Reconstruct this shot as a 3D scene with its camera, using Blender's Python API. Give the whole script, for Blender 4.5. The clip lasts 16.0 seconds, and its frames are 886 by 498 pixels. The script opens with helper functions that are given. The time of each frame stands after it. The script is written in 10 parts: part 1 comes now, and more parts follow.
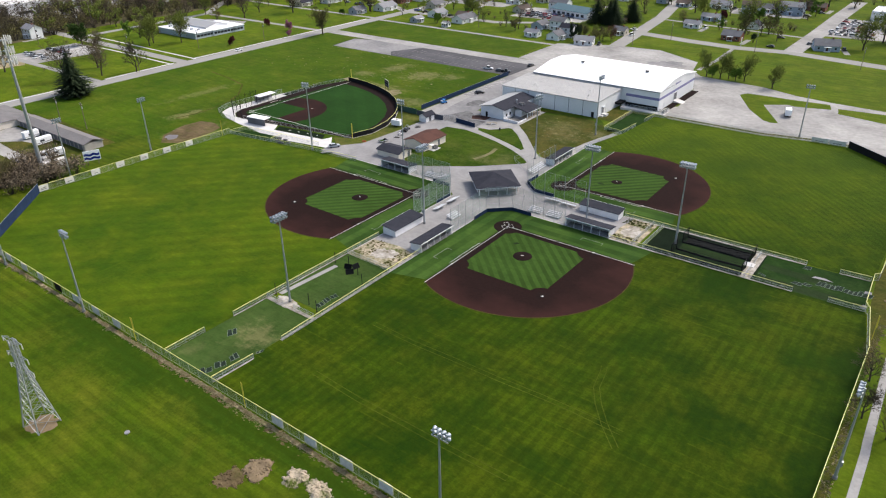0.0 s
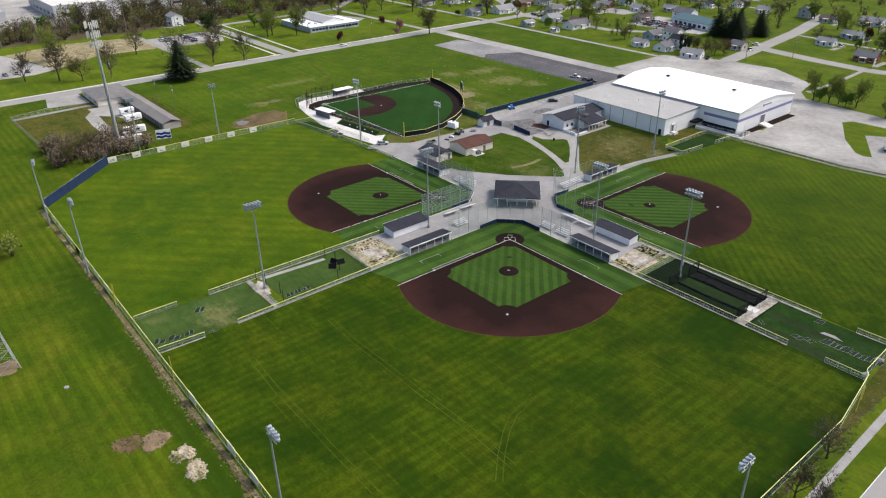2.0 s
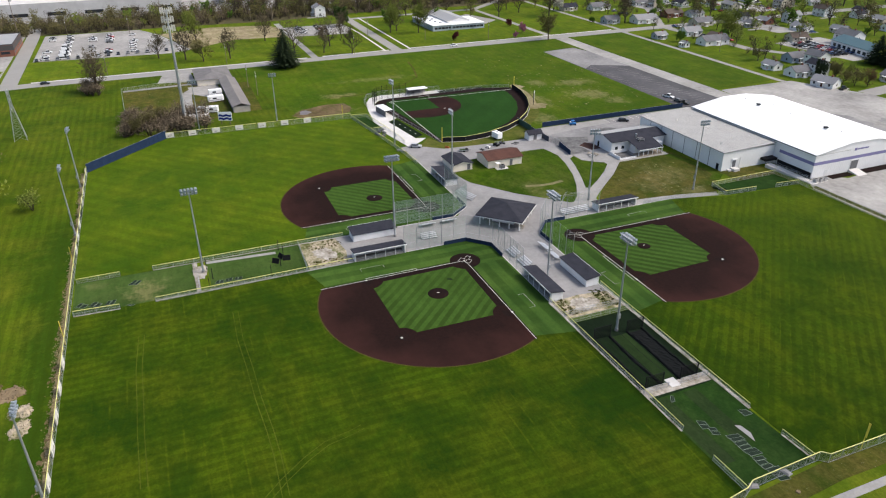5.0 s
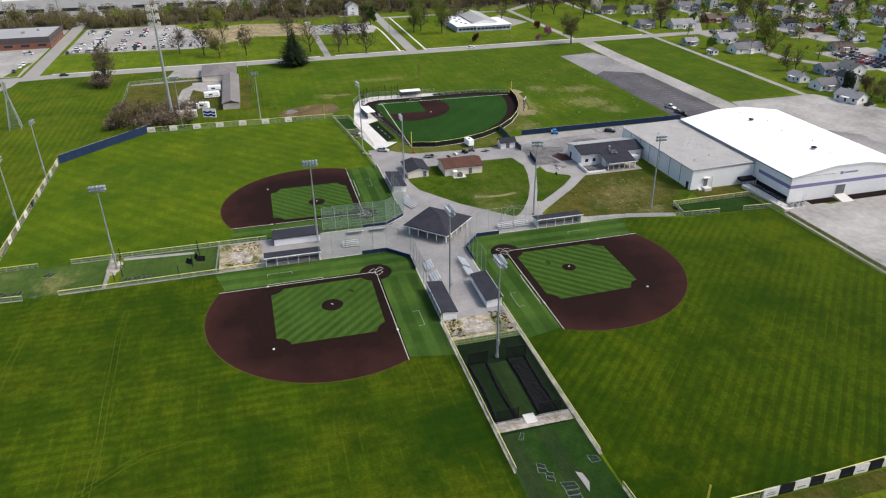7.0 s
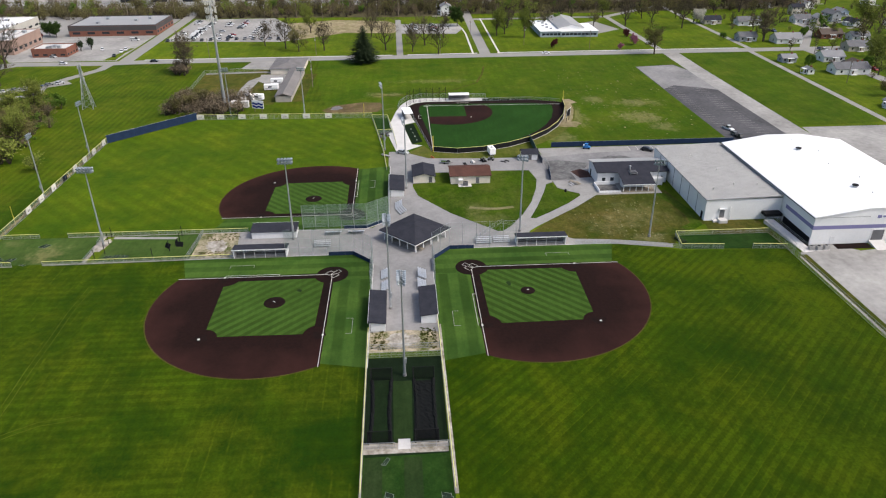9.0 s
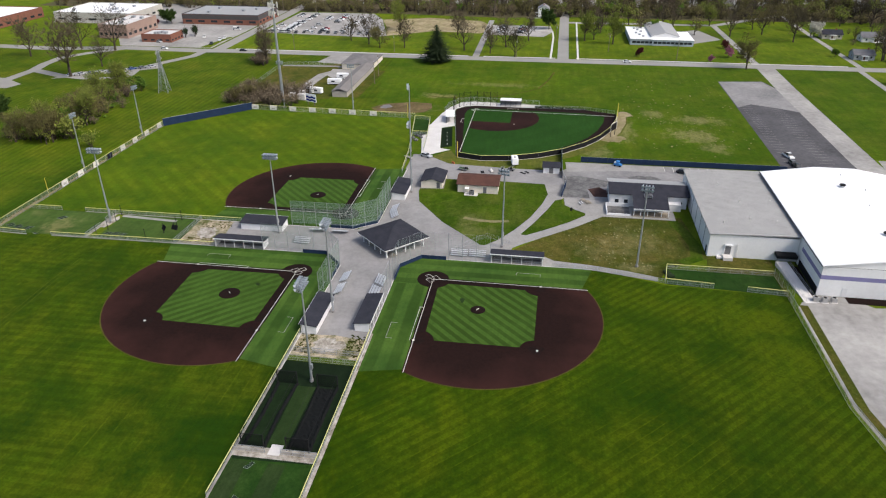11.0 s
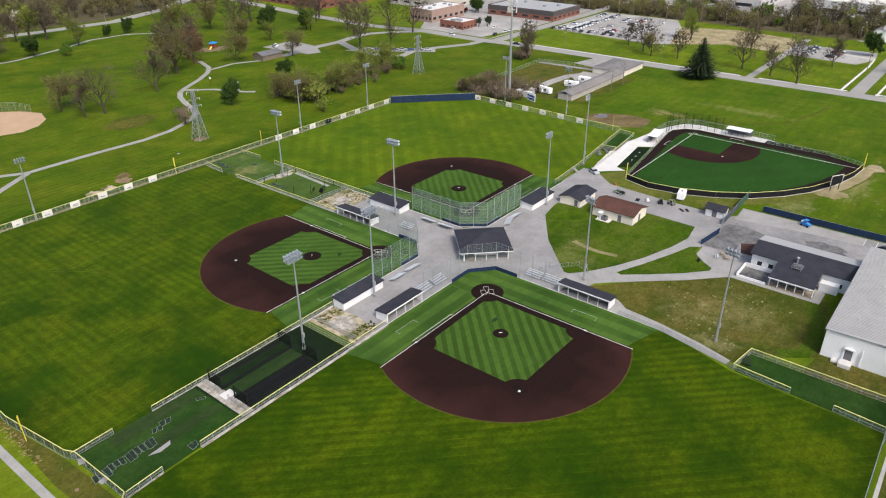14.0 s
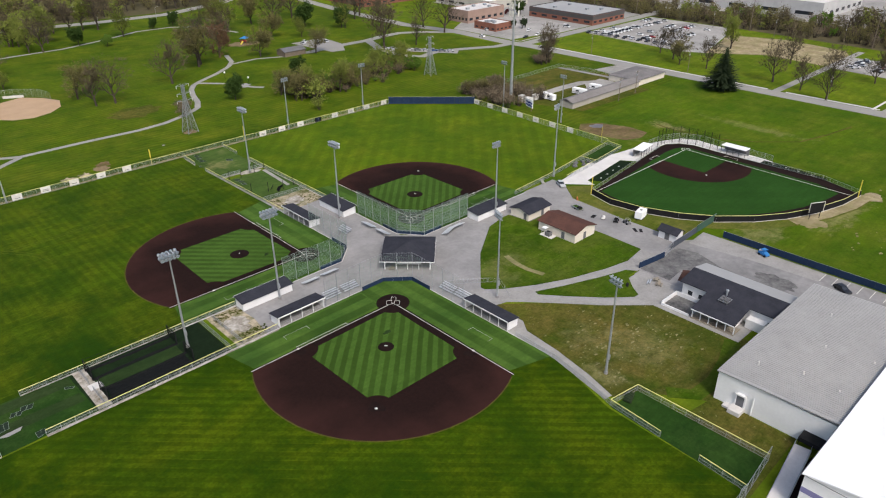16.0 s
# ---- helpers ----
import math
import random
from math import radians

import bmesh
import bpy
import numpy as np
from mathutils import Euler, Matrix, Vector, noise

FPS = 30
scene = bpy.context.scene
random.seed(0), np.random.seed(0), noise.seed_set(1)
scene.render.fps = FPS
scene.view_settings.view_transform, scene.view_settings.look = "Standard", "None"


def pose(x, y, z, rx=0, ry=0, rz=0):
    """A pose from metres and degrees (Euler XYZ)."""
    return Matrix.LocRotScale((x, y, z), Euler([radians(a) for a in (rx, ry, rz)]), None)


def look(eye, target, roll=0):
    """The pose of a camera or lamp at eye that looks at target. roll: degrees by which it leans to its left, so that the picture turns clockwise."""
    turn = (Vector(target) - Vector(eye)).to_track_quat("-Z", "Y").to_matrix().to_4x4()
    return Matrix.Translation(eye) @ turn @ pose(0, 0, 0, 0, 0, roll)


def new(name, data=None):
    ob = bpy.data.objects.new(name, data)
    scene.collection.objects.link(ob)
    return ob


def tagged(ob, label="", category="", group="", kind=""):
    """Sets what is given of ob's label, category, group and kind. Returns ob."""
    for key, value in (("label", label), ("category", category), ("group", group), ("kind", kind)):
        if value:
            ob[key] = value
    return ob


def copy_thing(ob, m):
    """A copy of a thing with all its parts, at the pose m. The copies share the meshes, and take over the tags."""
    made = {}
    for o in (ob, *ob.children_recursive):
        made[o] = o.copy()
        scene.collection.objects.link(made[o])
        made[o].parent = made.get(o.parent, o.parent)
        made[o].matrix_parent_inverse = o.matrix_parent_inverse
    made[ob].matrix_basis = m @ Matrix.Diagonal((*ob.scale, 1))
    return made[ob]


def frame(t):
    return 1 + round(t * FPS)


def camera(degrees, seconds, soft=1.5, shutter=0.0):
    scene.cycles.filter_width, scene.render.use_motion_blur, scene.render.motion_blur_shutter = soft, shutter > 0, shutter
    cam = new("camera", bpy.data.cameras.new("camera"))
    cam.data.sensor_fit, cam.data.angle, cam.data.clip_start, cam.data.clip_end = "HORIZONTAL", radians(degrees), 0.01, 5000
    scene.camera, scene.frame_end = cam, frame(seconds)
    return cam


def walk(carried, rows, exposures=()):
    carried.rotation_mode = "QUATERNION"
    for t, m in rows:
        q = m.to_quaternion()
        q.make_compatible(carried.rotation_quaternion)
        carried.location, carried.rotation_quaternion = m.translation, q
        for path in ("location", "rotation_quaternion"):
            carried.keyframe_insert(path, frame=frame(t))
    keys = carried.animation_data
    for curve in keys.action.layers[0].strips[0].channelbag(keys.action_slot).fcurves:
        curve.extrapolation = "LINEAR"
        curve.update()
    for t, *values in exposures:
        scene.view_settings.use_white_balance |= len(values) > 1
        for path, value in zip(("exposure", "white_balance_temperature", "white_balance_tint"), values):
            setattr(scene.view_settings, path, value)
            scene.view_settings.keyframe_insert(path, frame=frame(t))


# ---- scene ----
# the flight
cam = camera(64.5, 16.0, 1.15)
PATH = [
    (0, (2.675, 0.432, 91.462), (1.602, 1.83, 90.516), -0.8),
    (0.5, (10.466, 7.689, 91.234), (9.311, 9.022, 90.291), -0.8),
    (1, (17.979, 15.125, 91.099), (16.75, 16.392, 90.158), -0.8),
    (1.5, (25.126, 23.224, 90.981), (23.827, 24.419, 90.042), -0.8),
    (2, (31.563, 31.791, 90.83), (30.188, 32.902, 89.894), -0.8),
    (2.5, (37.207, 40.813, 90.746), (35.786, 41.865, 89.811), -0.7),
    (3, (42.482, 50.255, 90.667), (41.015, 51.243, 89.733), -0.7),
    (3.5, (47.081, 60.08, 90.583), (45.554, 60.975, 89.65), -0.6),
    (6, (60.265, 111.663, 89.762), (58.584, 112.224, 88.833), -0.5),
    (6.5, (61.883, 122.595, 89.806), (60.189, 123.109, 88.877), -0.6),
    (7, (63.616, 133.755, 89.884), (61.905, 134.21, 88.953), -0.6),
    (7.5, (64.358, 144.778, 89.848), (62.634, 145.18, 88.917), -0.5),
    (8, (64.856, 155.777, 89.912), (63.114, 156.097, 88.982), -0.6),
    (8.5, (65.175, 166.622, 89.981), (63.417, 166.834, 89.052), -0.5),
    (9, (65.353, 177.277, 89.997), (63.584, 177.377, 89.069), -0.4),
    (11.5, (55.523, 230.652, 91.476), (53.8, 230.252, 90.543), -0.2),
    (12, (52.026, 241.345, 91.629), (50.347, 240.786, 90.697), -0.2),
    (12.5, (47.521, 251.396, 91.602), (45.898, 250.691, 90.67), -0.1),
    (13, (41.617, 261.171, 91.706), (40.064, 260.324, 90.773), -0.3),
    (13.5, (35.287, 270.579, 91.863), (33.816, 269.599, 90.928), -0.3),
    (14, (28.76, 279.504, 92.037), (27.383, 278.395, 91.101), -0.4),
    (14.5, (21.827, 287.682, 92.218), (20.557, 286.453, 91.282), -0.3),
    (15, (13.776, 294.8, 92.281), (12.555, 293.523, 91.344), -0.3),
    (15.5, (5.175, 301.548, 92.399), (3.954, 300.271, 91.461), -0.2),
    (16, (-3.639, 307.957, 92.492), (-4.857, 306.678, 91.554), -0.3),
]
walk(cam, [(t, look(eye, target, roll)) for t, eye, target, roll in PATH], [(0, 0.97), (2, 0.9), (3.5, 0.86), (7, 0.76), (9.2, 0.71), (11.5, 0.68), (13, 0.84), (15, 0.87), (15.5, 0.77), (16, 0.61)])

# ---- world, sun, exposure ----
SUN_UP, SUN_AZ = 50, 24
world = bpy.data.worlds.new("overcast_sky")
scene.world = world
world.use_nodes = True
wn = world.node_tree
wn.nodes.clear()
sky = wn.nodes.new("ShaderNodeTexSky")
sky.sky_type = "NISHITA"
sky.sun_disc = False
sky.sun_elevation, sky.sun_rotation = radians(SUN_UP), radians(SUN_AZ)
sky.air_density, sky.dust_density, sky.ozone_density = 1.0, 4.0, 1.0
bg = wn.nodes.new("ShaderNodeBackground")
bg.inputs["Strength"].default_value = 0.12
wo = wn.nodes.new("ShaderNodeOutputWorld")
wn.links.new(sky.outputs[0], bg.inputs[0])
wn.links.new(bg.outputs[0], wo.inputs[0])
sun_data = bpy.data.lights.new("sun", "SUN")
sun_data.energy, sun_data.angle, sun_data.color = 1.5, radians(14), (1.0, 0.96, 0.9)
sun = new("sun", sun_data)
sun.matrix_basis = look((0, 0, 0), (-math.sin(radians(SUN_AZ)), -math.cos(radians(SUN_AZ)), -math.tan(radians(SUN_UP))))


# ---- materials ----
MATS = {}


def node_mat(name):
    m = bpy.data.materials.new(name)
    m.use_nodes = True
    nt = m.node_tree
    return m, nt, nt.nodes["Principled BSDF"], nt.nodes.new("ShaderNodeNewGeometry").outputs["Position"]


def noise_of(nt, pos, scale, detail=3.0, rough=0.6, stretch=None, bend=0.0):
    n = nt.nodes.new("ShaderNodeTexNoise")
    n.inputs["Scale"].default_value, n.inputs["Detail"].default_value, n.inputs["Roughness"].default_value = scale, detail, rough
    n.inputs["Distortion"].default_value = bend
    if stretch:
        mp = nt.nodes.new("ShaderNodeMapping")
        mp.inputs["Rotation"].default_value, mp.inputs["Scale"].default_value = (0, 0, stretch[0]), (stretch[1], stretch[2], 1)
        nt.links.new(pos, mp.inputs["Vector"])
        pos = mp.outputs[0]
    nt.links.new(pos, n.inputs["Vector"])
    return n.outputs[0]


def math_of(nt, op, a, b=0.0, c=None):
    n = nt.nodes.new("ShaderNodeMath")
    n.operation = op
    for k, v in enumerate((a, b) if c is None else (a, b, c)):
        if isinstance(v, (int, float)):
            n.inputs[k].default_value = v
        else:
            nt.links.new(v, n.inputs[k])
    return n.outputs[0]


def ramp_of(nt, value, lo, hi):
    n = nt.nodes.new("ShaderNodeMapRange")
    n.inputs["From Min"].default_value, n.inputs["From Max"].default_value = lo, hi
    nt.links.new(value, n.inputs["Value"])
    return n.outputs["Result"]


def mix_of(nt, fac, a, b):
    n = nt.nodes.new("ShaderNodeMix")
    n.data_type = "RGBA"
    for k, v in ((0, fac), (6, a), (7, b)):
        if isinstance(v, (int, float)):
            n.inputs[k].default_value = v
        elif isinstance(v, tuple):
            n.inputs[k].default_value = (*v, 1)
        else:
            nt.links.new(v, n.inputs[k])
    return n.outputs[2]


def bump_of(nt, bsdf, height, strength, dist=0.05):
    b = nt.nodes.new("ShaderNodeBump")
    b.inputs["Strength"].default_value, b.inputs["Distance"].default_value = strength, dist
    nt.links.new(height, b.inputs["Height"])
    nt.links.new(b.outputs[0], bsdf.inputs["Normal"])


def mat(name, c1, c2=None, big=0.15, fine=4.0, rough=0.8, metal=0.0, bump=0.3, spread=0.35, grit=0.35):
    """A worn surface: a colour that drifts towards c2 in large stains and in fine grain."""
    if name in MATS:
        return MATS[name]
    c2 = c2 or tuple(0.75 * v for v in c1)
    m, nt, bsdf, pos = node_mat(name)
    a, b = noise_of(nt, pos, big, 4.0), noise_of(nt, pos, fine, 3.0)
    fac = math_of(nt, "ADD", math_of(nt, "MULTIPLY", a, 1 - grit), math_of(nt, "MULTIPLY", b, grit))
    fac = ramp_of(nt, fac, 0.5 - spread / 2, 0.5 + spread / 2)
    nt.links.new(mix_of(nt, fac, c2, c1), bsdf.inputs["Base Color"])
    bsdf.inputs["Metallic"].default_value = metal
    if rough >= 0.8:
        bsdf.inputs["Specular IOR Level"].default_value = 0.06
    nt.links.new(math_of(nt, "MULTIPLY_ADD", b, 0.2, rough - 0.1), bsdf.inputs["Roughness"])
    if bump:
        bump_of(nt, bsdf, b, bump, 0.02)
    MATS[name] = m
    return m


def stripe_wave(nt, pos, angle, period, sharp=3.0):
    """Bands across the direction angle (degrees), from 0 to 1."""
    sep = nt.nodes.new("ShaderNodeSeparateXYZ")
    nt.links.new(pos, sep.inputs[0])
    ca, sa = math.cos(radians(angle)), math.sin(radians(angle))
    d = math_of(nt, "ADD", math_of(nt, "MULTIPLY", sep.outputs[0], ca), math_of(nt, "MULTIPLY", sep.outputs[1], sa))
    wob = noise_of(nt, pos, 0.12, 2.0)
    d = math_of(nt, "ADD", d, math_of(nt, "MULTIPLY", wob, 0.35))
    w = math_of(nt, "SINE", math_of(nt, "MULTIPLY", d, 2 * math.pi / period))
    n = nt.nodes.new("ShaderNodeClamp")
    nt.links.new(math_of(nt, "MULTIPLY_ADD", w, sharp * 0.5, 0.5), n.inputs[0])
    return n.outputs[0]


def grass(name, green, dark, dry, stripes=(), dry_at=0.62, big=0.018, mid=0.13, sheen=0.0, grain=0.6, streak=45, dry_mix=0.75, specks=0.0, tracks=(), blotch=0.0, lines_mix=1.0, edge_dark=(), bare=()):
    """Mown grass: large deep green and dry patches, mower bands in the given directions, streaks, tufts, darker ragged
    bands along fences (axis, place, width, amount, from where on) and worn tan places (bare: x, y, half widths,
    amount).
    """
    if name in MATS:
        return MATS[name]
    m, nt, bsdf, pos = node_mat(name)
    a, b, c = noise_of(nt, pos, big * 1.6, 5.0, 0.6), noise_of(nt, pos, mid, 6.0, 0.68), noise_of(nt, pos, 1.5, 6.0, 0.8)
    patch = ramp_of(nt, math_of(nt, "ADD", math_of(nt, "MULTIPLY", a, 0.6), math_of(nt, "MULTIPLY", b, 0.4)), 0.41, 0.59)
    col = mix_of(nt, patch, dark, green)
    e = ramp_of(nt, math_of(nt, "ADD", math_of(nt, "MULTIPLY", noise_of(nt, pos, big * 2.3, 6.0, 0.68), 0.75), math_of(nt, "MULTIPLY", c, 0.25)), dry_at - 0.12, dry_at + 0.14)
    col = mix_of(nt, math_of(nt, "MULTIPLY", e, dry_mix), col, dry)
    if blotch:
        y = ramp_of(nt, noise_of(nt, pos, 0.09, 6.0, 0.66, (0.4, 1.0, 1.0), 0.4), 0.46, 0.66)
        col = mix_of(nt, math_of(nt, "MULTIPLY", y, blotch), col, dry)
        d = ramp_of(nt, noise_of(nt, pos, 0.055, 6.0, 0.64, (1.1, 1.0, 1.25), 0.4), 0.46, 0.64)
        col = mix_of(nt, math_of(nt, "MULTIPLY", d, blotch * 1.1), col, (dark[0] * 0.62, dark[1] * 0.92, dark[2] * 1.1))
    # darkens the grass in a ragged band along a line
    for axis, at, width, amount, *span in edge_dark:
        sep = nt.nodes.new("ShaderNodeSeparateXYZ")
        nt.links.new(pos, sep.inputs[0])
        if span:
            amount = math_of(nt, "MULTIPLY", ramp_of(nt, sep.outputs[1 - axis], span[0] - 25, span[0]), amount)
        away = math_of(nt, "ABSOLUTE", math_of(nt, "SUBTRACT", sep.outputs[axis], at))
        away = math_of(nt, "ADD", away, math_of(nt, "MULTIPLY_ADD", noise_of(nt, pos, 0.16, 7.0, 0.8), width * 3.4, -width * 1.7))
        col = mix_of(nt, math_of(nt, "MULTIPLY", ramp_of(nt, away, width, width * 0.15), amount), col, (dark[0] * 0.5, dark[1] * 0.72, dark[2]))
    for x0, y0, rx, ry, amount in bare:
        sep = nt.nodes.new("ShaderNodeSeparateXYZ")
        nt.links.new(pos, sep.inputs[0])
        u, v = (math_of(nt, "MULTIPLY_ADD", sep.outputs[k], 1 / h, -o / h) for k, o, h in ((0, x0, rx), (1, y0, ry)))
        r = math_of(nt, "SQRT", math_of(nt, "ADD", math_of(nt, "MULTIPLY", u, u), math_of(nt, "MULTIPLY", v, v)))
        r = math_of(nt, "ADD", r, math_of(nt, "MULTIPLY_ADD", noise_of(nt, pos, 0.22, 6.0, 0.75), 4.2, -2.1))
        col = mix_of(nt, math_of(nt, "MULTIPLY", ramp_of(nt, r, 1.1, 0.3), amount), col, (0.31, 0.265, 0.12))
    for scale, lo, amount in ((0.45, 0.16, 0.2), (1.3, 0.12, 0.2)):
        lines = ramp_of(nt, noise_of(nt, pos, scale, 5.0, 0.72, (radians(-streak), lo, 1.0), 0.6), 0.4, 0.66)
        col = mix_of(nt, math_of(nt, "MULTIPLY", lines, amount * lines_mix), col, tuple(v * 0.42 for v in dark))
    for angle, period, amount in tracks:
        w = math_of(nt, "ABSOLUTE", math_of(nt, "SUBTRACT", stripe_wave(nt, pos, angle, period, 1.0), 0.5))
        w = ramp_of(nt, w, 0.13, 0.0)
        fade = ramp_of(nt, noise_of(nt, pos, 0.04, 5.0, 0.75), 0.48, 0.6)
        col = mix_of(nt, math_of(nt, "MULTIPLY", math_of(nt, "MULTIPLY", w, fade), amount), col, tuple(v * 1.25 for v in dry))
    if specks:
        sp = ramp_of(nt, noise_of(nt, pos, 0.9, 4.0, 0.7), 0.64, 0.74)
        col = mix_of(nt, math_of(nt, "MULTIPLY", sp, specks), col, (0.42, 0.37, 0.26))
    for angle, period, amount in stripes:
        w = stripe_wave(nt, pos, angle, period)
        fade = ramp_of(nt, noise_of(nt, pos, 0.03, 4.0, 0.6), 0.36, 0.6)
        w = math_of(nt, "MULTIPLY", math_of(nt, "MULTIPLY", w, amount), math_of(nt, "MULTIPLY_ADD", fade, 0.7, 0.3))
        col = mix_of(nt, w, col, tuple(v * 0.5 for v in dark))
    tuft = ramp_of(nt, math_of(nt, "ADD", math_of(nt, "MULTIPLY", c, 0.55), math_of(nt, "MULTIPLY", noise_of(nt, pos, 0.5, 5.0, 0.72), 0.45)), 0.34, 0.64)
    col = mix_of(nt, math_of(nt, "MULTIPLY_ADD", tuft, -grain, grain), col, tuple(v * 0.4 for v in dark))
    nt.links.new(col, bsdf.inputs["Base Color"])
    bsdf.inputs["Roughness"].default_value = 0.9
    bsdf.inputs["Specular IOR Level"].default_value = 0.04
    bsdf.inputs["Diffuse Roughness"].default_value = 0.4
    if sheen:
        bsdf.inputs["Sheen Weight"].default_value, bsdf.inputs["Sheen Roughness"].default_value = sheen, 0.28
        bsdf.inputs["Sheen Tint"].default_value = (0.55, 0.72, 0.06, 1)
    bump_of(nt, bsdf, c, 0.7, 0.08)
    MATS[name] = m
    return m


M_OUT_A = grass("outfield_grass_south", (0.060, 0.104, 0.003), (0.018, 0.045, 0.002), (0.108, 0.131, 0.005), [(0, 2.4, 0.26), (90, 5.6, 0.1)], streak=90, tracks=[(90, 6.4, 0.34)], dry_at=0.58, dry_mix=0.55, blotch=0.6, lines_mix=0.7, sheen=0.3, edge_dark=[(0, 0.6, 6.0, 0.75), (1, 168.0, 3.0, 0.6)])
M_OUT_B = grass("outfield_grass_west", (0.094, 0.148, 0.005), (0.042, 0.084, 0.004), (0.148, 0.168, 0.009), [(135, 5.2, 0.27), (0, 7.0, 0.06)], streak=45, dry_at=0.62, grain=0.5, tracks=[(0, 9.0, 0.12)], blotch=0.42, lines_mix=0.8, sheen=0.25)
M_OUT_C = grass("outfield_grass_north", (0.060, 0.106, 0.002), (0.019, 0.047, 0.001), (0.108, 0.138, 0.003), [(45, 2.15, 0.4)], streak=135, dry_at=0.58, dry_mix=0.6, tracks=[(45, 4.3, 0.34)], blotch=0.6, lines_mix=0.8, sheen=0.9, grain=0.7, edge_dark=[(1, 183.8, 2.6, 0.5)])
M_GROUND = grass("rough_lawn", (0.136, 0.192, 0.008), (0.074, 0.120, 0.006), (0.21, 0.215, 0.024), [(90, 4.6, 0.14)], streak=0, grain=0.55, blotch=0.35)
M_PARK = grass("park_lawn", (0.098, 0.148, 0.006), (0.046, 0.084, 0.004), (0.165, 0.170, 0.015), [(90, 2.6, 0.34)], streak=0, dry_at=0.6, blotch=0.45, edge_dark=[(1, 57.0, 7.0, 0.8, -150)])
M_ISLE = grass("island_lawn", (0.070, 0.124, 0.005), (0.030, 0.066, 0.003), (0.15, 0.16, 0.03), dry_at=0.58, big=0.04, mid=0.2, specks=0.4, blotch=0.35,
               bare=[(-124.5, 200, 5, 8, 0.25), (-133, 199, 4, 4, 0.25)])
M_TRAMPLED = grass("trampled_lawn", (0.115, 0.140, 0.012), (0.060, 0.088, 0.008), (0.21, 0.18, 0.06), dry_at=0.5, big=0.05, mid=0.25, specks=0.4, blotch=0.4)
M_LUSH = grass("lush_lawn", (0.090, 0.148, 0.006), (0.048, 0.094, 0.004), (0.16, 0.17, 0.02), [(90, 4.6, 0.12)], dry_at=0.62, streak=10, grain=0.6, specks=0.25, blotch=0.4,
               bare=[(-244, 284, 6, 11, 0.6), (-222, 278, 9, 10, 0.65), (-208, 285, 6, 6, 0.5), (-250, 266, 7, 5, 0.5), (-228, 251, 17, 5, 0.6), (-196, 239, 10, 6, 0.55), (-178, 197, 5, 17, 0.6), (-266, 168, 4, 9, 0.7), (-243, 156, 9, 15, 0.5), (-290, 195, 4, 22, 0.35)])
M_LAWN = grass("dry_lawn", (0.080, 0.108, 0.008), (0.036, 0.064, 0.005), (0.168, 0.124, 0.036), dry_at=0.49, big=0.05, mid=0.28, dry_mix=0.95, specks=0.9, blotch=0.55, grain=0.75,
               bare=[(-124, 246, 10, 9, 0.32), (-118, 236, 6, 6, 0.3), (-109, 246, 3, 6, 0.5)])
M_MUD = grass("muddy_grass", (0.48, 0.40, 0.26), (0.28, 0.225, 0.135), (0.12, 0.14, 0.02), dry_at=0.56, big=0.06, mid=0.35, dry_mix=0.85)
M_SOIL = grass("dug_brown_soil", (0.24, 0.175, 0.095), (0.12, 0.085, 0.045), (0.08, 0.11, 0.012), dry_at=0.58, big=0.08, mid=0.4, dry_mix=0.85)
M_INF = {k: grass("infield_turf_" + k, (0.062, 0.125, 0.020), (0.045, 0.092, 0.015), (0.075, 0.13, 0.022), [(a, 2.3, 0.8)], dry_at=0.7, mid=0.2, grain=0.45, streak=a + 90) for k, a in (("a", 45), ("b", 135), ("c", 135))}
M_FOUL_X = grass("foul_turf_east_west", (0.076, 0.142, 0.024), (0.040, 0.090, 0.016), (0.10, 0.155, 0.028), [(90, 5.0, 0.78)], dry_at=0.7, big=0.04, grain=0.4, streak=0)
M_FOUL_Y = grass("foul_turf_north_south", (0.076, 0.142, 0.024), (0.040, 0.090, 0.016), (0.10, 0.155, 0.028), [(0, 5.0, 0.78)], dry_at=0.7, big=0.04, grain=0.4, streak=90)
M_TURF = grass("bullpen_turf", (0.026, 0.066, 0.011), (0.013, 0.038, 0.007), (0.058, 0.095, 0.024), dry_at=0.57, mid=0.25, grain=0.5)
M_TURF_FADED = grass("faded_dusty_turf", (0.062, 0.110, 0.023), (0.036, 0.070, 0.014), (0.115, 0.138, 0.042), dry_at=0.58, big=0.045, mid=0.2, grain=0.35, dry_mix=0.4,
                     bare=[(-110.5, 77.5, 5.5, 5.0, 0.42), (-118, 66, 3, 3, 0.2)])
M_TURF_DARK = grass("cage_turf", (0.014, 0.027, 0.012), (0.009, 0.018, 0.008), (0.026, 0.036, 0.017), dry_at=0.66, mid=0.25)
M_LANE = grass("worn_cage_lane", (0.030, 0.055, 0.016), (0.018, 0.036, 0.011), (0.05, 0.065, 0.028), dry_at=0.58, mid=0.25, grain=0.5)
# darker copy of the lane turf: shade of the cages is in the colour
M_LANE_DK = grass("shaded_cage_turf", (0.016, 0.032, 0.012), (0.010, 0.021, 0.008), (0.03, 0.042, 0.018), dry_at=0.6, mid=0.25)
M_TURF_D = grass("synthetic_turf", (0.024, 0.072, 0.012), (0.018, 0.056, 0.009), (0.030, 0.078, 0.014), [(45, 9.0, 0.14)], dry_at=0.75, mid=0.05, grain=0.4)
M_RUT = grass("wheel_worn_grass", (0.092, 0.122, 0.010), (0.045, 0.072, 0.005), (0.13, 0.14, 0.02), dry_at=0.55, mid=0.6)
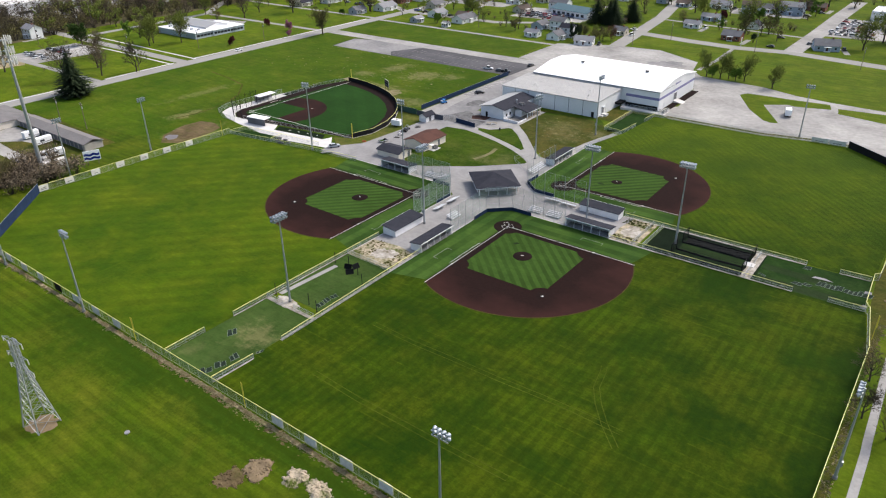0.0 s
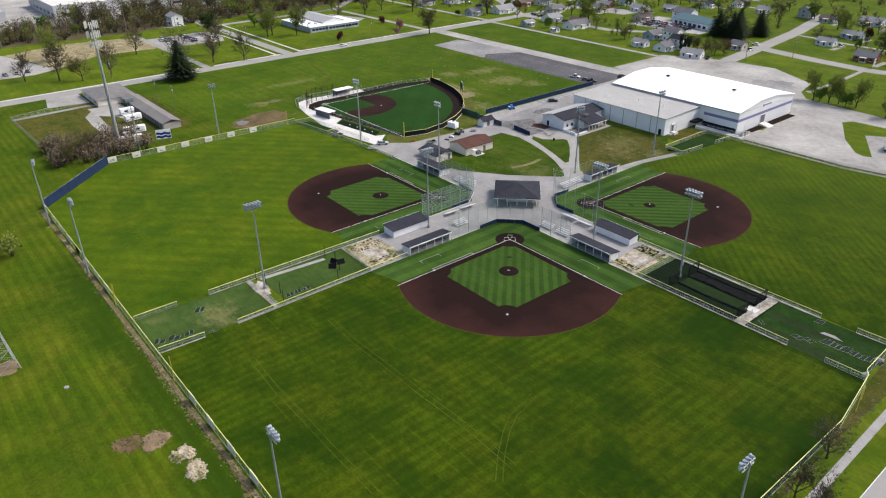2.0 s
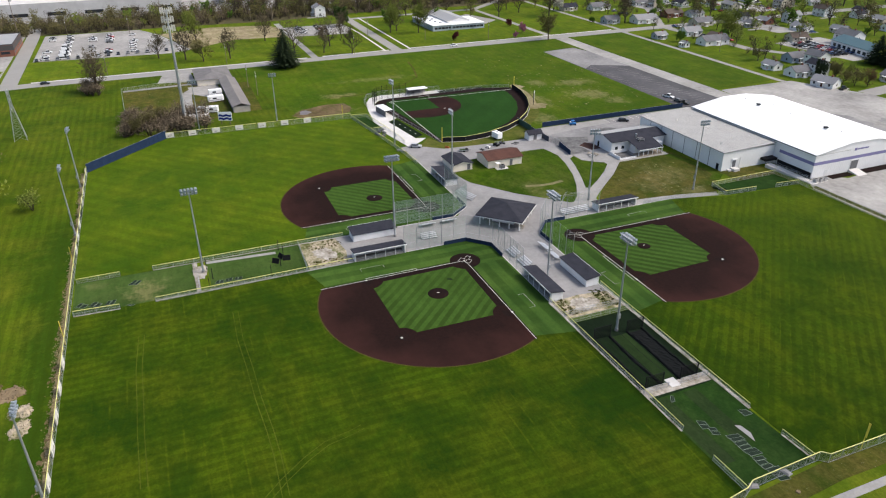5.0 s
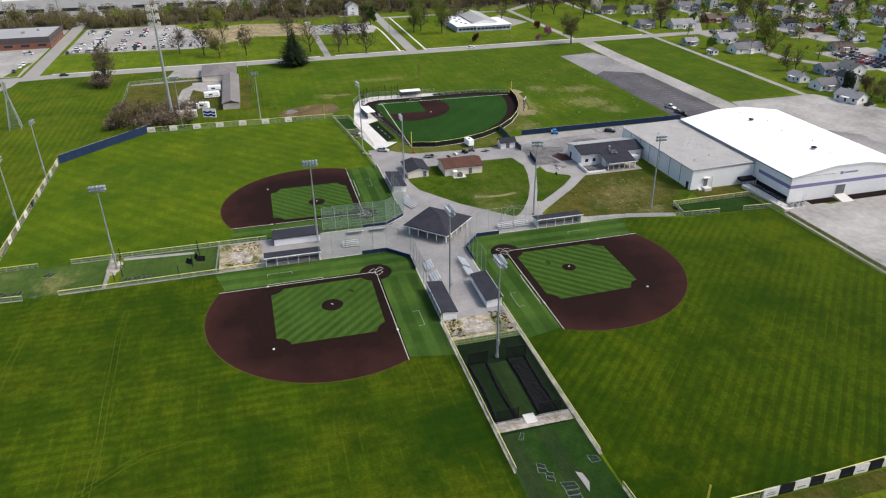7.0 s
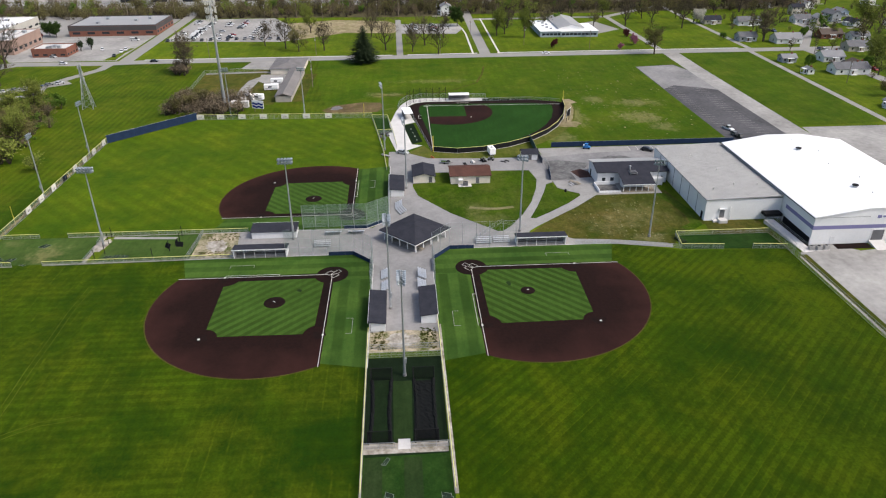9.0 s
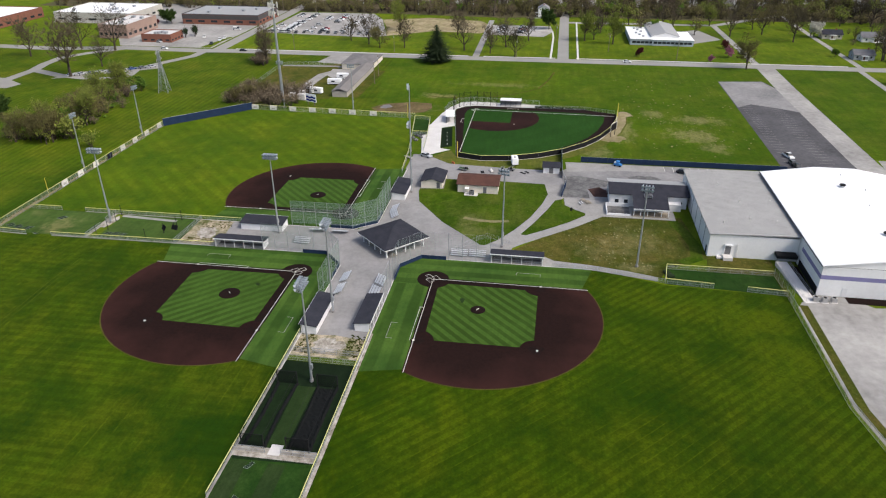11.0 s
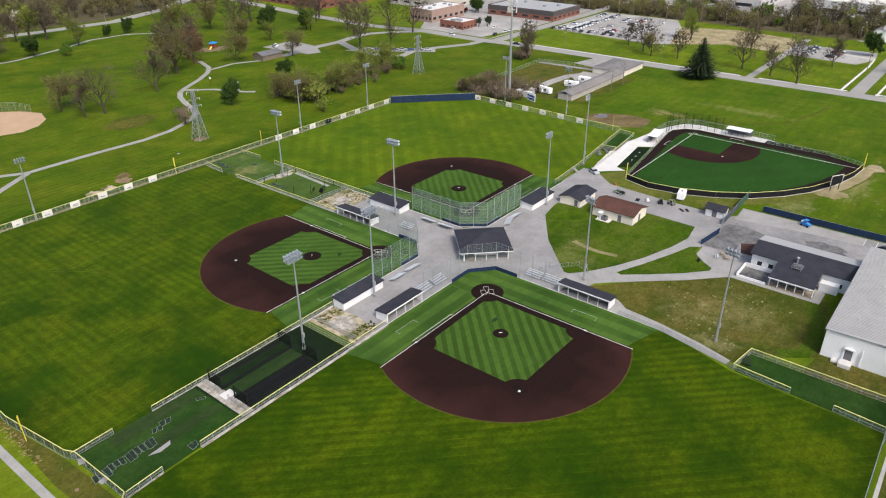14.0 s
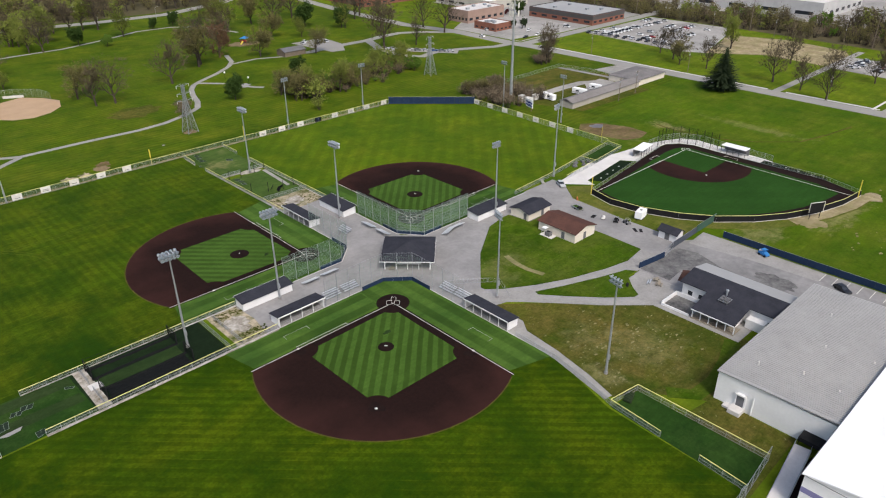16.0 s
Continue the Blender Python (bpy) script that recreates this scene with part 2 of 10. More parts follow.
M_EDGE = grass("thin_edge_grass", (0.085, 0.088, 0.014), (0.045, 0.052, 0.008), (0.12, 0.095, 0.03), dry_at=0.52, mid=0.6)
M_SCRAP = grass("thin_tan_soil", (0.30, 0.265, 0.14), (0.17, 0.16, 0.075), (0.10, 0.13, 0.02), dry_at=0.58, big=0.06, mid=0.35)


def skin_dirt(name, cx, cy):
    """Red-brown infield dirt, watered dark round the middle and dusty towards the rim."""
    m, nt, bsdf, pos = node_mat(name)
    sep = nt.nodes.new("ShaderNodeSeparateXYZ")
    nt.links.new(pos, sep.inputs[0])
    dx, dy = math_of(nt, "SUBTRACT", sep.outputs[0], cx), math_of(nt, "SUBTRACT", sep.outputs[1], cy)
    r = math_of(nt, "SQRT", math_of(nt, "ADD", math_of(nt, "MULTIPLY", dx, dx), math_of(nt, "MULTIPLY", dy, dy)))
    r = math_of(nt, "ADD", r, math_of(nt, "MULTIPLY_ADD", noise_of(nt, pos, 0.09, 4.0, 0.6), 26.0, -13.0))
    g, wet = noise_of(nt, pos, 1.2, 5.0, 0.7), ramp_of(nt, r, 18.0, 28.5)
    col = mix_of(nt, wet, (0.0125, 0.0066, 0.0058), (0.036, 0.0150, 0.0125))
    col = mix_of(nt, math_of(nt, "MULTIPLY", ramp_of(nt, g, 0.35, 0.7), 0.4), col, (0.030, 0.0130, 0.0110))
    nt.links.new(col, bsdf.inputs["Base Color"])
    bsdf.inputs["Roughness"].default_value, bsdf.inputs["Specular IOR Level"].default_value = 0.95, 0.05
    bump_of(nt, bsdf, g, 0.5, 0.03)
    return m


M_DUST = mat("dusty_red_dirt", (0.034, 0.0142, 0.0118), (0.012, 0.0066, 0.0058), 0.05, 1.2, 0.95, bump=0.5, spread=0.3, grit=0.2)
M_DIRT_DARK = mat("packed_dark_dirt", (0.018, 0.0098, 0.0085), (0.008, 0.005, 0.0045), 0.5, 3.0, 0.95)
M_TRACK = mat("rubber_warning_track", (0.020, 0.011, 0.0095), (0.011, 0.0065, 0.006), 0.3, 3.0, 0.9)
M_FADED_PAINT = mat("faded_white_paint", (0.32, 0.35, 0.32), (0.09, 0.15, 0.09), 0.8, 3.0, 0.9, spread=0.5)
M_MARK = mat("faded_black_paint", (0.012, 0.016, 0.014), (0.024, 0.04, 0.024), 0.8, 3.0, 0.9, spread=0.5)
M_CHALK = mat("white_chalk", (0.72, 0.71, 0.66), (0.5, 0.48, 0.43), 1.0, 6.0, 0.9)
M_PLAZA = mat("plaza_concrete", (0.30, 0.29, 0.285), (0.185, 0.18, 0.178), 0.12, 0.9, 0.9, spread=0.4)
M_CONC = mat("bright_concrete", (0.62, 0.6, 0.58), (0.5, 0.48, 0.46), 0.2, 1.5, 0.88)
M_WALK = mat("path_concrete", (0.33, 0.32, 0.305), (0.215, 0.207, 0.198), 0.2, 1.6, 0.9, spread=0.4)
M_SEAM = mat("grimy_roof_seam", (0.31, 0.31, 0.305), (0.20, 0.20, 0.198), 0.3, 2.0, 0.6)
M_ROAD = mat("worn_asphalt", (0.305, 0.295, 0.278), (0.225, 0.217, 0.205), 0.06, 0.8, 0.92, spread=0.5)
M_ASPH = mat("dark_asphalt", (0.118, 0.115, 0.12), (0.055, 0.054, 0.058), 0.045, 0.7, 0.92, spread=0.3)
M_ASPH_OLD = mat("bleached_asphalt", (0.30, 0.29, 0.285), (0.15, 0.147, 0.148), 0.05, 0.6, 0.93, spread=0.34)
M_GRAVEL = mat("pale_gravel", (0.40, 0.385, 0.362), (0.185, 0.178, 0.17), 0.045, 0.5, 0.95, bump=0.6, spread=0.36)
M_SAND = mat("bare_soil", (0.24, 0.18, 0.115), (0.12, 0.09, 0.05), 0.3, 1.6, 0.95, bump=0.6, spread=0.5)
M_RUBBLE = mat("sandy_rubble", (0.42, 0.35, 0.26), (0.07, 0.085, 0.02), 0.28, 1.8, 0.95, bump=0.9, spread=0.2)
M_BALLDIRT = mat("tan_infield_clay", (0.44, 0.31, 0.2), (0.36, 0.25, 0.16), 0.2, 1.5, 0.95)
M_STAIN = mat("oil_stained_asphalt", (0.2, 0.195, 0.19), (0.06, 0.06, 0.062), 0.22, 1.0, 0.92, spread=0.3)
M_BROKEN = mat("broken_concrete", (0.5, 0.465, 0.42), (0.13, 0.11, 0.075), 0.35, 1.6, 0.95, bump=0.9, spread=0.3)
M_GALV = mat("galvanised_steel", (0.42, 0.44, 0.46), (0.32, 0.34, 0.36), 1.0, 8.0, 0.5, 0.6, 0.05)
M_WIRE = mat("chain_link_wire", (0.4, 0.41, 0.41), (0.33, 0.34, 0.34), 1.0, 8.0, 0.55, 0.3, 0)
M_NET = mat("backstop_net", (0.24, 0.34, 0.28), (0.2, 0.28, 0.23), 1.0, 8.0, 0.85, 0, 0)
M_NET_BLK = mat("black_net", (0.010, 0.011, 0.011), (0.007, 0.008, 0.008), 1.0, 8.0, 0.9, 0, 0)
M_YEL = mat("yellow_rail_cap", (0.74, 0.72, 0.26), (0.62, 0.6, 0.21), 1.0, 5.0, 0.55, 0, 0.05)
M_YPOLE = mat("yellow_pole_paint", (0.72, 0.58, 0.08), (0.6, 0.47, 0.06), 1.0, 5.0, 0.5, 0, 0.05)
M_BLACK = mat("black_painted_steel", (0.012, 0.012, 0.013), (0.02, 0.02, 0.021), 1.0, 6.0, 0.8, 0.0, 0.05)
M_NAVY = mat("navy_padding", (0.02, 0.036, 0.075), (0.014, 0.026, 0.055), 0.5, 3.0, 0.82, 0, 0.1)
M_NAVYROOF = mat("charcoal_shingles", (0.041, 0.042, 0.053), (0.025, 0.026, 0.033), 0.4, 2.5, 0.9, bump=0.6)
M_REDROOF = mat("rust_brown_shingles", (0.105, 0.052, 0.040), (0.070, 0.036, 0.03), 0.4, 2.5, 0.9, bump=0.6)
M_OLDROOF = mat("weathered_brown_grey_roof", (0.235, 0.22, 0.21), (0.15, 0.14, 0.135), 0.12, 1.2, 0.8, 0.0, 0.3, 0.4)
M_GREYROOF = mat("grey_shingles", (0.16, 0.16, 0.17), (0.11, 0.11, 0.115), 0.3, 2.0, 0.9, bump=0.5)
M_WHITE = mat("white_painted_block", (0.74, 0.74, 0.75), (0.62, 0.62, 0.62), 0.3, 2.0, 0.7)
M_SIDING = mat("white_metal_siding", (0.80, 0.80, 0.80), (0.70, 0.70, 0.70), 0.15, 1.5, 0.5, 0, 0.05)
M_DUN = mat("dun_metal_siding", (0.40, 0.37, 0.33), (0.31, 0.29, 0.26), 0.3, 2.0, 0.8)
M_CREAM = mat("cream_block", (0.72, 0.66, 0.57), (0.60, 0.55, 0.47), 0.3, 2.0, 0.8)
M_MEMBRANE = mat("white_roof_membrane", (0.86, 0.86, 0.86), (0.8, 0.8, 0.8), 0.05, 0.6, 0.6, 0, 0.05)
M_METALROOF = mat("weathered_metal_roof", (0.40, 0.395, 0.385), (0.31, 0.305, 0.295), 0.08, 0.7, 0.6, 0.2, 0.1, 0.5)
M_PURPLE = mat("violet_band_paint", (0.2, 0.19, 0.36), (0.17, 0.16, 0.31), 0.3, 2.0, 0.6)
M_GLASS = mat("dark_window_glass", (0.02, 0.024, 0.03), (0.03, 0.035, 0.042), 0.4, 2.0, 0.15, 0, 0)
M_INSIDE = mat("dark_interior", (0.035, 0.035, 0.04), (0.025, 0.025, 0.028), 0.5, 3.0, 0.9)
M_ALU = mat("bench_aluminium", (0.62, 0.63, 0.64), (0.52, 0.53, 0.54), 1.0, 6.0, 0.45, 0.5, 0.05)
M_LAMP = mat("floodlight_shell", (0.36, 0.40, 0.43), (0.28, 0.31, 0.34), 1.0, 6.0, 0.35, 0.4, 0)
M_LENS = mat("floodlight_glass", (0.36, 0.42, 0.47), (0.28, 0.33, 0.38), 1.0, 6.0, 0.2, 0, 0)
M_WOOD = mat("weathered_wood", (0.2, 0.165, 0.13), (0.14, 0.115, 0.09), 0.5, 4.0, 0.9)
M_TIMBER = mat("treated_timber", (0.3, 0.26, 0.2), (0.22, 0.19, 0.15), 0.5, 4.0, 0.9)
M_TEAL = mat("teal_metal_roof", (0.06, 0.13, 0.15), (0.05, 0.1, 0.12), 0.2, 1.5, 0.6)
M_BRICK = mat("red_brown_brick", (0.23, 0.105, 0.075), (0.17, 0.075, 0.055), 0.5, 4.0, 0.9)
M_BARK = mat("grey_brown_bark", (0.085, 0.070, 0.056), (0.040, 0.032, 0.026), 0.8, 5.0, 0.95)
M_TWIG = mat("greyish_bare_twigs", (0.125, 0.104, 0.066), (0.066, 0.054, 0.036), 0.3, 3.0, 0.95, bump=0)
M_SCRUB = mat("pale_brown_scrub", (0.200, 0.158, 0.108), (0.105, 0.083, 0.058), 0.3, 3.0, 0.95, bump=0)
M_BUD = mat("spring_buds", (0.200, 0.232, 0.046), (0.105, 0.128, 0.03), 0.12, 1.2, 0.9, bump=0)
M_HAZE = mat("brown_green_buds", (0.170, 0.155, 0.060), (0.092, 0.084, 0.035), 0.12, 1.2, 0.9, bump=0)
M_RUST = mat("rusty_maple_buds", (0.165, 0.098, 0.058), (0.09, 0.055, 0.036), 0.2, 1.5, 0.9, bump=0)
M_LEAF = mat("fresh_spring_leaves", (0.12, 0.20, 0.03), (0.07, 0.13, 0.02), 0.12, 1.2, 0.85, bump=0)
M_LEAF_DK = mat("deep_green_leaves", (0.05, 0.088, 0.02), (0.028, 0.052, 0.012), 0.12, 1.2, 0.85, bump=0)
M_NEEDLE = mat("spruce_needles", (0.034, 0.050, 0.024), (0.016, 0.026, 0.012), 0.3, 1.5, 0.9, bump=0)
M_PLUM = mat("purple_plum_leaves", (0.1, 0.028, 0.03), (0.07, 0.02, 0.022), 0.3, 1.5, 0.9, bump=0)
M_PINK = mat("pink_blossom", (0.4, 0.16, 0.24), (0.28, 0.1, 0.16), 0.3, 1.5, 0.9, bump=0)
M_BLOSSOM = mat("white_blossom", (0.6, 0.58, 0.52), (0.45, 0.44, 0.38), 0.3, 1.5, 0.9, bump=0)
M_STRAW = mat("dead_weeds", (0.46, 0.38, 0.22), (0.28, 0.22, 0.11), 0.4, 2.0, 0.95, bump=0)
M_BRUSH = mat("woodland_brush", (0.11, 0.095, 0.05), (0.055, 0.05, 0.028), 0.12, 0.9, 0.95, bump=0.8, spread=0.4)
M_TYRE = mat("tyre_rubber", (0.015, 0.015, 0.015), (0.022, 0.022, 0.022), 2.0, 9.0, 0.85, 0, 0)
M_BLUE = mat("blue_tarpaulin", (0.03, 0.2, 0.5), (0.02, 0.15, 0.4), 0.6, 3.0, 0.6)


# ---- mesh helpers ----
class MB:
    def __init__(self):
        self.v, self.f = [], []

    def add(self, verts, faces):
        n = len(self.v)
        self.v += [tuple(p) for p in verts]
        self.f += [tuple(n + i for i in q) for q in faces]
        return self

    def box(self, x0, y0, z0, x1, y1, z1):
        p = [(x, y, z) for z in (z0, z1) for y in (y0, y1) for x in (x0, x1)]
        return self.add(p, [(0, 2, 3, 1), (4, 5, 7, 6), (0, 1, 5, 4), (2, 6, 7, 3), (0, 4, 6, 2), (1, 3, 7, 5)])

    def slab(self, poly, z0, z1):
        if sum(a[0] * b[1] - b[0] * a[1] for a, b in zip(poly, poly[1:] + poly[:1])) < 0:
            poly = poly[::-1]
        n = len(poly)
        p = [(x, y, z0) for x, y in poly] + [(x, y, z1) for x, y in poly]
        return self.add(p, [tuple(range(n, 2 * n))] + [(i, (i + 1) % n, n + (i + 1) % n, n + i) for i in range(n)])

    def tube(self, a, b, r0, r1=None, n=6, caps=True):
        a, b = Vector(a), Vector(b)
        r1 = r0 if r1 is None else r1
        d = (b - a).normalized()
        u = d.orthogonal().normalized()
        w = d.cross(u)
        k = len(self.v)
        for c, r in ((a, r0), (b, r1)):
            for i in range(n):
                t = 2 * math.pi * i / n
                self.v.append(tuple(c + r * (math.cos(t) * u + math.sin(t) * w)))
        self.f += [(k + i, k + (i + 1) % n, k + n + (i + 1) % n, k + n + i) for i in range(n)]
        if caps:
            self.f += [tuple(k + n - 1 - i for i in range(n)), tuple(k + n + i for i in range(n))]
        return self

    def ribbon(self, a, b, w, side):
        a, b, s = Vector(a), Vector(b), Vector(side) * (w / 2)
        return self.add([a - s, b - s, b + s, a + s], [(0, 1, 2, 3)])

    def strip(self, line, w, z0, z1):
        """A flat band of width w along a polyline."""
        left, right = [], []
        for i, p in enumerate(line):
            a, b = Vector(line[max(i - 1, 0)]), Vector(line[min(i + 1, len(line) - 1)])
            d = (b - a).normalized()
            nrm = Vector((-d.y, d.x)) * (w / 2)
            left.append(Vector(p) + nrm)
            right.append(Vector(p) - nrm)
        for i in range(len(line) - 1):
            self.slab([tuple(right[i]), tuple(right[i + 1]), tuple(left[i + 1]), tuple(left[i])], z0, z1)
        return self

    def disc(self, x, y, r, z0, z1, n=40, a0=0.0, a1=2 * math.pi):
        return self.slab([(x + r * math.cos(a0 + (a1 - a0) * i / n), y + r * math.sin(a0 + (a1 - a0) * i / n)) for i in range(n)], z0, z1)

    def gable(self, x0, y0, x1, y1, z, h, over=0.4, t=0.18, along="x"):
        """A pitched roof over a rectangle, its ridge along x or y."""
        if along == "x":
            a, b, m = (y0 - over, y1 + over, (y0 + y1) / 2)
            q = lambda s, c, zz: (s, c, zz)
            s0, s1 = x0 - over, x1 + over
        else:
            a, b, m = (x0 - over, x1 + over, (x0 + x1) / 2)
            q = lambda s, c, zz: (c, s, zz)
            s0, s1 = y0 - over, y1 + over
        drop = h * over / max(m - a - over, 0.1)
        p = []
        for s in (s0, s1):
            p += [q(s, a, z - drop), q(s, m, z + h), q(s, b, z - drop), q(s, b, z - drop + t), q(s, m, z + h + t), q(s, a, z - drop + t)]
        f = [(0, 1, 4, 5), (1, 2, 3, 4), (6, 11, 10, 7), (7, 10, 9, 8), (5, 4, 10, 11), (4, 3, 9, 10), (0, 6, 7, 1), (1, 7, 8, 2), (0, 5, 11, 6), (2, 8, 9, 3)]
        return self.add(p, f)

    def hip(self, x0, y0, x1, y1, z, h, over=0.5, t=0.15, cut=None):
        x0, y0, x1, y1 = x0 - over, y0 - over, x1 + over, y1 + over
        w, d = x1 - x0, y1 - y0
        c = min(w, d) / 2 if cut is None else cut
        p = [(x0, y0, z), (x1, y0, z), (x1, y1, z), (x0, y1, z), (x0, y0, z + t), (x1, y0, z + t), (x1, y1, z + t), (x0, y1, z + t)]
        if w >= d:
            p += [(x0 + c, (y0 + y1) / 2, z + h), (x1 - c, (y0 + y1) / 2, z + h)]
            f = [(4, 5, 9, 8), (5, 6, 9), (6, 7, 8, 9), (7, 4, 8)]
        else:
            p += [((x0 + x1) / 2, y0 + c, z + h), ((x0 + x1) / 2, y1 - c, z + h)]
            f = [(4, 5, 8), (5, 6, 9, 8), (6, 7, 9), (7, 4, 8, 9)]
        return self.add(p, f + [(3, 2, 1, 0), (0, 1, 5, 4), (1, 2, 6, 5), (2, 3, 7, 6), (3, 0, 4, 7)])

    def mesh(self, name, material):
        me = bpy.data.meshes.new(name)
        me.from_pydata(self.v, [], self.f)
        me.materials.append(material)
        me.update()
        return me


def part(name, mb, material, parent=None, label=""):
    ob = new(name, mb.mesh(name, material) if isinstance(mb, MB) else mb)
    if parent:
        ob.parent = parent
    return tagged(ob, label)


def merged(name, lots, label, category):
    """One uncountable mesh from several (mesh builder, material) lots."""
    me = bpy.data.meshes.new(name)
    v, f, idx = [], [], []
    for k, (mb, material) in enumerate(lots):
        n = len(v)
        v += mb.v
        f += [tuple(n + i for i in q) for q in mb.f]
        idx += [k] * len(mb.f)
        me.materials.append(material)
    me.from_pydata(v, [], f)
    me.polygons.foreach_set("material_index", idx)
    me.update()
    return tagged(new(name, me), label, category, kind="stuff")


def thing(name, at, label, category, group="", kind=""):
    """The Empty at the base of a thing; at: a pose, or x, y, turn in degrees."""
    ob = new(name)
    ob.matrix_basis = at if isinstance(at, Matrix) else pose(at[0], at[1], at[3] if len(at) > 3 else 0, 0, 0, at[2])
    ob.empty_display_size = 0.3
    return tagged(ob, label, category, group, kind)


def sheet(name, mb, material, label, category="ground"):
    return tagged(part(name, mb, material), label, category, kind="structure")


# ---- ground ----
GRID = [-3000 + 200 * i for i in range(31)]
sheet("ground", MB().add([(x, y, -0.015) for y in GRID for x in GRID], [(31 * j + i, 31 * j + i + 1, 31 * j + i + 32, 31 * j + i + 31) for j in range(30) for i in range(30)]), M_GROUND, "wide mown spring lawn around the ball fields")

sheet("park_lawn", MB().slab([(14.5, 75), (0.8, 88), (-27.2, 61.0), (-204.0, 61.2), (-232.0, 88.6), (-238, 120), (-236, 146), (-262, 139.5), (-300, 133.5), (-342.5, 130), (-342.5, 20), (-338, 0), (-335, -80), (-345, -330), (15.5, -330)], -0.1, 0.005), M_PARK, "olive park lawn south of the ball fields", "grass")

# ---- ball fields: home plate, and the two foul lines as unit vectors u (x) and v (y) ----
BASE, MOUND, ARC, HUB = 27.43, 12.9, 28.75, 13.45
FIELDS = {"a": ((-94.0, 157.6), 1, -1), "b": ((-130.7, 160.6), -1, -1), "c": ((-95.4, 193.7), 1, 1)}
OUT_EDGE = {
    "a": [(-104.7, 168.0), (-104.7, 61.3), (-27.0, 61.3), (0.6, 89.0), (0.6, 150.0), (-2.4, 168.0)],
    "b": [(-120.8, 172.0), (-120.8, 61.3), (-204.2, 61.6), (-232.6, 89.0), (-229.5, 164.0), (-186.0, 169.4), (-150.0, 172.0)],
    "c": [(-106.2, 183.6), (-3.4, 184.6), (-3.4, 266.0), (-27.5, 286.0), (-40.0, 285.2), (-58.0, 281.8), (-99.8, 281.2), (-101.0, 252.5), (-106.4, 236.0)],
}
OUT_MAT, INF_MAT = {"a": M_OUT_A, "b": M_OUT_B, "c": M_OUT_C}, M_INF
# depth of foul ground behind the u line and the v line
FOUL = {"a": (10.4, 10.8), "b": (11.4, 10.0), "c": (10.0, 10.9)}

def blob(x, y, r, n=40, squash=1.0, seed=0):
    """An uneven patch outline."""
    rnd = random.Random(seed)
    waves = [(k, rnd.uniform(0.05, 0.3) / k ** 0.6, rnd.uniform(0, 6.28)) for k in (2, 3, 5, 8, 11)]
    out = []
    for i in range(max(n, 36)):
        a = 2 * math.pi * i / max(n, 36)
        q = r * (0.9 + sum(w * math.sin(k * a + f) for k, w, f in waves))
        out.append((x + q * math.cos(a), y + squash * q * math.sin(a)))
    return out


def local(key):
    (hx, hy), su, sv = FIELDS[key]
    return lambda u, v: (hx + su * u, hy + sv * v)


def arc_pts(p, cu, cv, r, a0, a1, n=24):
    return [p(cu + r * math.cos(radians(a0 + (a1 - a0) * i / n)), cv + r * math.sin(radians(a0 + (a1 - a0) * i / n))) for i in range(n + 1)]


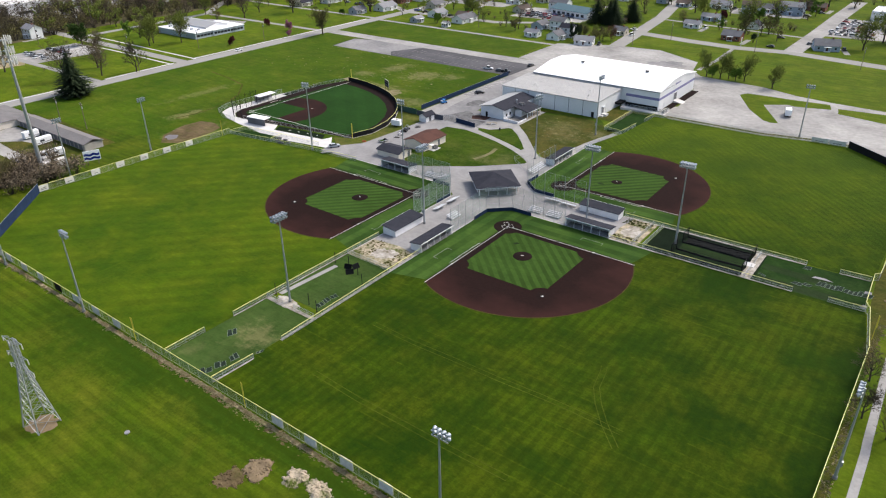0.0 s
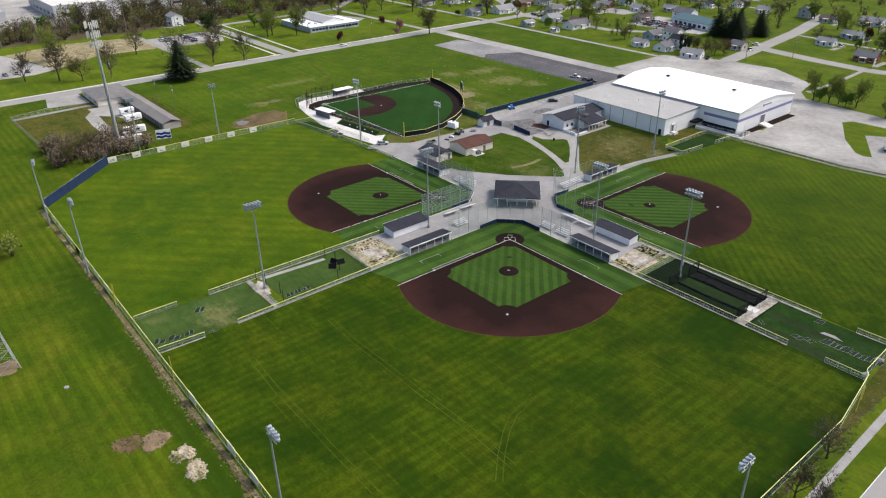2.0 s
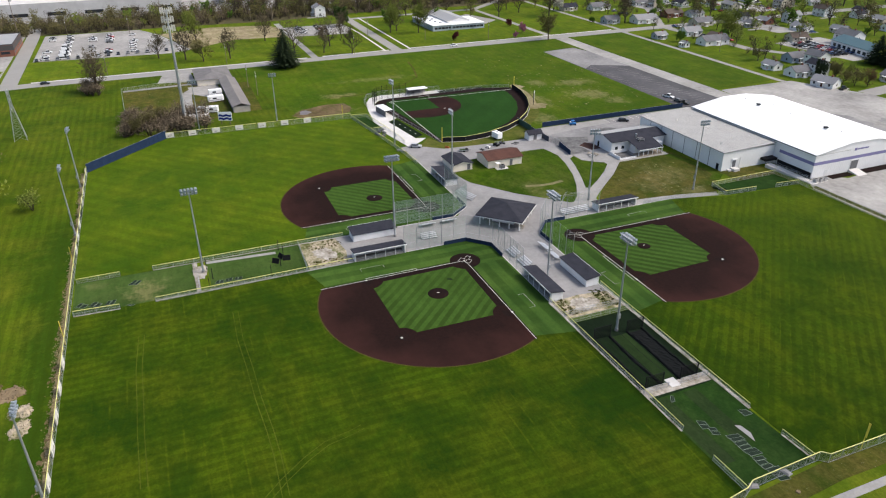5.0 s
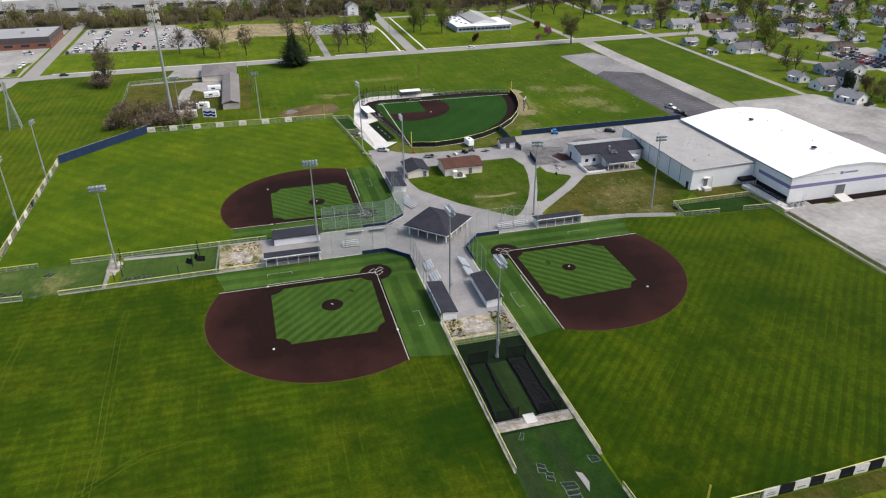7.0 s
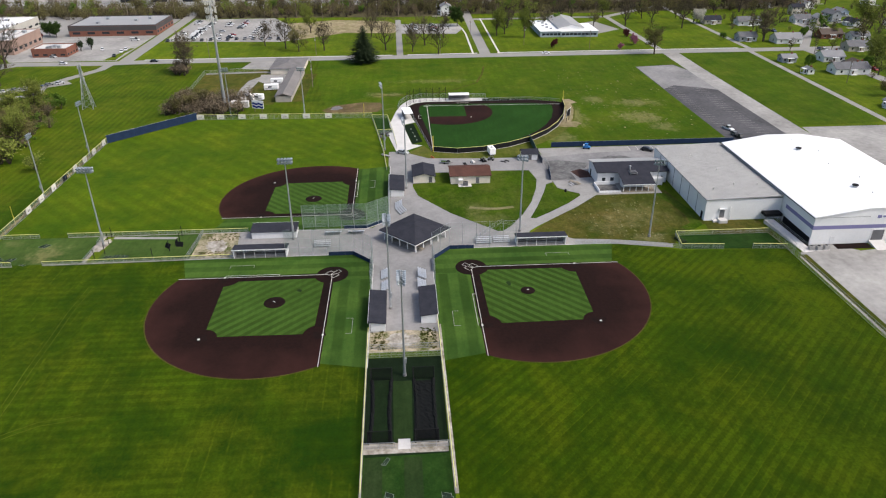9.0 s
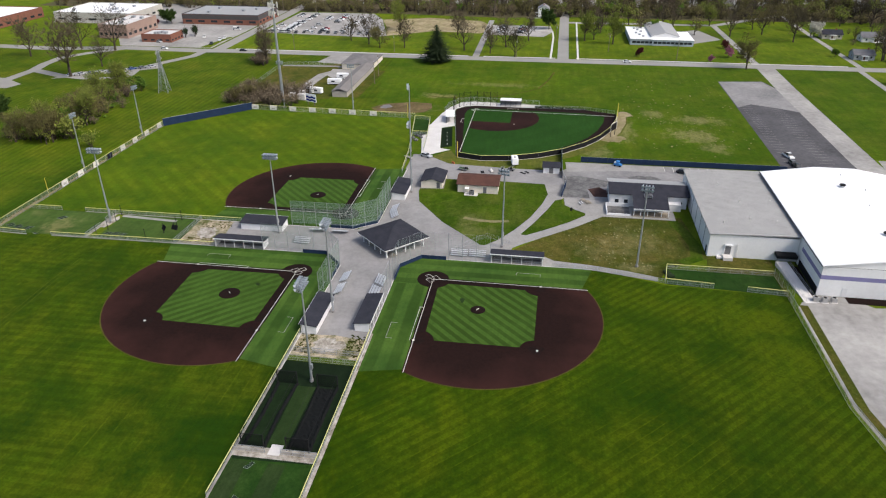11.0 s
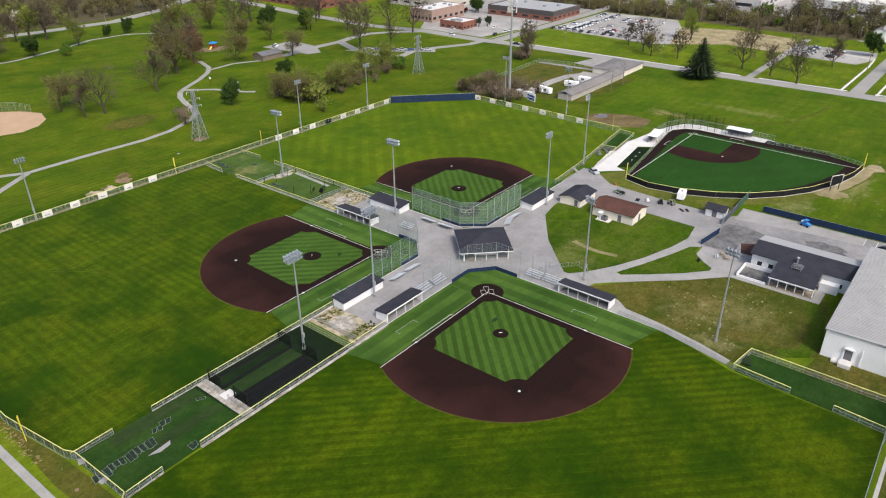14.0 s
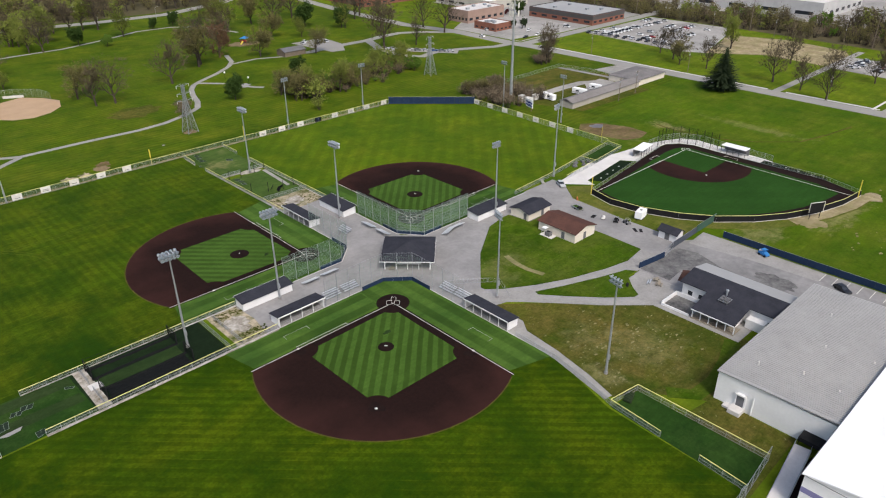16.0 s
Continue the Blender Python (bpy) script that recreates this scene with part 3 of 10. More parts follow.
def diamond(key):
    p = local(key)
    du, dv = FOUL[key]
    words = {"a": "southern", "b": "western", "c": "northern"}[key]
    sheet("outfield_grass", MB().slab(OUT_EDGE[key], -0.2, 0.02), OUT_MAT[key], "striped mown outfield grass of the %s ball field" % words, "grass")
    # synthetic foul ground in two arms and the corner behind home
    sheet("foul_turf", MB().slab([p(-dv, 3), p(-0.2, 3), p(-0.2, 37.6), p(-dv, 40.6)], -0.1, 0.05), M_FOUL_Y, "bright banded synthetic turf beside the foul line", "turf")
    sheet("foul_turf", MB().slab([p(3, -du), p(40.2, -du), p(38.0, -0.2), p(3, -0.2)], -0.1, 0.05), M_FOUL_X, "bright banded synthetic turf beside the foul line", "turf")
    sheet("foul_turf", MB().slab([p(-dv, 3), p(-dv, -5.0), p(-5.0, -du), p(3, -du), p(3, 3)], -0.1, 0.046), M_FOUL_Y, "bright synthetic turf behind home plate", "turf")
    kerb = MB()
    for a0, b0 in ((p(-dv, 40.6), p(-dv, -5.0)), (p(-dv, -5.0), p(-5.0, -du)), (p(-5.0, -du), p(40.2, -du))):
        kerb.strip([a0, b0], 0.18, -0.1, 0.07)
    sheet("turf_kerb", kerb, M_CONC, "thin pale concrete kerb round the foul turf", "kerb")
    # skinned infield
    end = HUB + math.sqrt(ARC**2 - HUB**2)
    a = math.degrees(math.atan2(-HUB, end - HUB))
    skin = [p(-0.35, -0.35), p(end, -0.35)] + arc_pts(p, HUB, HUB, ARC, a, 90 - a) + [p(-0.35, end)]
    sheet("grass_edge", MB().strip(arc_pts(p, HUB, HUB, ARC + 0.1, a + 2, 88 - a, 48), 0.3, -0.1, 0.062), M_EDGE, "pale dusty edge of the grass round the infield dirt", "grass")
    sheet("infield_dirt", MB().slab(skin, -0.1, 0.075), skin_dirt("infield_dirt_" + key, *p(HUB + 1.5, HUB + 1.5)), "dark red-brown skinned infield dirt", "dirt")
    # grass inside the bases with rounded corners cut at the bases
    lo, hi, r = 1.9, BASE - 0.6, 3.6
    ins = arc_pts(p, 0, 0, 4.6, 66, 24, 8)
    ins += arc_pts(p, BASE, 0.4, r + 0.6, 155, 98, 8) + arc_pts(p, BASE - 0.3, BASE - 0.3, r, 262, 188, 8) + arc_pts(p, 0.4, BASE, r + 0.6, -8, -65, 8)
    sheet("infield_grass", MB().slab(ins, -0.1, 0.105), INF_MAT[key], "infield turf mown in sharp light and dark stripes", "grass")
    paths = MB().slab([p(-0.5, 3.5), p(1.75, 3.5), p(1.75, BASE - 3.4), p(-0.5, BASE - 3.4)], 0, 0.085)
    paths.slab([p(3.5, -0.5), p(BASE - 3.4, -0.5), p(BASE - 3.4, 1.75), p(3.5, 1.75)], 0, 0.085)
    sheet("base_path", paths, M_DIRT_DARK, "almost black packed dirt along the base lines", "dirt")
    cx, cy = p(0, 0)
    sheet("home_circle", MB().disc(cx, cy, 4.1, 0, 0.092), M_DIRT_DARK, "dark dirt circle round home plate", "dirt")
    mx, my = p(MOUND, MOUND)
    m = MB()
    rings = [(q * (0.66 if key == "c" else 0.95), z) for q, z in ((2.75, 0.1), (2.2, 0.2), (1.4, 0.3), (0.6, 0.34))]
    pts = [(mx + r0 * math.cos(t * math.pi / 16), my + r0 * math.sin(t * math.pi / 16), z) for r0, z in rings for t in range(32)]
    m.add(pts, [(32 * k + i, 32 * k + (i + 1) % 32, 32 * (k + 1) + (i + 1) % 32, 32 * (k + 1) + i) for k in range(3) for i in range(32)] + [tuple(range(96, 128))])
    mound = tagged(part("pitchers_mound", m, M_DIRT_DARK), "dark raised dirt pitcher's mound", "mound")
    sx, sy = FIELDS[key][1:]
    rub = MB().box(-0.35, -0.09, 0.34, 0.35, 0.09, 0.37)
    rubber = part("pitching_rubber", rub, M_CHALK, None)
    rubber.matrix_basis = pose(mx, my, 0, 0, 0, 45 if sx * sy < 0 else -45)
    tagged(rubber, "white rubber slab on the mound", "pitching plate")
    if key == "a":
        ex, ey = p(7.6, 7.6)
        sheet("worn_spot", MB().slab(blob(ex, ey, 0.8, 40, 0.8, 2), 0, 0.118), M_LANE, "dark worn spot in the infield turf", "turf")
    if key == "c":
        sheet("worn_spot", MB().slab(blob(-86.3, 202.4, 1.2, 40, 0.55, 4), 0, 0.118), M_LANE, "dark worn spot in the infield turf", "turf")
    # chalk
    c = MB()
    for u0, v0, u1, v1 in ((1.4, -0.055, end + 0.3, 0.055), (-0.055, 1.4, 0.055, end + 0.3)):
        c.slab([p(u0, v0), p(u1, v0), p(u1, v1), p(u0, v1)], 0.09, 0.122)
    first_v = key == "a"
    lane = [(-0.95, 13.7, -0.87, BASE), (-0.95, 13.6, -0.1, 13.7)]
    for u0, v0, u1, v1 in lane:
        q = [(u0, v0), (u1, v0), (u1, v1), (u0, v1)]
        c.slab([p(*w) if first_v else p(w[1], w[0]) for w in q], 0.09, 0.122)
    sheet("foul_lines", c, M_CHALK, "white chalk foul lines and running lane", "line")
    box = MB()
    for su in (-1, 1):
        pts = [(0.35 * su, -0.95), (1.6 * su, -0.95), (1.6 * su, 0.95), (0.35 * su, 0.95)]
        for i in range(4):
            a0, b0 = Vector(pts[i]), Vector(pts[(i + 1) % 4])
            rot = lambda w: p((w.x + w.y) / math.sqrt(2), (w.y - w.x) / math.sqrt(2))
            box.strip([rot(a0), rot(b0)], 0.065, 0.09, 0.124)
    for a0, b0 in (((-0.6, -0.95), (-0.6, -2.6)), ((0.6, -0.95), (0.6, -2.6)), ((-0.6, -2.6), (0.6, -2.6))):
        rot = lambda w: p((w[0] + w[1]) / math.sqrt(2), (w[1] - w[0]) / math.sqrt(2))
        box.strip([rot(a0), rot(b0)], 0.065, 0.09, 0.124)
    sheet("batters_boxes", box, M_CHALK, "white chalk boxes round home plate", "line")
    coach = MB()
    for seq in ([(-4.9, 21.0), (-6.4, 21.0), (-6.4, 27.2), (-4.9, 27.2)],):
        coach.strip([p(*w) for w in seq[0:2]], 0.09, 0.04, 0.07).strip([p(*w) for w in seq[1:3]], 0.09, 0.04, 0.07).strip([p(*w) for w in seq[2:4]], 0.09, 0.04, 0.07)
        seq = [(w[1], w[0]) for w in seq]
        coach.strip([p(*w) for w in seq[0:2]], 0.09, 0.04, 0.07).strip([p(*w) for w in seq[1:3]], 0.09, 0.04, 0.07).strip([p(*w) for w in seq[2:4]], 0.09, 0.04, 0.07)
    sheet("coach_boxes", coach, M_WALK, "white lines of the coaches' boxes", "line")
    # bases
    for u, v in ((BASE, 0.0), (BASE, BASE), (0.0, BASE)):
        b = MB().box(-0.24, -0.24, 0.07, 0.24, 0.24, 0.17)
        o = part("base", b, M_CHALK)
        x, y = p(u, v)
        o.matrix_basis = pose(x, y, 0)
        tagged(o, "white square base bag on the infield dirt", "base", "bases of the %s field" % words)
    plate = MB().slab([p(0.0, 0.0), p(0.3, 0.0), p(0.43, 0.43), p(0.0, 0.3)], 0.09, 0.13)
    tagged(part("home_plate", plate, M_CHALK), "white home plate in its dirt circle", "home plate")
    # dark scuffed dirt round the bases
    scuff = MB()
    for u, v, r0 in ((BASE - 0.3, BASE - 0.3, 2.6), (BASE, 0.9, 2.4), (0.9, BASE, 2.4)):
        n = 18
        scuff.slab([p(*q) for q in blob(u, v, r0 * 0.66, 40, 1.0, int(u + 3 * v + ord(key)))], 0, 0.084)
    sheet("scuffed_dirt", scuff, M_DIRT_DARK, "darker watered dirt round the bases", "dirt")


for k in FIELDS:
    diamond(k)

# ---- the central plaza and the walks ----
plaza = [(-120.8, 128.8), (-104.7, 128.4), (-104.7, 162.6), (-99.2, 168.0), (-66.6, 168.0), (-66.2, 183.6), (-100.4, 183.8), (-106.3, 190.0), (-106.3, 210.5), (-116.0, 212.8),
         (-116.2, 203.6), (-129.5, 190.8), (-143.6, 181.2), (-151.4, 179.6), (-168.0, 179.5), (-186.0, 175.4), (-186.0, 171.4), (-152.0, 171.4), (-143.5, 172.2), (-127.5, 172.2), (-120.8, 167.0)]
sheet("plaza", MB().slab(plaza, -0.2, 0.036), M_PLAZA, "pale grey concrete plaza between the ball fields", "pavement")
sheet("service_drive", MB().slab([(-168, 179.5), (-186, 175.4), (-184.5, 178), (-178, 186), (-176.5, 206), (-176.5, 226), (-153.0, 227), (-150.5, 224.5), (-158.5, 223.0), (-163.5, 220.5), (-164.0, 207.5), (-163.5, 187.0), (-155.0, 187.4), (-154.0, 179.5)], -0.2, 0.03), M_PLAZA, "pale worn paving behind the small sheds", "pavement")
sheet("curved_path", MB().slab([(-114.5, 203.0), (-116.6, 205.4), (-119.8, 208.2), (-127.3, 212.7), (-136.3, 216.8), (-147.1, 220.2), (-155.0, 221.8), (-163.3, 220.6), (-163.3, 226.0), (-152.0, 226.6), (-150.4, 224.2), (-143.0, 221.9), (-132.6, 218.0), (-124.5, 214.5), (-124.0, 216.0), (-128.5, 221.6), (-134.6, 228.4), (-140.2, 233.4), (-142.0, 233.4), (-144.0, 230.4), (-147.2, 227.2), (-153.0, 227.2), (-153.0, 231.0), (-148.4, 232.6), (-140.2, 240.6), (-140.2, 238.6), (-131.2, 229.9), (-124.2, 221.8), (-118.5, 215.4), (-113.6, 210.6), (-109.0, 209.6), (-109.0, 203.0)], -0.1, 0.044), M_WALK, "curved concrete path forking over the lawn", "path")
sheet("lane_walk", MB().slab([(-106.3, 221.0), (-112.3, 216.5), (-112.2, 221.1), (-109.8, 224.3), (-108.8, 233.8), (-106.8, 243.7), (-104.6, 251.0), (-102.6, 250.6), (-103.6, 246.0), (-105.9, 235.4)], -0.1, 0.04), M_WALK, "concrete walk along the field fence", "path")
sheet("terrace", MB().slab([(-140.2, 238.4), (-140.2, 260.2), (-148.5, 260.2), (-152.4, 240.0), (-152.4, 229.0), (-147.0, 229.0)], -0.1, 0.052), M_WALK, "pale concrete terrace before the office", "pavement")
sheet("yard", MB().slab([(-150.0, 227.0), (-150.0, 246.0), (-166.0, 246.0), (-166.0, 289.0), (-166.0, 301.0), (-186.3, 304.0), (-185.8, 233.0), (-176.5, 226.0)], -0.1, 0.026), M_ASPH_OLD, "dusty grey yard behind the office", "pavement")
sheet("dry_lawn", MB().slab([(-109.4, 208.6), (-142.4, 237.0), (-142.4, 262.0), (-117.0, 265.4), (-110.0, 254.5), (-104.2, 251.5), (-106.4, 240.0), (-109.6, 224.0)], -0.1, 0.022), M_LAWN, "thin brownish lawn between field and office", "grass")
sheet("green_margin", MB().strip([(-140.0, 259.0), (-132.0, 261.6), (-124.0, 263.2), (-117.0, 262.6), (-113.5, 258.0)], 3.4, -0.1, 0.0235), M_ISLE, "greener grass along the annex wall", "grass")
rnd, flecks = random.Random(70), MB()
for i in range(150):
    q = rnd.choice(((-110.0, 248.0, 3.5), (-113.5, 240.0, 4.0), (-122.0, 232.0, 6.0), (-124.0, 246.0, 8.0), (-132.0, 246.0, 6.0)))
    flecks.slab(blob(rnd.gauss(q[0], q[2] * 0.55), rnd.gauss(q[1], q[2] * 0.7), rnd.choice((0.12, 0.2, 0.3, 0.45)), 36, 0.6, i)[::3], -0.1, 0.0255 + 0.00004 * i)
sheet("worn_flecks", flecks, M_SCRAP, "bare tan flecks in the thin lawn", "soil")
sheet("worn_strip", MB().strip([(-133.4, 196.8), (-132.2, 201.5), (-131.9, 205.5), (-132.9, 210.6)], 1.6, 0, 0.024), M_SCRAP, "bare tan strip worn into the lawn", "soil")
sheet("mulch_bed", MB().slab([(-161.2, 234.8), (-163.4, 238.6), (-160.8, 240.9), (-155.4, 240.9), (-155.2, 236.6)], 0, 0.06), mat("dark_red_mulch", (0.085, 0.046, 0.038), (0.045, 0.026, 0.022), 0.5, 3.0, 0.95), "dark reddish mulch bed beside the office", "soil")
sheet("stained_asphalt", MB().slab([(-153.6, 226.4), (-171.5, 227.2), (-172.6, 233.0), (-170.6, 238.4), (-168.6, 243.2), (-163.8, 240.5), (-160.6, 234.6), (-153.6, 235.2)], 0, 0.034), M_STAIN, "dark stained asphalt by the yard gate", "pavement")
sheet("concrete_strip", MB().slab([(-185.6, 227.5), (-185.6, 262.0), (-180.4, 262.0), (-179.2, 246.0), (-176.2, 228.0)], 0, 0.031), M_WALK, "pale concrete strip along the windscreen fence", "pavement")
sheet("stained_asphalt", MB().slab(blob(-172.5, 254.5, 3.6, 40, 1.7, 4), 0, 0.033), M_STAIN, "dark oil-stained patch of the yard", "pavement")

sheet("island_lawn", MB().slab([(-129.5, 190.8), (-116.2, 203.6), (-114.0, 211.0), (-149.5, 226.5), (-153.0, 226.0), (-163.6, 226.0), (-164.2, 207.5), (-163.7, 187.0), (-155.0, 187.0), (-154.0, 179.6), (-143.6, 181.0)], -0.1, 0.009), M_ISLE, "patchy green lawn between sheds and plaza", "grass")
sheet("island_lawn", MB().slab([(-116.0, 212.0), (-149.0, 225.5), (-143.0, 237.5), (-139.5, 237.5)], -0.1, 0.0095), M_ISLE, "small lawn between the forked paths", "grass")

# ---- alleys with bullpens between the fields ----
sheet("bullpen_turf", MB().slab([(-30.0, 167.9), (-2.8, 168.1), (-3.6, 184.3), (-30.0, 183.5)], -0.1, 0.038), M_TURF, "green synthetic turf of the bullpen lane", "turf")
sheet("bullpen_turf", MB().slab([(-120.7, 61.6), (-104.8, 61.6), (-104.8, 89.8), (-120.7, 89.8)], -0.1, 0.038), M_TURF_FADED, "faded dusty green turf of the bullpen lane", "turf")
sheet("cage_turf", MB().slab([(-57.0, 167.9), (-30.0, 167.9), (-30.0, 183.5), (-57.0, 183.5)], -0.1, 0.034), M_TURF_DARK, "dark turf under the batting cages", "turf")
sheet("cage_turf", MB().slab([(-120.7, 93.5), (-104.8, 93.5), (-104.8, 118.3), (-120.7, 118.3)], -0.1, 0.034), M_TURF_FADED, "faded green turf of the practice pen", "turf")
sheet("turf_lane", MB().slab([(-49.0, 173.4), (-31.0, 173.6), (-31.0, 177.0), (-49.0, 177.2)], 0, 0.045), M_LANE, "worn turf lane between the cages", "turf")
sheet("concrete_strip", MB().slab([(-31.2, 168.0), (-28.6, 168.0), (-28.6, 183.4), (-31.2, 183.4)], 0, 0.055), M_BROKEN, "rough concrete strip across the lane", "pavement")
sheet("broken_concrete", MB().slab(blob(-115.2, 91.6, 4.4, 60, 0.42, 12), 0, 0.055), M_BROKEN, "broken pale concrete round the pole", "pavement")
sheet("concrete_strip", MB().slab([(-120.6, 89.9), (-105.0, 89.9), (-105.0, 90.9), (-120.6, 91.1)], 0, 0.05), M_BROKEN, "broken concrete strip across the lane", "pavement")
sheet("concrete_strip", MB().slab([(-120.3, 93.4), (-118.9, 93.4), (-117.6, 111.6), (-118.9, 111.6)], 0, 0.06), M_WALK, "long pale concrete strip in the practice pen", "pavement")
sheet("rubble_bed", MB().slab([(-66.6, 168.0), (-59.0, 168.0), (-59.0, 183.5), (-66.2, 183.5), (-67.4, 176.0)], -0.1, 0.04), M_RUBBLE, "sandy weedy rubble behind the dugouts", "soil")
sheet("rubble_bed", MB().slab([(-120.7, 118.3), (-104.8, 118.3), (-104.8, 128.4), (-112.0, 129.8), (-120.7, 128.8)], -0.1, 0.04), M_RUBBLE, "sandy weedy rubble behind the dugouts", "soil")


sheet("broken_concrete", MB().slab(blob(-63.4, 175.4, 3.2, 50, 1.2, 21), 0, 0.046), M_BROKEN, "pale broken concrete among the weeds", "pavement")
sheet("broken_concrete", MB().slab(blob(-112.4, 124.0, 3.4, 50, 1.1, 22), 0, 0.046), M_BROKEN, "pale broken concrete among the weeds", "pavement")
weeds = MB()
rnd = random.Random(5)
for x0, y0, x1, y1, n in ((-68, 168.6, -60, 171.5, 90), (-68, 179.5, -60, 183, 110), (-120, 120, -115.5, 130, 60), (-109, 119, -105.4, 129, 60)):
    for _ in range(n):
        x, y, r, h = rnd.uniform(x0, x1), rnd.uniform(y0, y1), rnd.uniform(0.15, 0.5), rnd.uniform(0.1, 0.45)
        a = rnd.uniform(0, 3)
        weeds.add([(x - r * math.cos(a), y - r * math.sin(a), 0.03), (x + r * math.cos(a), y + r * math.sin(a), 0.03), (x + 0.1, y, h), (x + r * math.sin(a), y - r * math.cos(a), 0.03), (x - r * math.sin(a), y + r * math.cos(a), 0.03)], [(0, 1, 2), (3, 4, 2), (0, 3, 2)])
tagged(part("weed_tufts", weeds, M_LAWN), "low weed tufts growing in the rubble", "weeds", kind="stuff")


def turf_mark(x, y, turn, w, h, seed=0):
    """Worn slanted bars, dark with a pale edge, in place of lettering that cannot be read."""
    rnd = random.Random(seed)
    t = thing("turf_mark", pose(x, y, 0.04, 0, 0, turn), "worn dark slanted bars with pale outlines on the turf", "turf mark", "worn marks on the bullpen turf")
    dx = 0.0
    for k in range(2):
        e, lean, ln, ww = 0.055, rnd.uniform(0.3, 0.6), h * rnd.uniform(0.75, 1.0), w * rnd.uniform(0.75, 1.0)
        v0, tip = h * rnd.uniform(0.0, 0.15), rnd.uniform(0.7, 1.0)
        q = lambda m: [(dx - m, v0 - m), (dx + ww + m, v0 - m), (dx + ww * tip + lean + m, v0 + ln + m), (dx + lean - m, v0 + ln + m)]
        o = part("outline", MB().slab(q(e), 0, 0.012 + 0.003 * k), M_FADED_PAINT, t, "pale painted outline")
        part("block", MB().slab(q(0), 0, 0.022 + 0.003 * k), M_MARK, o)
        dx += ww + 0.06


for i in range(6):
    turf_mark(-14.6 + 2.05 * i, 174.5 + 0.08 * i, 2 + 2 * (i % 3), 1.02, 2.2 if i in (1, 3) else 2.5, i)
for k, (x, y, a, w, h) in enumerate(((-19.9, 172.1, -8, 1.15, 1.5), (-17.6, 173.0, -14, 1.0, 1.4), (-19.2, 181.3, 4, 1.1, 1.9), (-26.0, 171.4, 75, 0.4, 1.8), (-108.4, 62.0, 70, 1.3, 2.0), (-107.8, 65.0, 66, 1.2, 2.1), (-107.0, 68.6, 80, 1.25, 2.1), (-115.2, 74.0, 62, 1.1, 2.6),
                                        (-104.9, 73.6, 66, 0.8, 0.7), (-107.2, 94.4, 86, 1.0, 1.8), (-107.2, 96.8, 84, 1.0, 1.9), (-107.2, 99.2, 86, 0.95, 1.7))):
    turf_mark(x, y, a, w, h, 20 + k)
# pale slab added in place of grey lettering on the turf
tagged(part("pale_letter_patch", MB().slab([(-11.4, 178.4), (-16.2, 178.0), (-15.6, 179.0), (-13.4, 179.3)], 0.03, 0.07), M_PLAZA), "pale grey patch in place of lettering on the turf", "mat")

for x, y, a in ((-3.6, 177.7, 20), (-3.3, 170.2, 75)):
    o = part("folded_tarp", MB().slab([(-0.9, -0.5), (0.8, -0.6), (1.0, 0.4), (-0.4, 0.7)], 0, 0.16).slab([(-0.5, -0.3), (0.6, -0.4), (0.4, 0.3), (-0.2, 0.4)], 0.1, 0.3), M_PLAZA)
    o.matrix_basis = pose(x, y, 0.035, 0, 0, a)
    tagged(o, "pale grey folded tarp lying by the fence", "tarp", "tarps by the bullpen fence")

# ---- fences ----
POST = MB().tube((0, 0, 0), (0, 0, 1), 0.045, n=6).mesh("post", M_GALV)
POST_BLK = MB().tube((0, 0, 0), (0, 0, 1), 0.07, n=6).mesh("post", M_BLACK)


def fence(pts, h, label, rail=None, wire=None, gap=0.14, wide=0.01, step=3.0, mid=False, post=None, group="chain-link fences", top_r=None):
    t = thing("fence", (pts[0][0], pts[0][1], 0), label, "fence", group)
    off = Vector((pts[0][0], pts[0][1], 0))
    net, top, low = MB(), MB(), MB()
    for (ax, ay), (bx, by) in zip(pts, pts[1:]):
        a, b = Vector((ax, ay, 0)) - off, Vector((bx, by, 0)) - off
        ln = (b - a).length
        d = (b - a) / ln
        n = max(1, round(ln / step))
        for i in range(n + 1 if (bx, by) == pts[-1] else n):
            o = new("post", post or POST)
            o.parent = t
            o.matrix_basis = Matrix.Translation(a + d * ln * i / n) @ Matrix.Diagonal((1, 1, h, 1))
        up = Vector((0, 0, h))
        top.tube(a + up, b + up, top_r or (0.075 if rail else 0.04), n=5)
        low.tube(a + up * 0.05, b + up * 0.05, 0.03, n=4)
        if mid:
            low.tube(a + up * 0.5, b + up * 0.5, 0.035, n=4)
        k = int(ln / gap)
        run = h * 0.55
        for i in range(-int(run / gap), k + 1):
            for s0, s1 in ((i * gap, i * gap + run), (i * gap + run, i * gap)):
                z0, z1 = 0.06, h
                if s0 < 0 or s0 > ln:
                    e = 0 if s0 < 0 else ln
                    z0, s0 = z0 + (z1 - z0) * (e - s0) / (s1 - s0), e
                if s1 < 0 or s1 > ln:
                    e = 0 if s1 < 0 else ln
                    z1, s1 = z0 + (z1 - z0) * (e - s0) / (s1 - s0), e
                if 0.03 < z1 - z0 <= h:
                    net.ribbon(a + d * s0 + Vector((0, 0, z0)), a + d * s1 + Vector((0, 0, z1)), wide * 1.3, d)
    part("wire_mesh", net, wire or M_WIRE, t, "diamond wire mesh")
    part("top_rail", top, rail or M_GALV, t, "yellow rail cap" if rail else "steel top rail")
    part("bottom_rail", low, M_GALV, t)
    return t


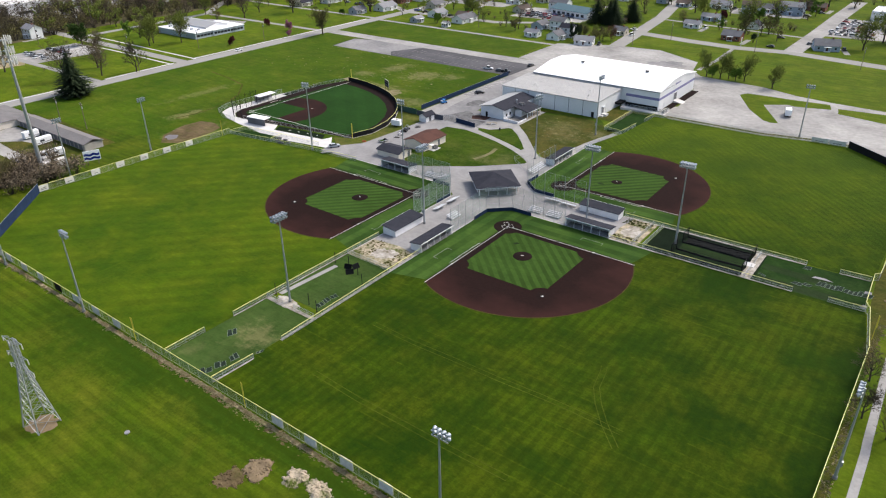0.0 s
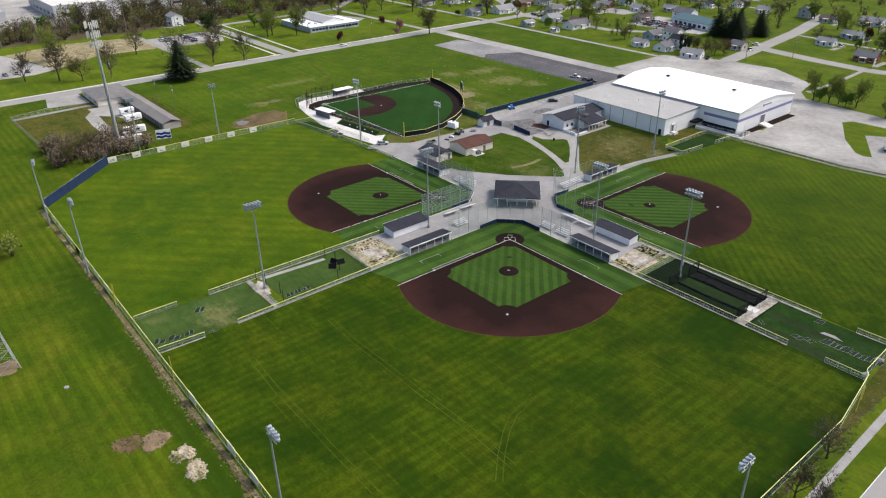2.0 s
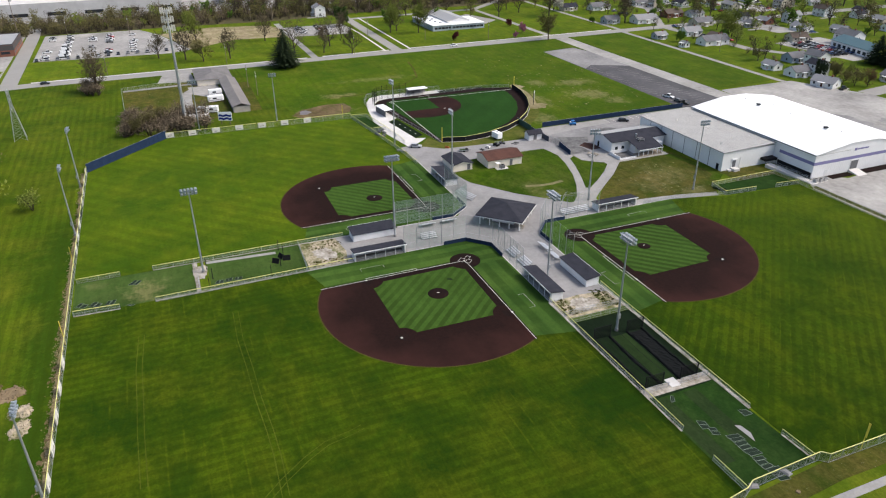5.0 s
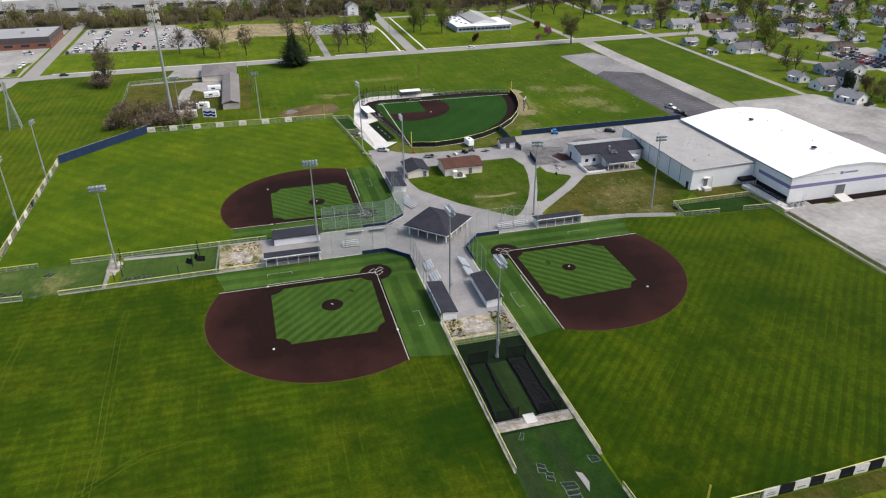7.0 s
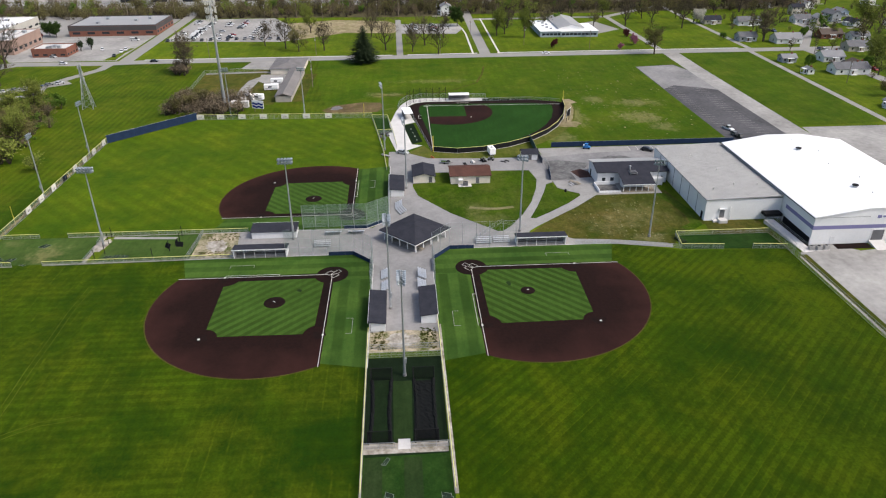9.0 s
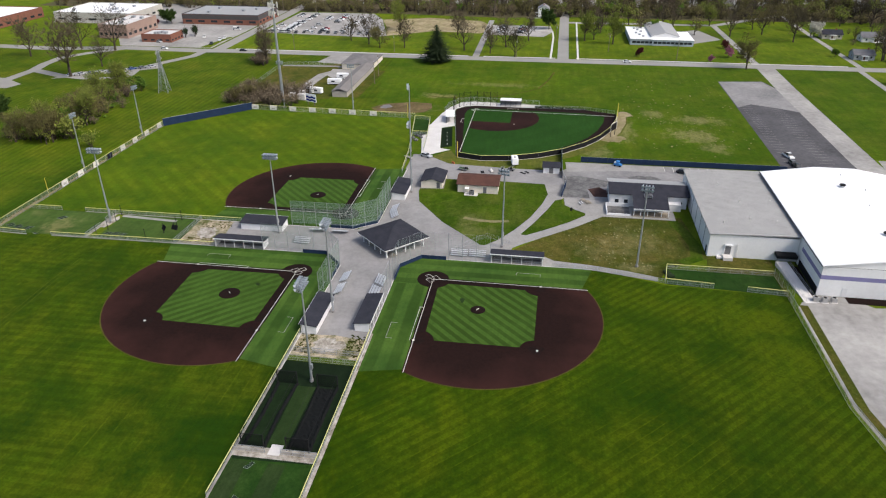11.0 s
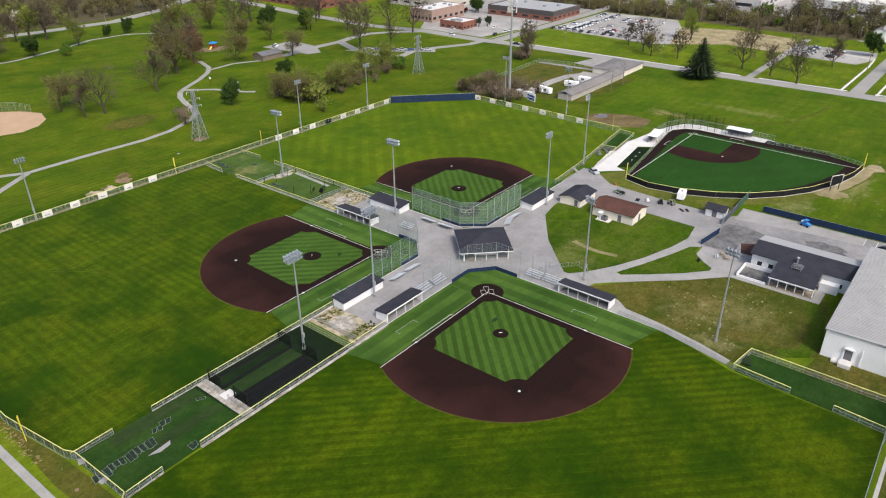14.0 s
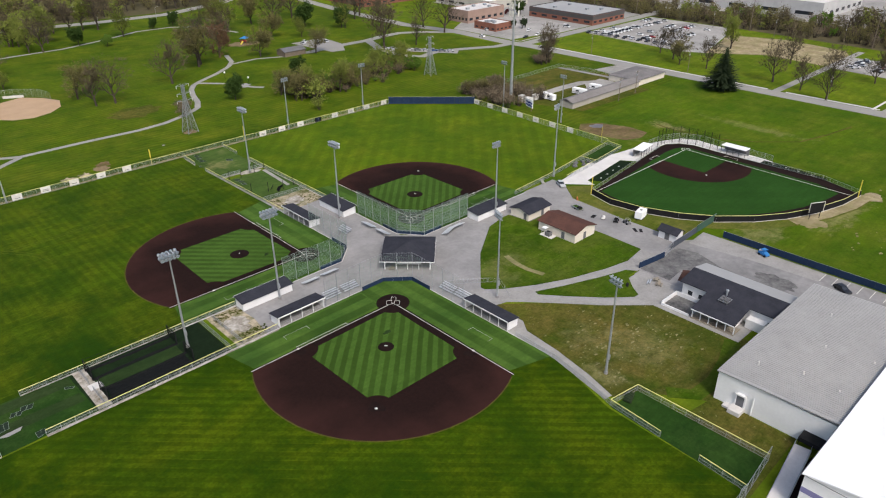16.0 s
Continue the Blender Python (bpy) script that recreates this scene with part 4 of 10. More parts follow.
YL = "chain-link outfield fence with a yellow rail cap"
fence([(-27.0, 61.2), (-104.6, 61.2), (-121.0, 61.2), (-204.3, 61.5)], 2.3, YL, M_YEL)
fence([(-232.6, 89.2), (-229.6, 163.8)], 2.3, YL, M_YEL)
fence([(0.65, 89.2), (0.65, 150.0), (-1.9, 167.2)], 2.3, YL, M_YEL)
fence([(-27.0, 61.2), (0.65, 89.2)], 2.3, YL, M_YEL)
fence([(-1.9, 167.2), (-3.0, 169.4), (-3.6, 185.0), (-2.5, 186.2), (-2.4, 204.0), (-3.4, 232.0), (-3.4, 266.0)], 2.1, "chain-link fence with a pale rail at the lane's end", M_YEL)
fence([(-58.0, 281.8), (-99.8, 281.2)], 2.0, "chain-link fence along the gravel lot")
fence([(-58.0, 281.8), (-40.0, 285.2), (-27.5, 286.0)], 2.0, "chain-link fence along the gravel lot")


def pad_wall(pts, h, label, material, name="padded_wall", posts=True):
    t = thing(name, (pts[0][0], pts[0][1], 0), label, "wall padding" if name == "padded_wall" else "fence", "")
    o = Vector((pts[0][0], pts[0][1], 0))
    for (ax, ay), (bx, by) in zip(pts, pts[1:]):
        a, b = Vector((ax, ay, 0)) - o, Vector((bx, by, 0)) - o
        ln = (b - a).length
        d = (b - a) / ln
        n = max(1, round(ln / 2.4))
        s = Vector((-d.y, d.x, 0)) * 0.09
        pm = MB()
        w = ln / n
        for z0, z1, k in ((0.05, h - 0.06, 1.0), (h - 0.06, h, 0.6)):
            q = [d * 0.02 - s * k, d * (w - 0.02) - s * k, d * (w - 0.02) + s * k, d * 0.02 + s * k]
            pm.slab([(v.x, v.y) for v in q], z0, z1)
        me = pm.mesh("panel", material)
        for i in range(n):
            c = new("panel", me)
            c.parent, c.matrix_basis = t, Matrix.Translation(a + d * w * i)
    r = MB()
    for (ax, ay), (bx, by) in zip(pts, pts[1:]):
        r.tube(Vector((ax, ay, h + 0.03)) - o, Vector((bx, by, h + 0.03)) - o, 0.03, n=5)
    part("top_rail", r, M_GALV, t)
    return t


pad_wall([(-204.3, 61.5), (-232.6, 89.2)], 3.2, "tall navy windscreen fence across the outfield corner", M_NAVY, "windscreen_fence")
pad_wall([(-27.5, 286.0), (-3.4, 266.0)], 2.6, "black windscreen fence across the outfield corner", M_BLACK, "windscreen_fence")
pad_wall([(-186.6, 233.0), (-186.9, 304.0)], 2.0, "long navy windscreen fence beside the yard", M_NAVY, "windscreen_fence")
pad_wall([(-153.5, 226.2), (-163.8, 227.6)], 1.8, "faded navy screened fence panel by the yard gate", M_NAVY, "windscreen_fence")
fence([(-163.8, 227.6), (-169.8, 226.6)], 2.4, "chain-link fence beside the yard gate")
pad_wall([(-169.8, 226.4), (-183.6, 226.2)], 2.0, "faded grey screened fence across the yard end", mat("faded_grey_mesh", (0.085, 0.095, 0.115), (0.055, 0.062, 0.08), 0.4, 2.0, 0.9), "windscreen_fence")
pad_wall([(-183.8, 226.2), (-195.4, 226.1)], 2.4, "faded green screened fence by the small field", mat("faded_green_mesh", (0.06, 0.11, 0.085), (0.04, 0.08, 0.06), 0.4, 2.0, 0.9), "windscreen_fence")

# alley fences: along both sides of each lane, with gaps for gates, and across
AL = "low chain-link lane fence with a yellow rail cap"
for seg in ([(-104.7, 62.0), (-104.0, 72.2)], [(-104.0, 80.2), (-104.7, 130.4)], [(-120.9, 62.0), (-120.9, 72.2)], [(-120.9, 80.2), (-120.7, 131.2)],
            [(-2.6, 168.3), (-10.6, 168.1)], [(-18.6, 168.1), (-67.0, 167.8)], [(-4.0, 184.5), (-11.0, 184.1)], [(-18.8, 183.9), (-69.2, 183.6)]):
    fence(seg, 1.35, AL, M_YEL, step=2.6, mid=True)
for seg in ([(-60.2, 167.9), (-60.2, 183.5)], [(-57.2, 167.9), (-57.2, 183.5)], [(-30.0, 167.9), (-30.0, 173.8)], [(-30.0, 176.8), (-30.0, 183.5)],
            [(-120.7, 90.4), (-115.2, 90.4)], [(-112.0, 90.8), (-104.8, 90.6)], [(-120.7, 118.3), (-104.9, 117.6)]):
    fence(seg, 1.35, AL, None, step=2.6, mid=True)
# bullpens of the western and northern fields
for seg in ([(-229.6, 163.8), (-208.0, 166.6)], [(-208.0, 166.6), (-186.0, 169.4), (-167.0, 170.8)], [(-228.6, 170.5), (-209.0, 172.8)], [(-229.6, 163.8), (-228.6, 170.5)], [(-208.5, 166.7), (-209.0, 172.8)], [(-209.0, 172.8), (-190.0, 174.4)],
            [(-101.9, 252.4), (-101.0, 264.0)], [(-100.6, 272.0), (-99.8, 281.2)], [(-109.7, 253.6), (-109.7, 280.6)], [(-101.9, 252.4), (-109.7, 253.6)]):
    fence(seg, 1.5, "low chain-link bullpen fence with a yellow rail cap", M_YEL, step=2.6, mid=True)
fence([(-106.4, 224.0), (-106.0, 235.6), (-103.4, 247.6), (-101.9, 252.4)], 1.2, "low chain-link fence along the curved walk", None, step=2.6, mid=True)
fence([(-109.7, 280.6), (-98.4, 281.6), (-96.2, 281.4)], 3.4, "tall chain-link fence beside the loading ramp")
sheet("bullpen_turf", MB().slab([(-109.6, 253.8), (-101.6, 252.8), (-99.9, 281.0), (-109.6, 280.5)], -0.1, 0.03), M_TURF, "dark green turf of the bullpen beside the hall", "turf")
sheet("bullpen_turf", MB().slab([(-229.4, 164.0), (-208.5, 166.8), (-208.9, 172.6), (-228.6, 170.3)], -0.1, 0.03), M_TURF, "dark green turf of the bullpen behind the fence", "turf")
fence([(-111.0, 196.5), (-119.5, 203.0), (-121.5, 205.2), (-118.0, 211.8)], 1.2, "low chain-link fence round the lawn corner", gap=0.4, wide=0.012, top_r=0.018)


# concrete strips under the lane fences
for seg, w in (([(-104.5, 80.2), (-105.0, 130.4)], 0.9), ([(-120.9, 80.2), (-120.7, 131.2)], 0.6), ([(-18.8, 184.1), (-69.2, 183.9)], 1.1), ([(-18.6, 168.0), (-67.0, 167.7)], 0.6), ([(-104.4, 62.0), (-104.0, 72.2)], 0.5), ([(-4.0, 184.6), (-11.0, 184.2)], 0.6)):
    sheet("fence_kerb", MB().strip(seg, w * 0.65, -0.1, 0.062), M_BROKEN, "pale concrete strip under the lane fence", "kerb")


# boards on the fences
BOARD = {}


def board(x, y, turn, kind=0, w=3.0, h=2.0, z=0.3):
    """A sign board that hangs on the fence, with unreadable marks as bars."""
    if kind not in BOARD:
        rnd = random.Random(kind)
        base = thing("fence_board", pose(0, 0, 0), "white advertising board with faded marks on the fence", "sign board", "boards along the outfield fence")
        part("panel", MB().box(-w / 2, -0.03, z, w / 2, 0.03, z + h).box(-w / 2 + 0.1, -0.045, z + 0.1, w / 2 - 0.1, -0.03, z + h - 0.1).box(-w / 2, 0.15, z, w / 2, 0.18, z + h), M_CHALK if kind < 4 else M_BLACK, base)
        bars = MB()
        for i in range(rnd.randint(1, 3)):
            zz, l = z + h * (0.25 + 0.22 * i), w * rnd.uniform(0.2, 0.32)
            for s in (-0.055, 0.035):
                bars.box(-l, s, zz, l, s + 0.02, zz + h * rnd.uniform(0.06, 0.13))
        part("printed_panel", bars, M_GREYROOF if kind < 2 else M_NAVY, base, "faded printed bars")
        base.matrix_basis = pose(x, y, 0, 0, 0, turn)
        BOARD[kind] = base
    else:
        copy_thing(BOARD[kind], pose(x, y, 0, 0, 0, turn))


for i, x in enumerate((-138.7, -147.6, -156.6, -174.2, -182.9, -191.7, -201.6)):
    board(x, 61.34, 180, i % 4)
board(-165.4, 61.34, 180, 5)
for i, x in enumerate((-30.4, -39.2, -48.0, -56.7, -65.8, -74.8, -83.7)):
    board(x, 61.34, 180, (i + 1) % 4)
for i, y in enumerate((90.6, 99.2, 108.3, 117.4, 126.6, 135.8, 145.2)):
    board(-232.55 + (y - 89.2) * 0.0402 + 0.16, y, 90, i % 4)
for i, y in enumerate(range(206, 262, 6)):
    board(-2.25 - (y - 204) * 0.02, y, 90, i % 4, 2.8)
    board(-2.25 - (y - 201) * 0.02, y + 3, 90, 4)
for x, y in ((-37.1, 285.3), (-31.2, 285.7)):
    board(x, y, 2, -1, 5.7, 1.7)

# foul poles
FOULPOLE = None
for x, y in ((-92.9, 61.0), (-130.6, 60.9), (0.5, 157.2), (-230.1, 160.4), (-2.6, 194.0)):
    if FOULPOLE is None:
        FOULPOLE = thing("foul_pole", (x, y, 0), "tall yellow foul pole with a narrow wing screen", "foul pole", "foul poles of the big fields")
        part("pole", MB().tube((0, 0, 0), (0, 0, 6.2), 0.08, 0.07, 8), M_YPOLE, FOULPOLE)
        part("wing", MB().box(0.07, -0.02, 3.0, 0.28, 0.02, 6.1), M_YPOLE, FOULPOLE)
    else:
        copy_thing(FOULPOLE, pose(x, y, 0, 0, 0, 40))


# ---- backstops ----
def backstop(key, arm_u, arm_v, h=8.0, pitch=0.3, levels=(2.6, 8.0)):
    """Net screens behind home: padded wall with a net on tall pipes along two arms and a chamfer."""
    p = local(key)
    du, dv = FOUL[key]
    pts = [p(-dv, arm_v), p(-dv, -5.0), p(-5.0, -du), p(arm_u, -du)]
    t = thing("backstop", (pts[1][0], pts[1][1], 0), "tall net backstop on galvanised pipes behind home plate", "backstop", "backstops round the plaza")
    o = Vector((pts[1][0], pts[1][1], 0))
    net = MB()
    pole = MB().tube((0, 0, 0), (0, 0, h), 0.055, 0.045, 8).mesh("pole", M_GALV)
    for (ax, ay), (bx, by) in zip(pts, pts[1:]):
        a, b = Vector((ax, ay, 0)) - o, Vector((bx, by, 0)) - o
        ln = (b - a).length
        d = (b - a) / ln
        n = max(2, round(ln / 3.4))
        for i in range(n + 1 if (bx, by) == pts[-1] else n):
            q = new("pole", pole)
            q.parent, q.matrix_basis = t, Matrix.Translation(a + d * ln * i / n)
        for z in levels:
            part("cross_rail", MB().tube(a + Vector((0, 0, z)), b + Vector((0, 0, z)), 0.02, n=5), M_GALV, t)
        for i in range(int(ln / pitch)):
            net.ribbon(a + d * i * pitch + Vector((0, 0, 0.9)), a + d * i * pitch + Vector((0, 0, h)), 0.02, d)
        for i in range(int((h - 0.9) / pitch)):
            z = Vector((0, 0, 0.9 + i * pitch))
            net.ribbon(a + z, b + z, 0.02, (0, 0, 1))
    part("net", net, M_NET, t, "fine grey-green net")
    q = [p(-dv + 0.25, 1.8), p(-dv + 0.25, -4.9), p(-4.9, -du + 0.25), p(1.8, -du + 0.25)]
    pad_wall(q, 1.15, "navy padded wall at the foot of the backstop", M_NAVY)


backstop("a", 13.0, 13.4, 8.0, 0.17, (2.6, 5.3, 8.0))
backstop("b", 12.9, 13.5, 8.0, 0.12, (1.2, 2.1, 3.0, 3.9, 4.8, 5.7, 6.6, 8.0))
backstop("c", 12.8, 13.6, 8.0, 0.45, (8.0,))


# ---- dugouts: origin at the middle of the front, which faces -y ----
def dugout(x, y, turn, length, depth, label):
    t = thing("dugout", (x, y, turn), label, "dugout", "dugouts round the plaza")
    L, D = length / 2, depth
    part("floor", MB().box(-L, 0.0, 0.0, L, D, 0.07), M_PLAZA, t)
    part("back_wall", MB().box(-L, D - 0.2, 0.07, L, D, 2.15), M_WHITE, t, "white painted block back wall")
    for s in (-1, 1):
        part("side_wall", MB().add([(s * L, 0.25, 0.07), (s * L, D - 0.2, 0.07), (s * L, D - 0.2, 2.15), (s * L, 0.25, 2.6), (s * (L - 0.2), 0.25, 0.07), (s * (L - 0.2), D - 0.2, 0.07), (s * (L - 0.2), D - 0.2, 2.15), (s * (L - 0.2), 0.25, 2.6)],
                                   [(0, 1, 2, 3), (7, 6, 5, 4), (0, 3, 7, 4), (1, 5, 6, 2), (3, 2, 6, 7), (0, 4, 5, 1)]), M_WHITE, t, "white side wall")
    part("roof", MB().add([(-L - 0.3, -0.3, 2.62), (L + 0.3, -0.3, 2.62), (L + 0.3, D + 0.3, 2.12), (-L - 0.3, D + 0.3, 2.12), (-L - 0.3, -0.3, 2.78), (L + 0.3, -0.3, 2.78), (L + 0.3, D + 0.3, 2.28), (-L - 0.3, D + 0.3, 2.28)],
                          [(3, 2, 1, 0), (4, 5, 6, 7), (0, 1, 5, 4), (1, 2, 6, 5), (2, 3, 7, 6), (3, 0, 4, 7)]), M_NAVYROOF, t, "charcoal shingle lean-to roof")
    part("fascia", MB().box(-L - 0.3, -0.36, 2.5, L + 0.3, -0.3, 2.8), M_SIDING, t, "white fascia board")
    post = MB().box(-0.06, -0.06, 0.07, 0.06, 0.06, 2.62).mesh("post", M_SIDING)
    n = max(2, round(length / 3))
    for i in range(n + 1):
        o = new("post", post)
        o.parent, o.matrix_basis = t, Matrix.Translation((-L + 0.1 + (2 * L - 0.2) * i / n, 0.0, 0))
    part("bench", MB().box(-L + 0.6, D - 0.75, 0.42, L - 0.6, D - 0.35, 0.5).box(-L + 0.6, D - 0.62, 0.07, -L + 0.8, D - 0.45, 0.42).box(L - 0.8, D - 0.62, 0.07, L - 0.6, D - 0.45, 0.42).box(-0.1, D - 0.62, 0.07, 0.1, D - 0.45, 0.42), M_ALU, t, "long aluminium bench")
    r = MB()
    for z in (0.55, 1.05):
        r.tube((-L + 0.1, 0, z), (L - 0.1, 0, z), 0.03, n=5)
    for i in range(int(length / 0.2)):
        r.ribbon((-L + 0.1 + i * 0.2, 0.0, 0.07), (-L + 0.1 + i * 0.2, 0.0, 1.05), 0.02, (1, 0, 0))
    part("front_rail", r, M_GALV, t, "low wire front rail")
    # near-black panel on the back wall, stands in for shade under the roof
    part("inner_shade", MB().box(-L + 0.21, D - 0.24, 0.5, L - 0.21, D - 0.2, 2.1), M_INSIDE, t, "dark panel painted for the shade at the back")
    return t


DL = "white block dugout with a charcoal lean-to roof"
dugout(-104.5, 137.4, 90, 14.2, 3.6, DL + " open to the field")
dugout(-74.0, 168.1, 180 + 180, 13.8, 3.5, DL + " open to the field")
dugout(-76.0, 183.4, 180, 12.6, 3.6, DL + " beside the plaza")
dugout(-106.5, 214.4, 90, 13.8, 3.4, DL + " by the lawn")
dugout(-120.7, 139.4, 270, 12.6, 4.6, DL + " beside the plaza")
dugout(-149.8, 172.2, 180 + 180, 12.6, 4.4, DL + " near the sheds")


# ---- bleachers ----
def bleacher(w=4.6, rows=4):
    t = thing("bleacher", pose(0, 0, 0), "small aluminium bleacher with plank rows on the plaza", "bleacher", "bleachers on the plaza")
    for r in range(rows):
        part("seat_plank", MB().box(-w / 2, 0.62 * r, 0.4 + 0.28 * r, w / 2, 0.62 * r + 0.3, 0.45 + 0.28 * r), M_ALU, t)
        if r:
            part("foot_plank", MB().box(-w / 2, 0.62 * r - 0.28, 0.12 + 0.28 * r, w / 2, 0.62 * r - 0.04, 0.16 + 0.28 * r), M_ALU, t)
    for x in (-w / 2 + 0.3, 0, w / 2 - 0.3):
        s = MB().tube((x, 0.1, 0.02), (x, 0.62 * rows - 0.3, 0.4 + 0.28 * (rows - 1)), 0.03, n=5).tube((x, 0.62 * rows - 0.35, 0.02), (x, 0.62 * rows - 0.35, 0.4 + 0.28 * (rows - 1)), 0.03, n=5).tube((x, 0.0, 0.03), (x, 0.62 * rows - 0.3, 0.03), 0.03, n=5).tube((x, 0.12, 0.02), (x, 0.12, 0.4), 0.03, n=5)
        part("stand", s, M_GALV, t, "steel support")
    return t


B0 = bleacher()
B0.matrix_basis = pose(-109.5, 153.6, 0, 0, 0, 90)
for x, y, a in ((-118.8, 156.0, 270), (-118.8, 149.6 + 13.0, 270), (-86.5, 170.4, 0), (-92.5, 170.2, 0), (-86.6, 181.6, 180), (-92.0, 181.8, 180), (-108.6, 203.6, 90), (-108.4, 198.6, 90), (-136.0, 173.8, 0), (-131.4, 174.6, 20)):
    copy_thing(B0, pose(x, y, 0, 0, 0, a))


# ---- pavilion ----
def pavilion(x, y, turn):
    t = thing("pavilion", (x, y, turn), "open picnic pavilion with a charcoal hip roof and white posts", "pavilion")
    s, e = 6.4, 7.2
    part("slab", MB().box(-s - 0.4, -s - 0.4, 0, s + 0.4, s + 0.4, 0.1), M_PLAZA, t)
    part("roof", MB().hip(-s, -s, s, s, 2.95, 2.5, over=e - s, t=0.22), M_NAVYROOF, t, "charcoal shingle pyramid roof")
    trim = MB()
    for a, b in (((-e, -e), (e, -e)), ((e, -e), (e, e)), ((e, e), (-e, e)), ((-e, e), (-e, -e))):
        trim.strip([a, b], 0.12, 2.78, 2.97)
    part("fascia", trim, M_SIDING, t, "white fascia boards")
    post = MB().box(-0.11, -0.11, 0.1, 0.11, 0.11, 2.95).mesh("post", M_SIDING)
    for i in range(-2, 3):
        for px, py in ((i * 3.0, -6.1), (i * 3.0, 6.1), (-6.1, i * 3.0), (6.1, i * 3.0)):
            if abs(i) < 2 or abs(px) == abs(py) or True:
                o = new("post", post)
                o.parent, o.matrix_basis = t, Matrix.Translation((px, py, 0))
    core = MB().box(-3.4, -3.0, 0.1, 3.4, 3.4, 2.9)
    part("service_counter", core, M_WHITE, t, "white walled serving core")
    part("hatch", MB().box(-2.6, -3.06, 1.1, 2.6, -3.0, 2.3).box(3.4, -2.0, 1.1, 3.46, 2.4, 2.3), M_INSIDE, t, "dark serving hatch")
    r = MB()
    for z in (0.55, 1.05):
        for a, b in (((-6.1, -6.1), (6.1, -6.1)), ((6.1, -6.1), (6.1, 6.1)), ((-6.1, 6.1), (-6.1, -6.1))):
            r.tube((*a, z), (*b, z), 0.03, n=4)
    part("railing", r, M_GALV, t, "thin steel railing")
    return t


pavilion(-113.2, 179.4, 45)


def picnic_table(x, y, turn):
    t = thing("picnic_table", (x, y, turn), "weathered picnic table with two benches", "table", "picnic tables")
    part("top", MB().box(-0.9, -0.38, 0.72, 0.9, 0.38, 0.77), M_TIMBER, t)
    for s in (-1, 1):
        part("bench", MB().box(-0.9, s * 0.72 - 0.14, 0.43, 0.9, s * 0.72 + 0.14, 0.47), M_TIMBER, t)
        part("leg", MB().tube((s * 0.6, -0.7, 0.03), (s * 0.6, 0.25, 0.74), 0.04, n=4).tube((s * 0.6, 0.7, 0.03), (s * 0.6, -0.25, 0.74), 0.04, n=4).box(s * 0.6 - 0.03, -0.72, 0.36, s * 0.6 + 0.03, 0.72, 0.43), M_TIMBER, t)


for q in ((-106.0, 180.8, 45), (-111.6, 173.4, 45), (-151.0, 233.0, 20), (-149.4, 234.6, 20)):
    picnic_table(*q)


# ---- light poles ----
def light_pole(h, rows, per, label, sides=1):
    t = thing("light_pole", pose(0, 0, 0), label, "light pole", "floodlight poles")
    part("pole", MB().tube((0, 0, 0.5), (0, 0, h), 0.27, 0.13, 10), M_GALV, t, "tapered galvanised pole")
    part("footing", MB().tube((0, 0, -0.1), (0, 0, 0.55), 0.42, 0.4, 10), M_PLAZA, t, "round concrete footing")
    part("service_box", MB().box(-0.25, 0.1, 3.2, 0.25, 0.5, 4.3), M_GALV, t, "grey control box")
    head = MB()
    for i in range(8):
        a, b = 2 * math.pi * i / 8, 2 * math.pi * (i + 1) / 8
        pr = [(-0.06, 0.14), (-0.46, 0.37), (-0.54, 0.39)]
        for (y0, r0), (y1, r1) in zip(pr, pr[1:]):
            head.add([(r0 * math.cos(a), y0, r0 * math.sin(a)), (r0 * math.cos(b), y0, r0 * math.sin(b)), (r1 * math.cos(b), y1, r1 * math.sin(b)), (r1 * math.cos(a), y1, r1 * math.sin(a))], [(3, 2, 1, 0)])
    head.box(-0.13, -0.1, -0.14, 0.13, 0.2, 0.14)
    lens = MB().add([(0.38 * math.cos(2 * math.pi * i / 10), -0.53, 0.38 * math.sin(2 * math.pi * i / 10)) for i in range(10)], [tuple(range(10))])
    hm, lm = head.mesh("floodlight", M_LAMP), lens.mesh("lens", M_LENS)
    for side in range(sides):
        for r in range(rows):
            z = h - 0.25 - 0.85 * r - 0.15 * side
            wide = per * 0.78
            turn = pose(0, 0, 0, 0, 0, 180 * side)
            arm = part("crossarm", MB().box(-wide / 2, -0.26, z - 0.08, wide / 2, -0.1, z + 0.08), M_GALV, t)
            arm.matrix_basis = turn
            for i in range(per):
                x = -wide / 2 + 0.39 + i * 0.78
                f = new("floodlight", hm)
                f.parent, f.matrix_basis = t, turn @ pose(x, -0.3, z + 0.42, 28, 0, (i - (per - 1) / 2) * 9)
                g = new("lens", lm)
                g.parent = f
    return t


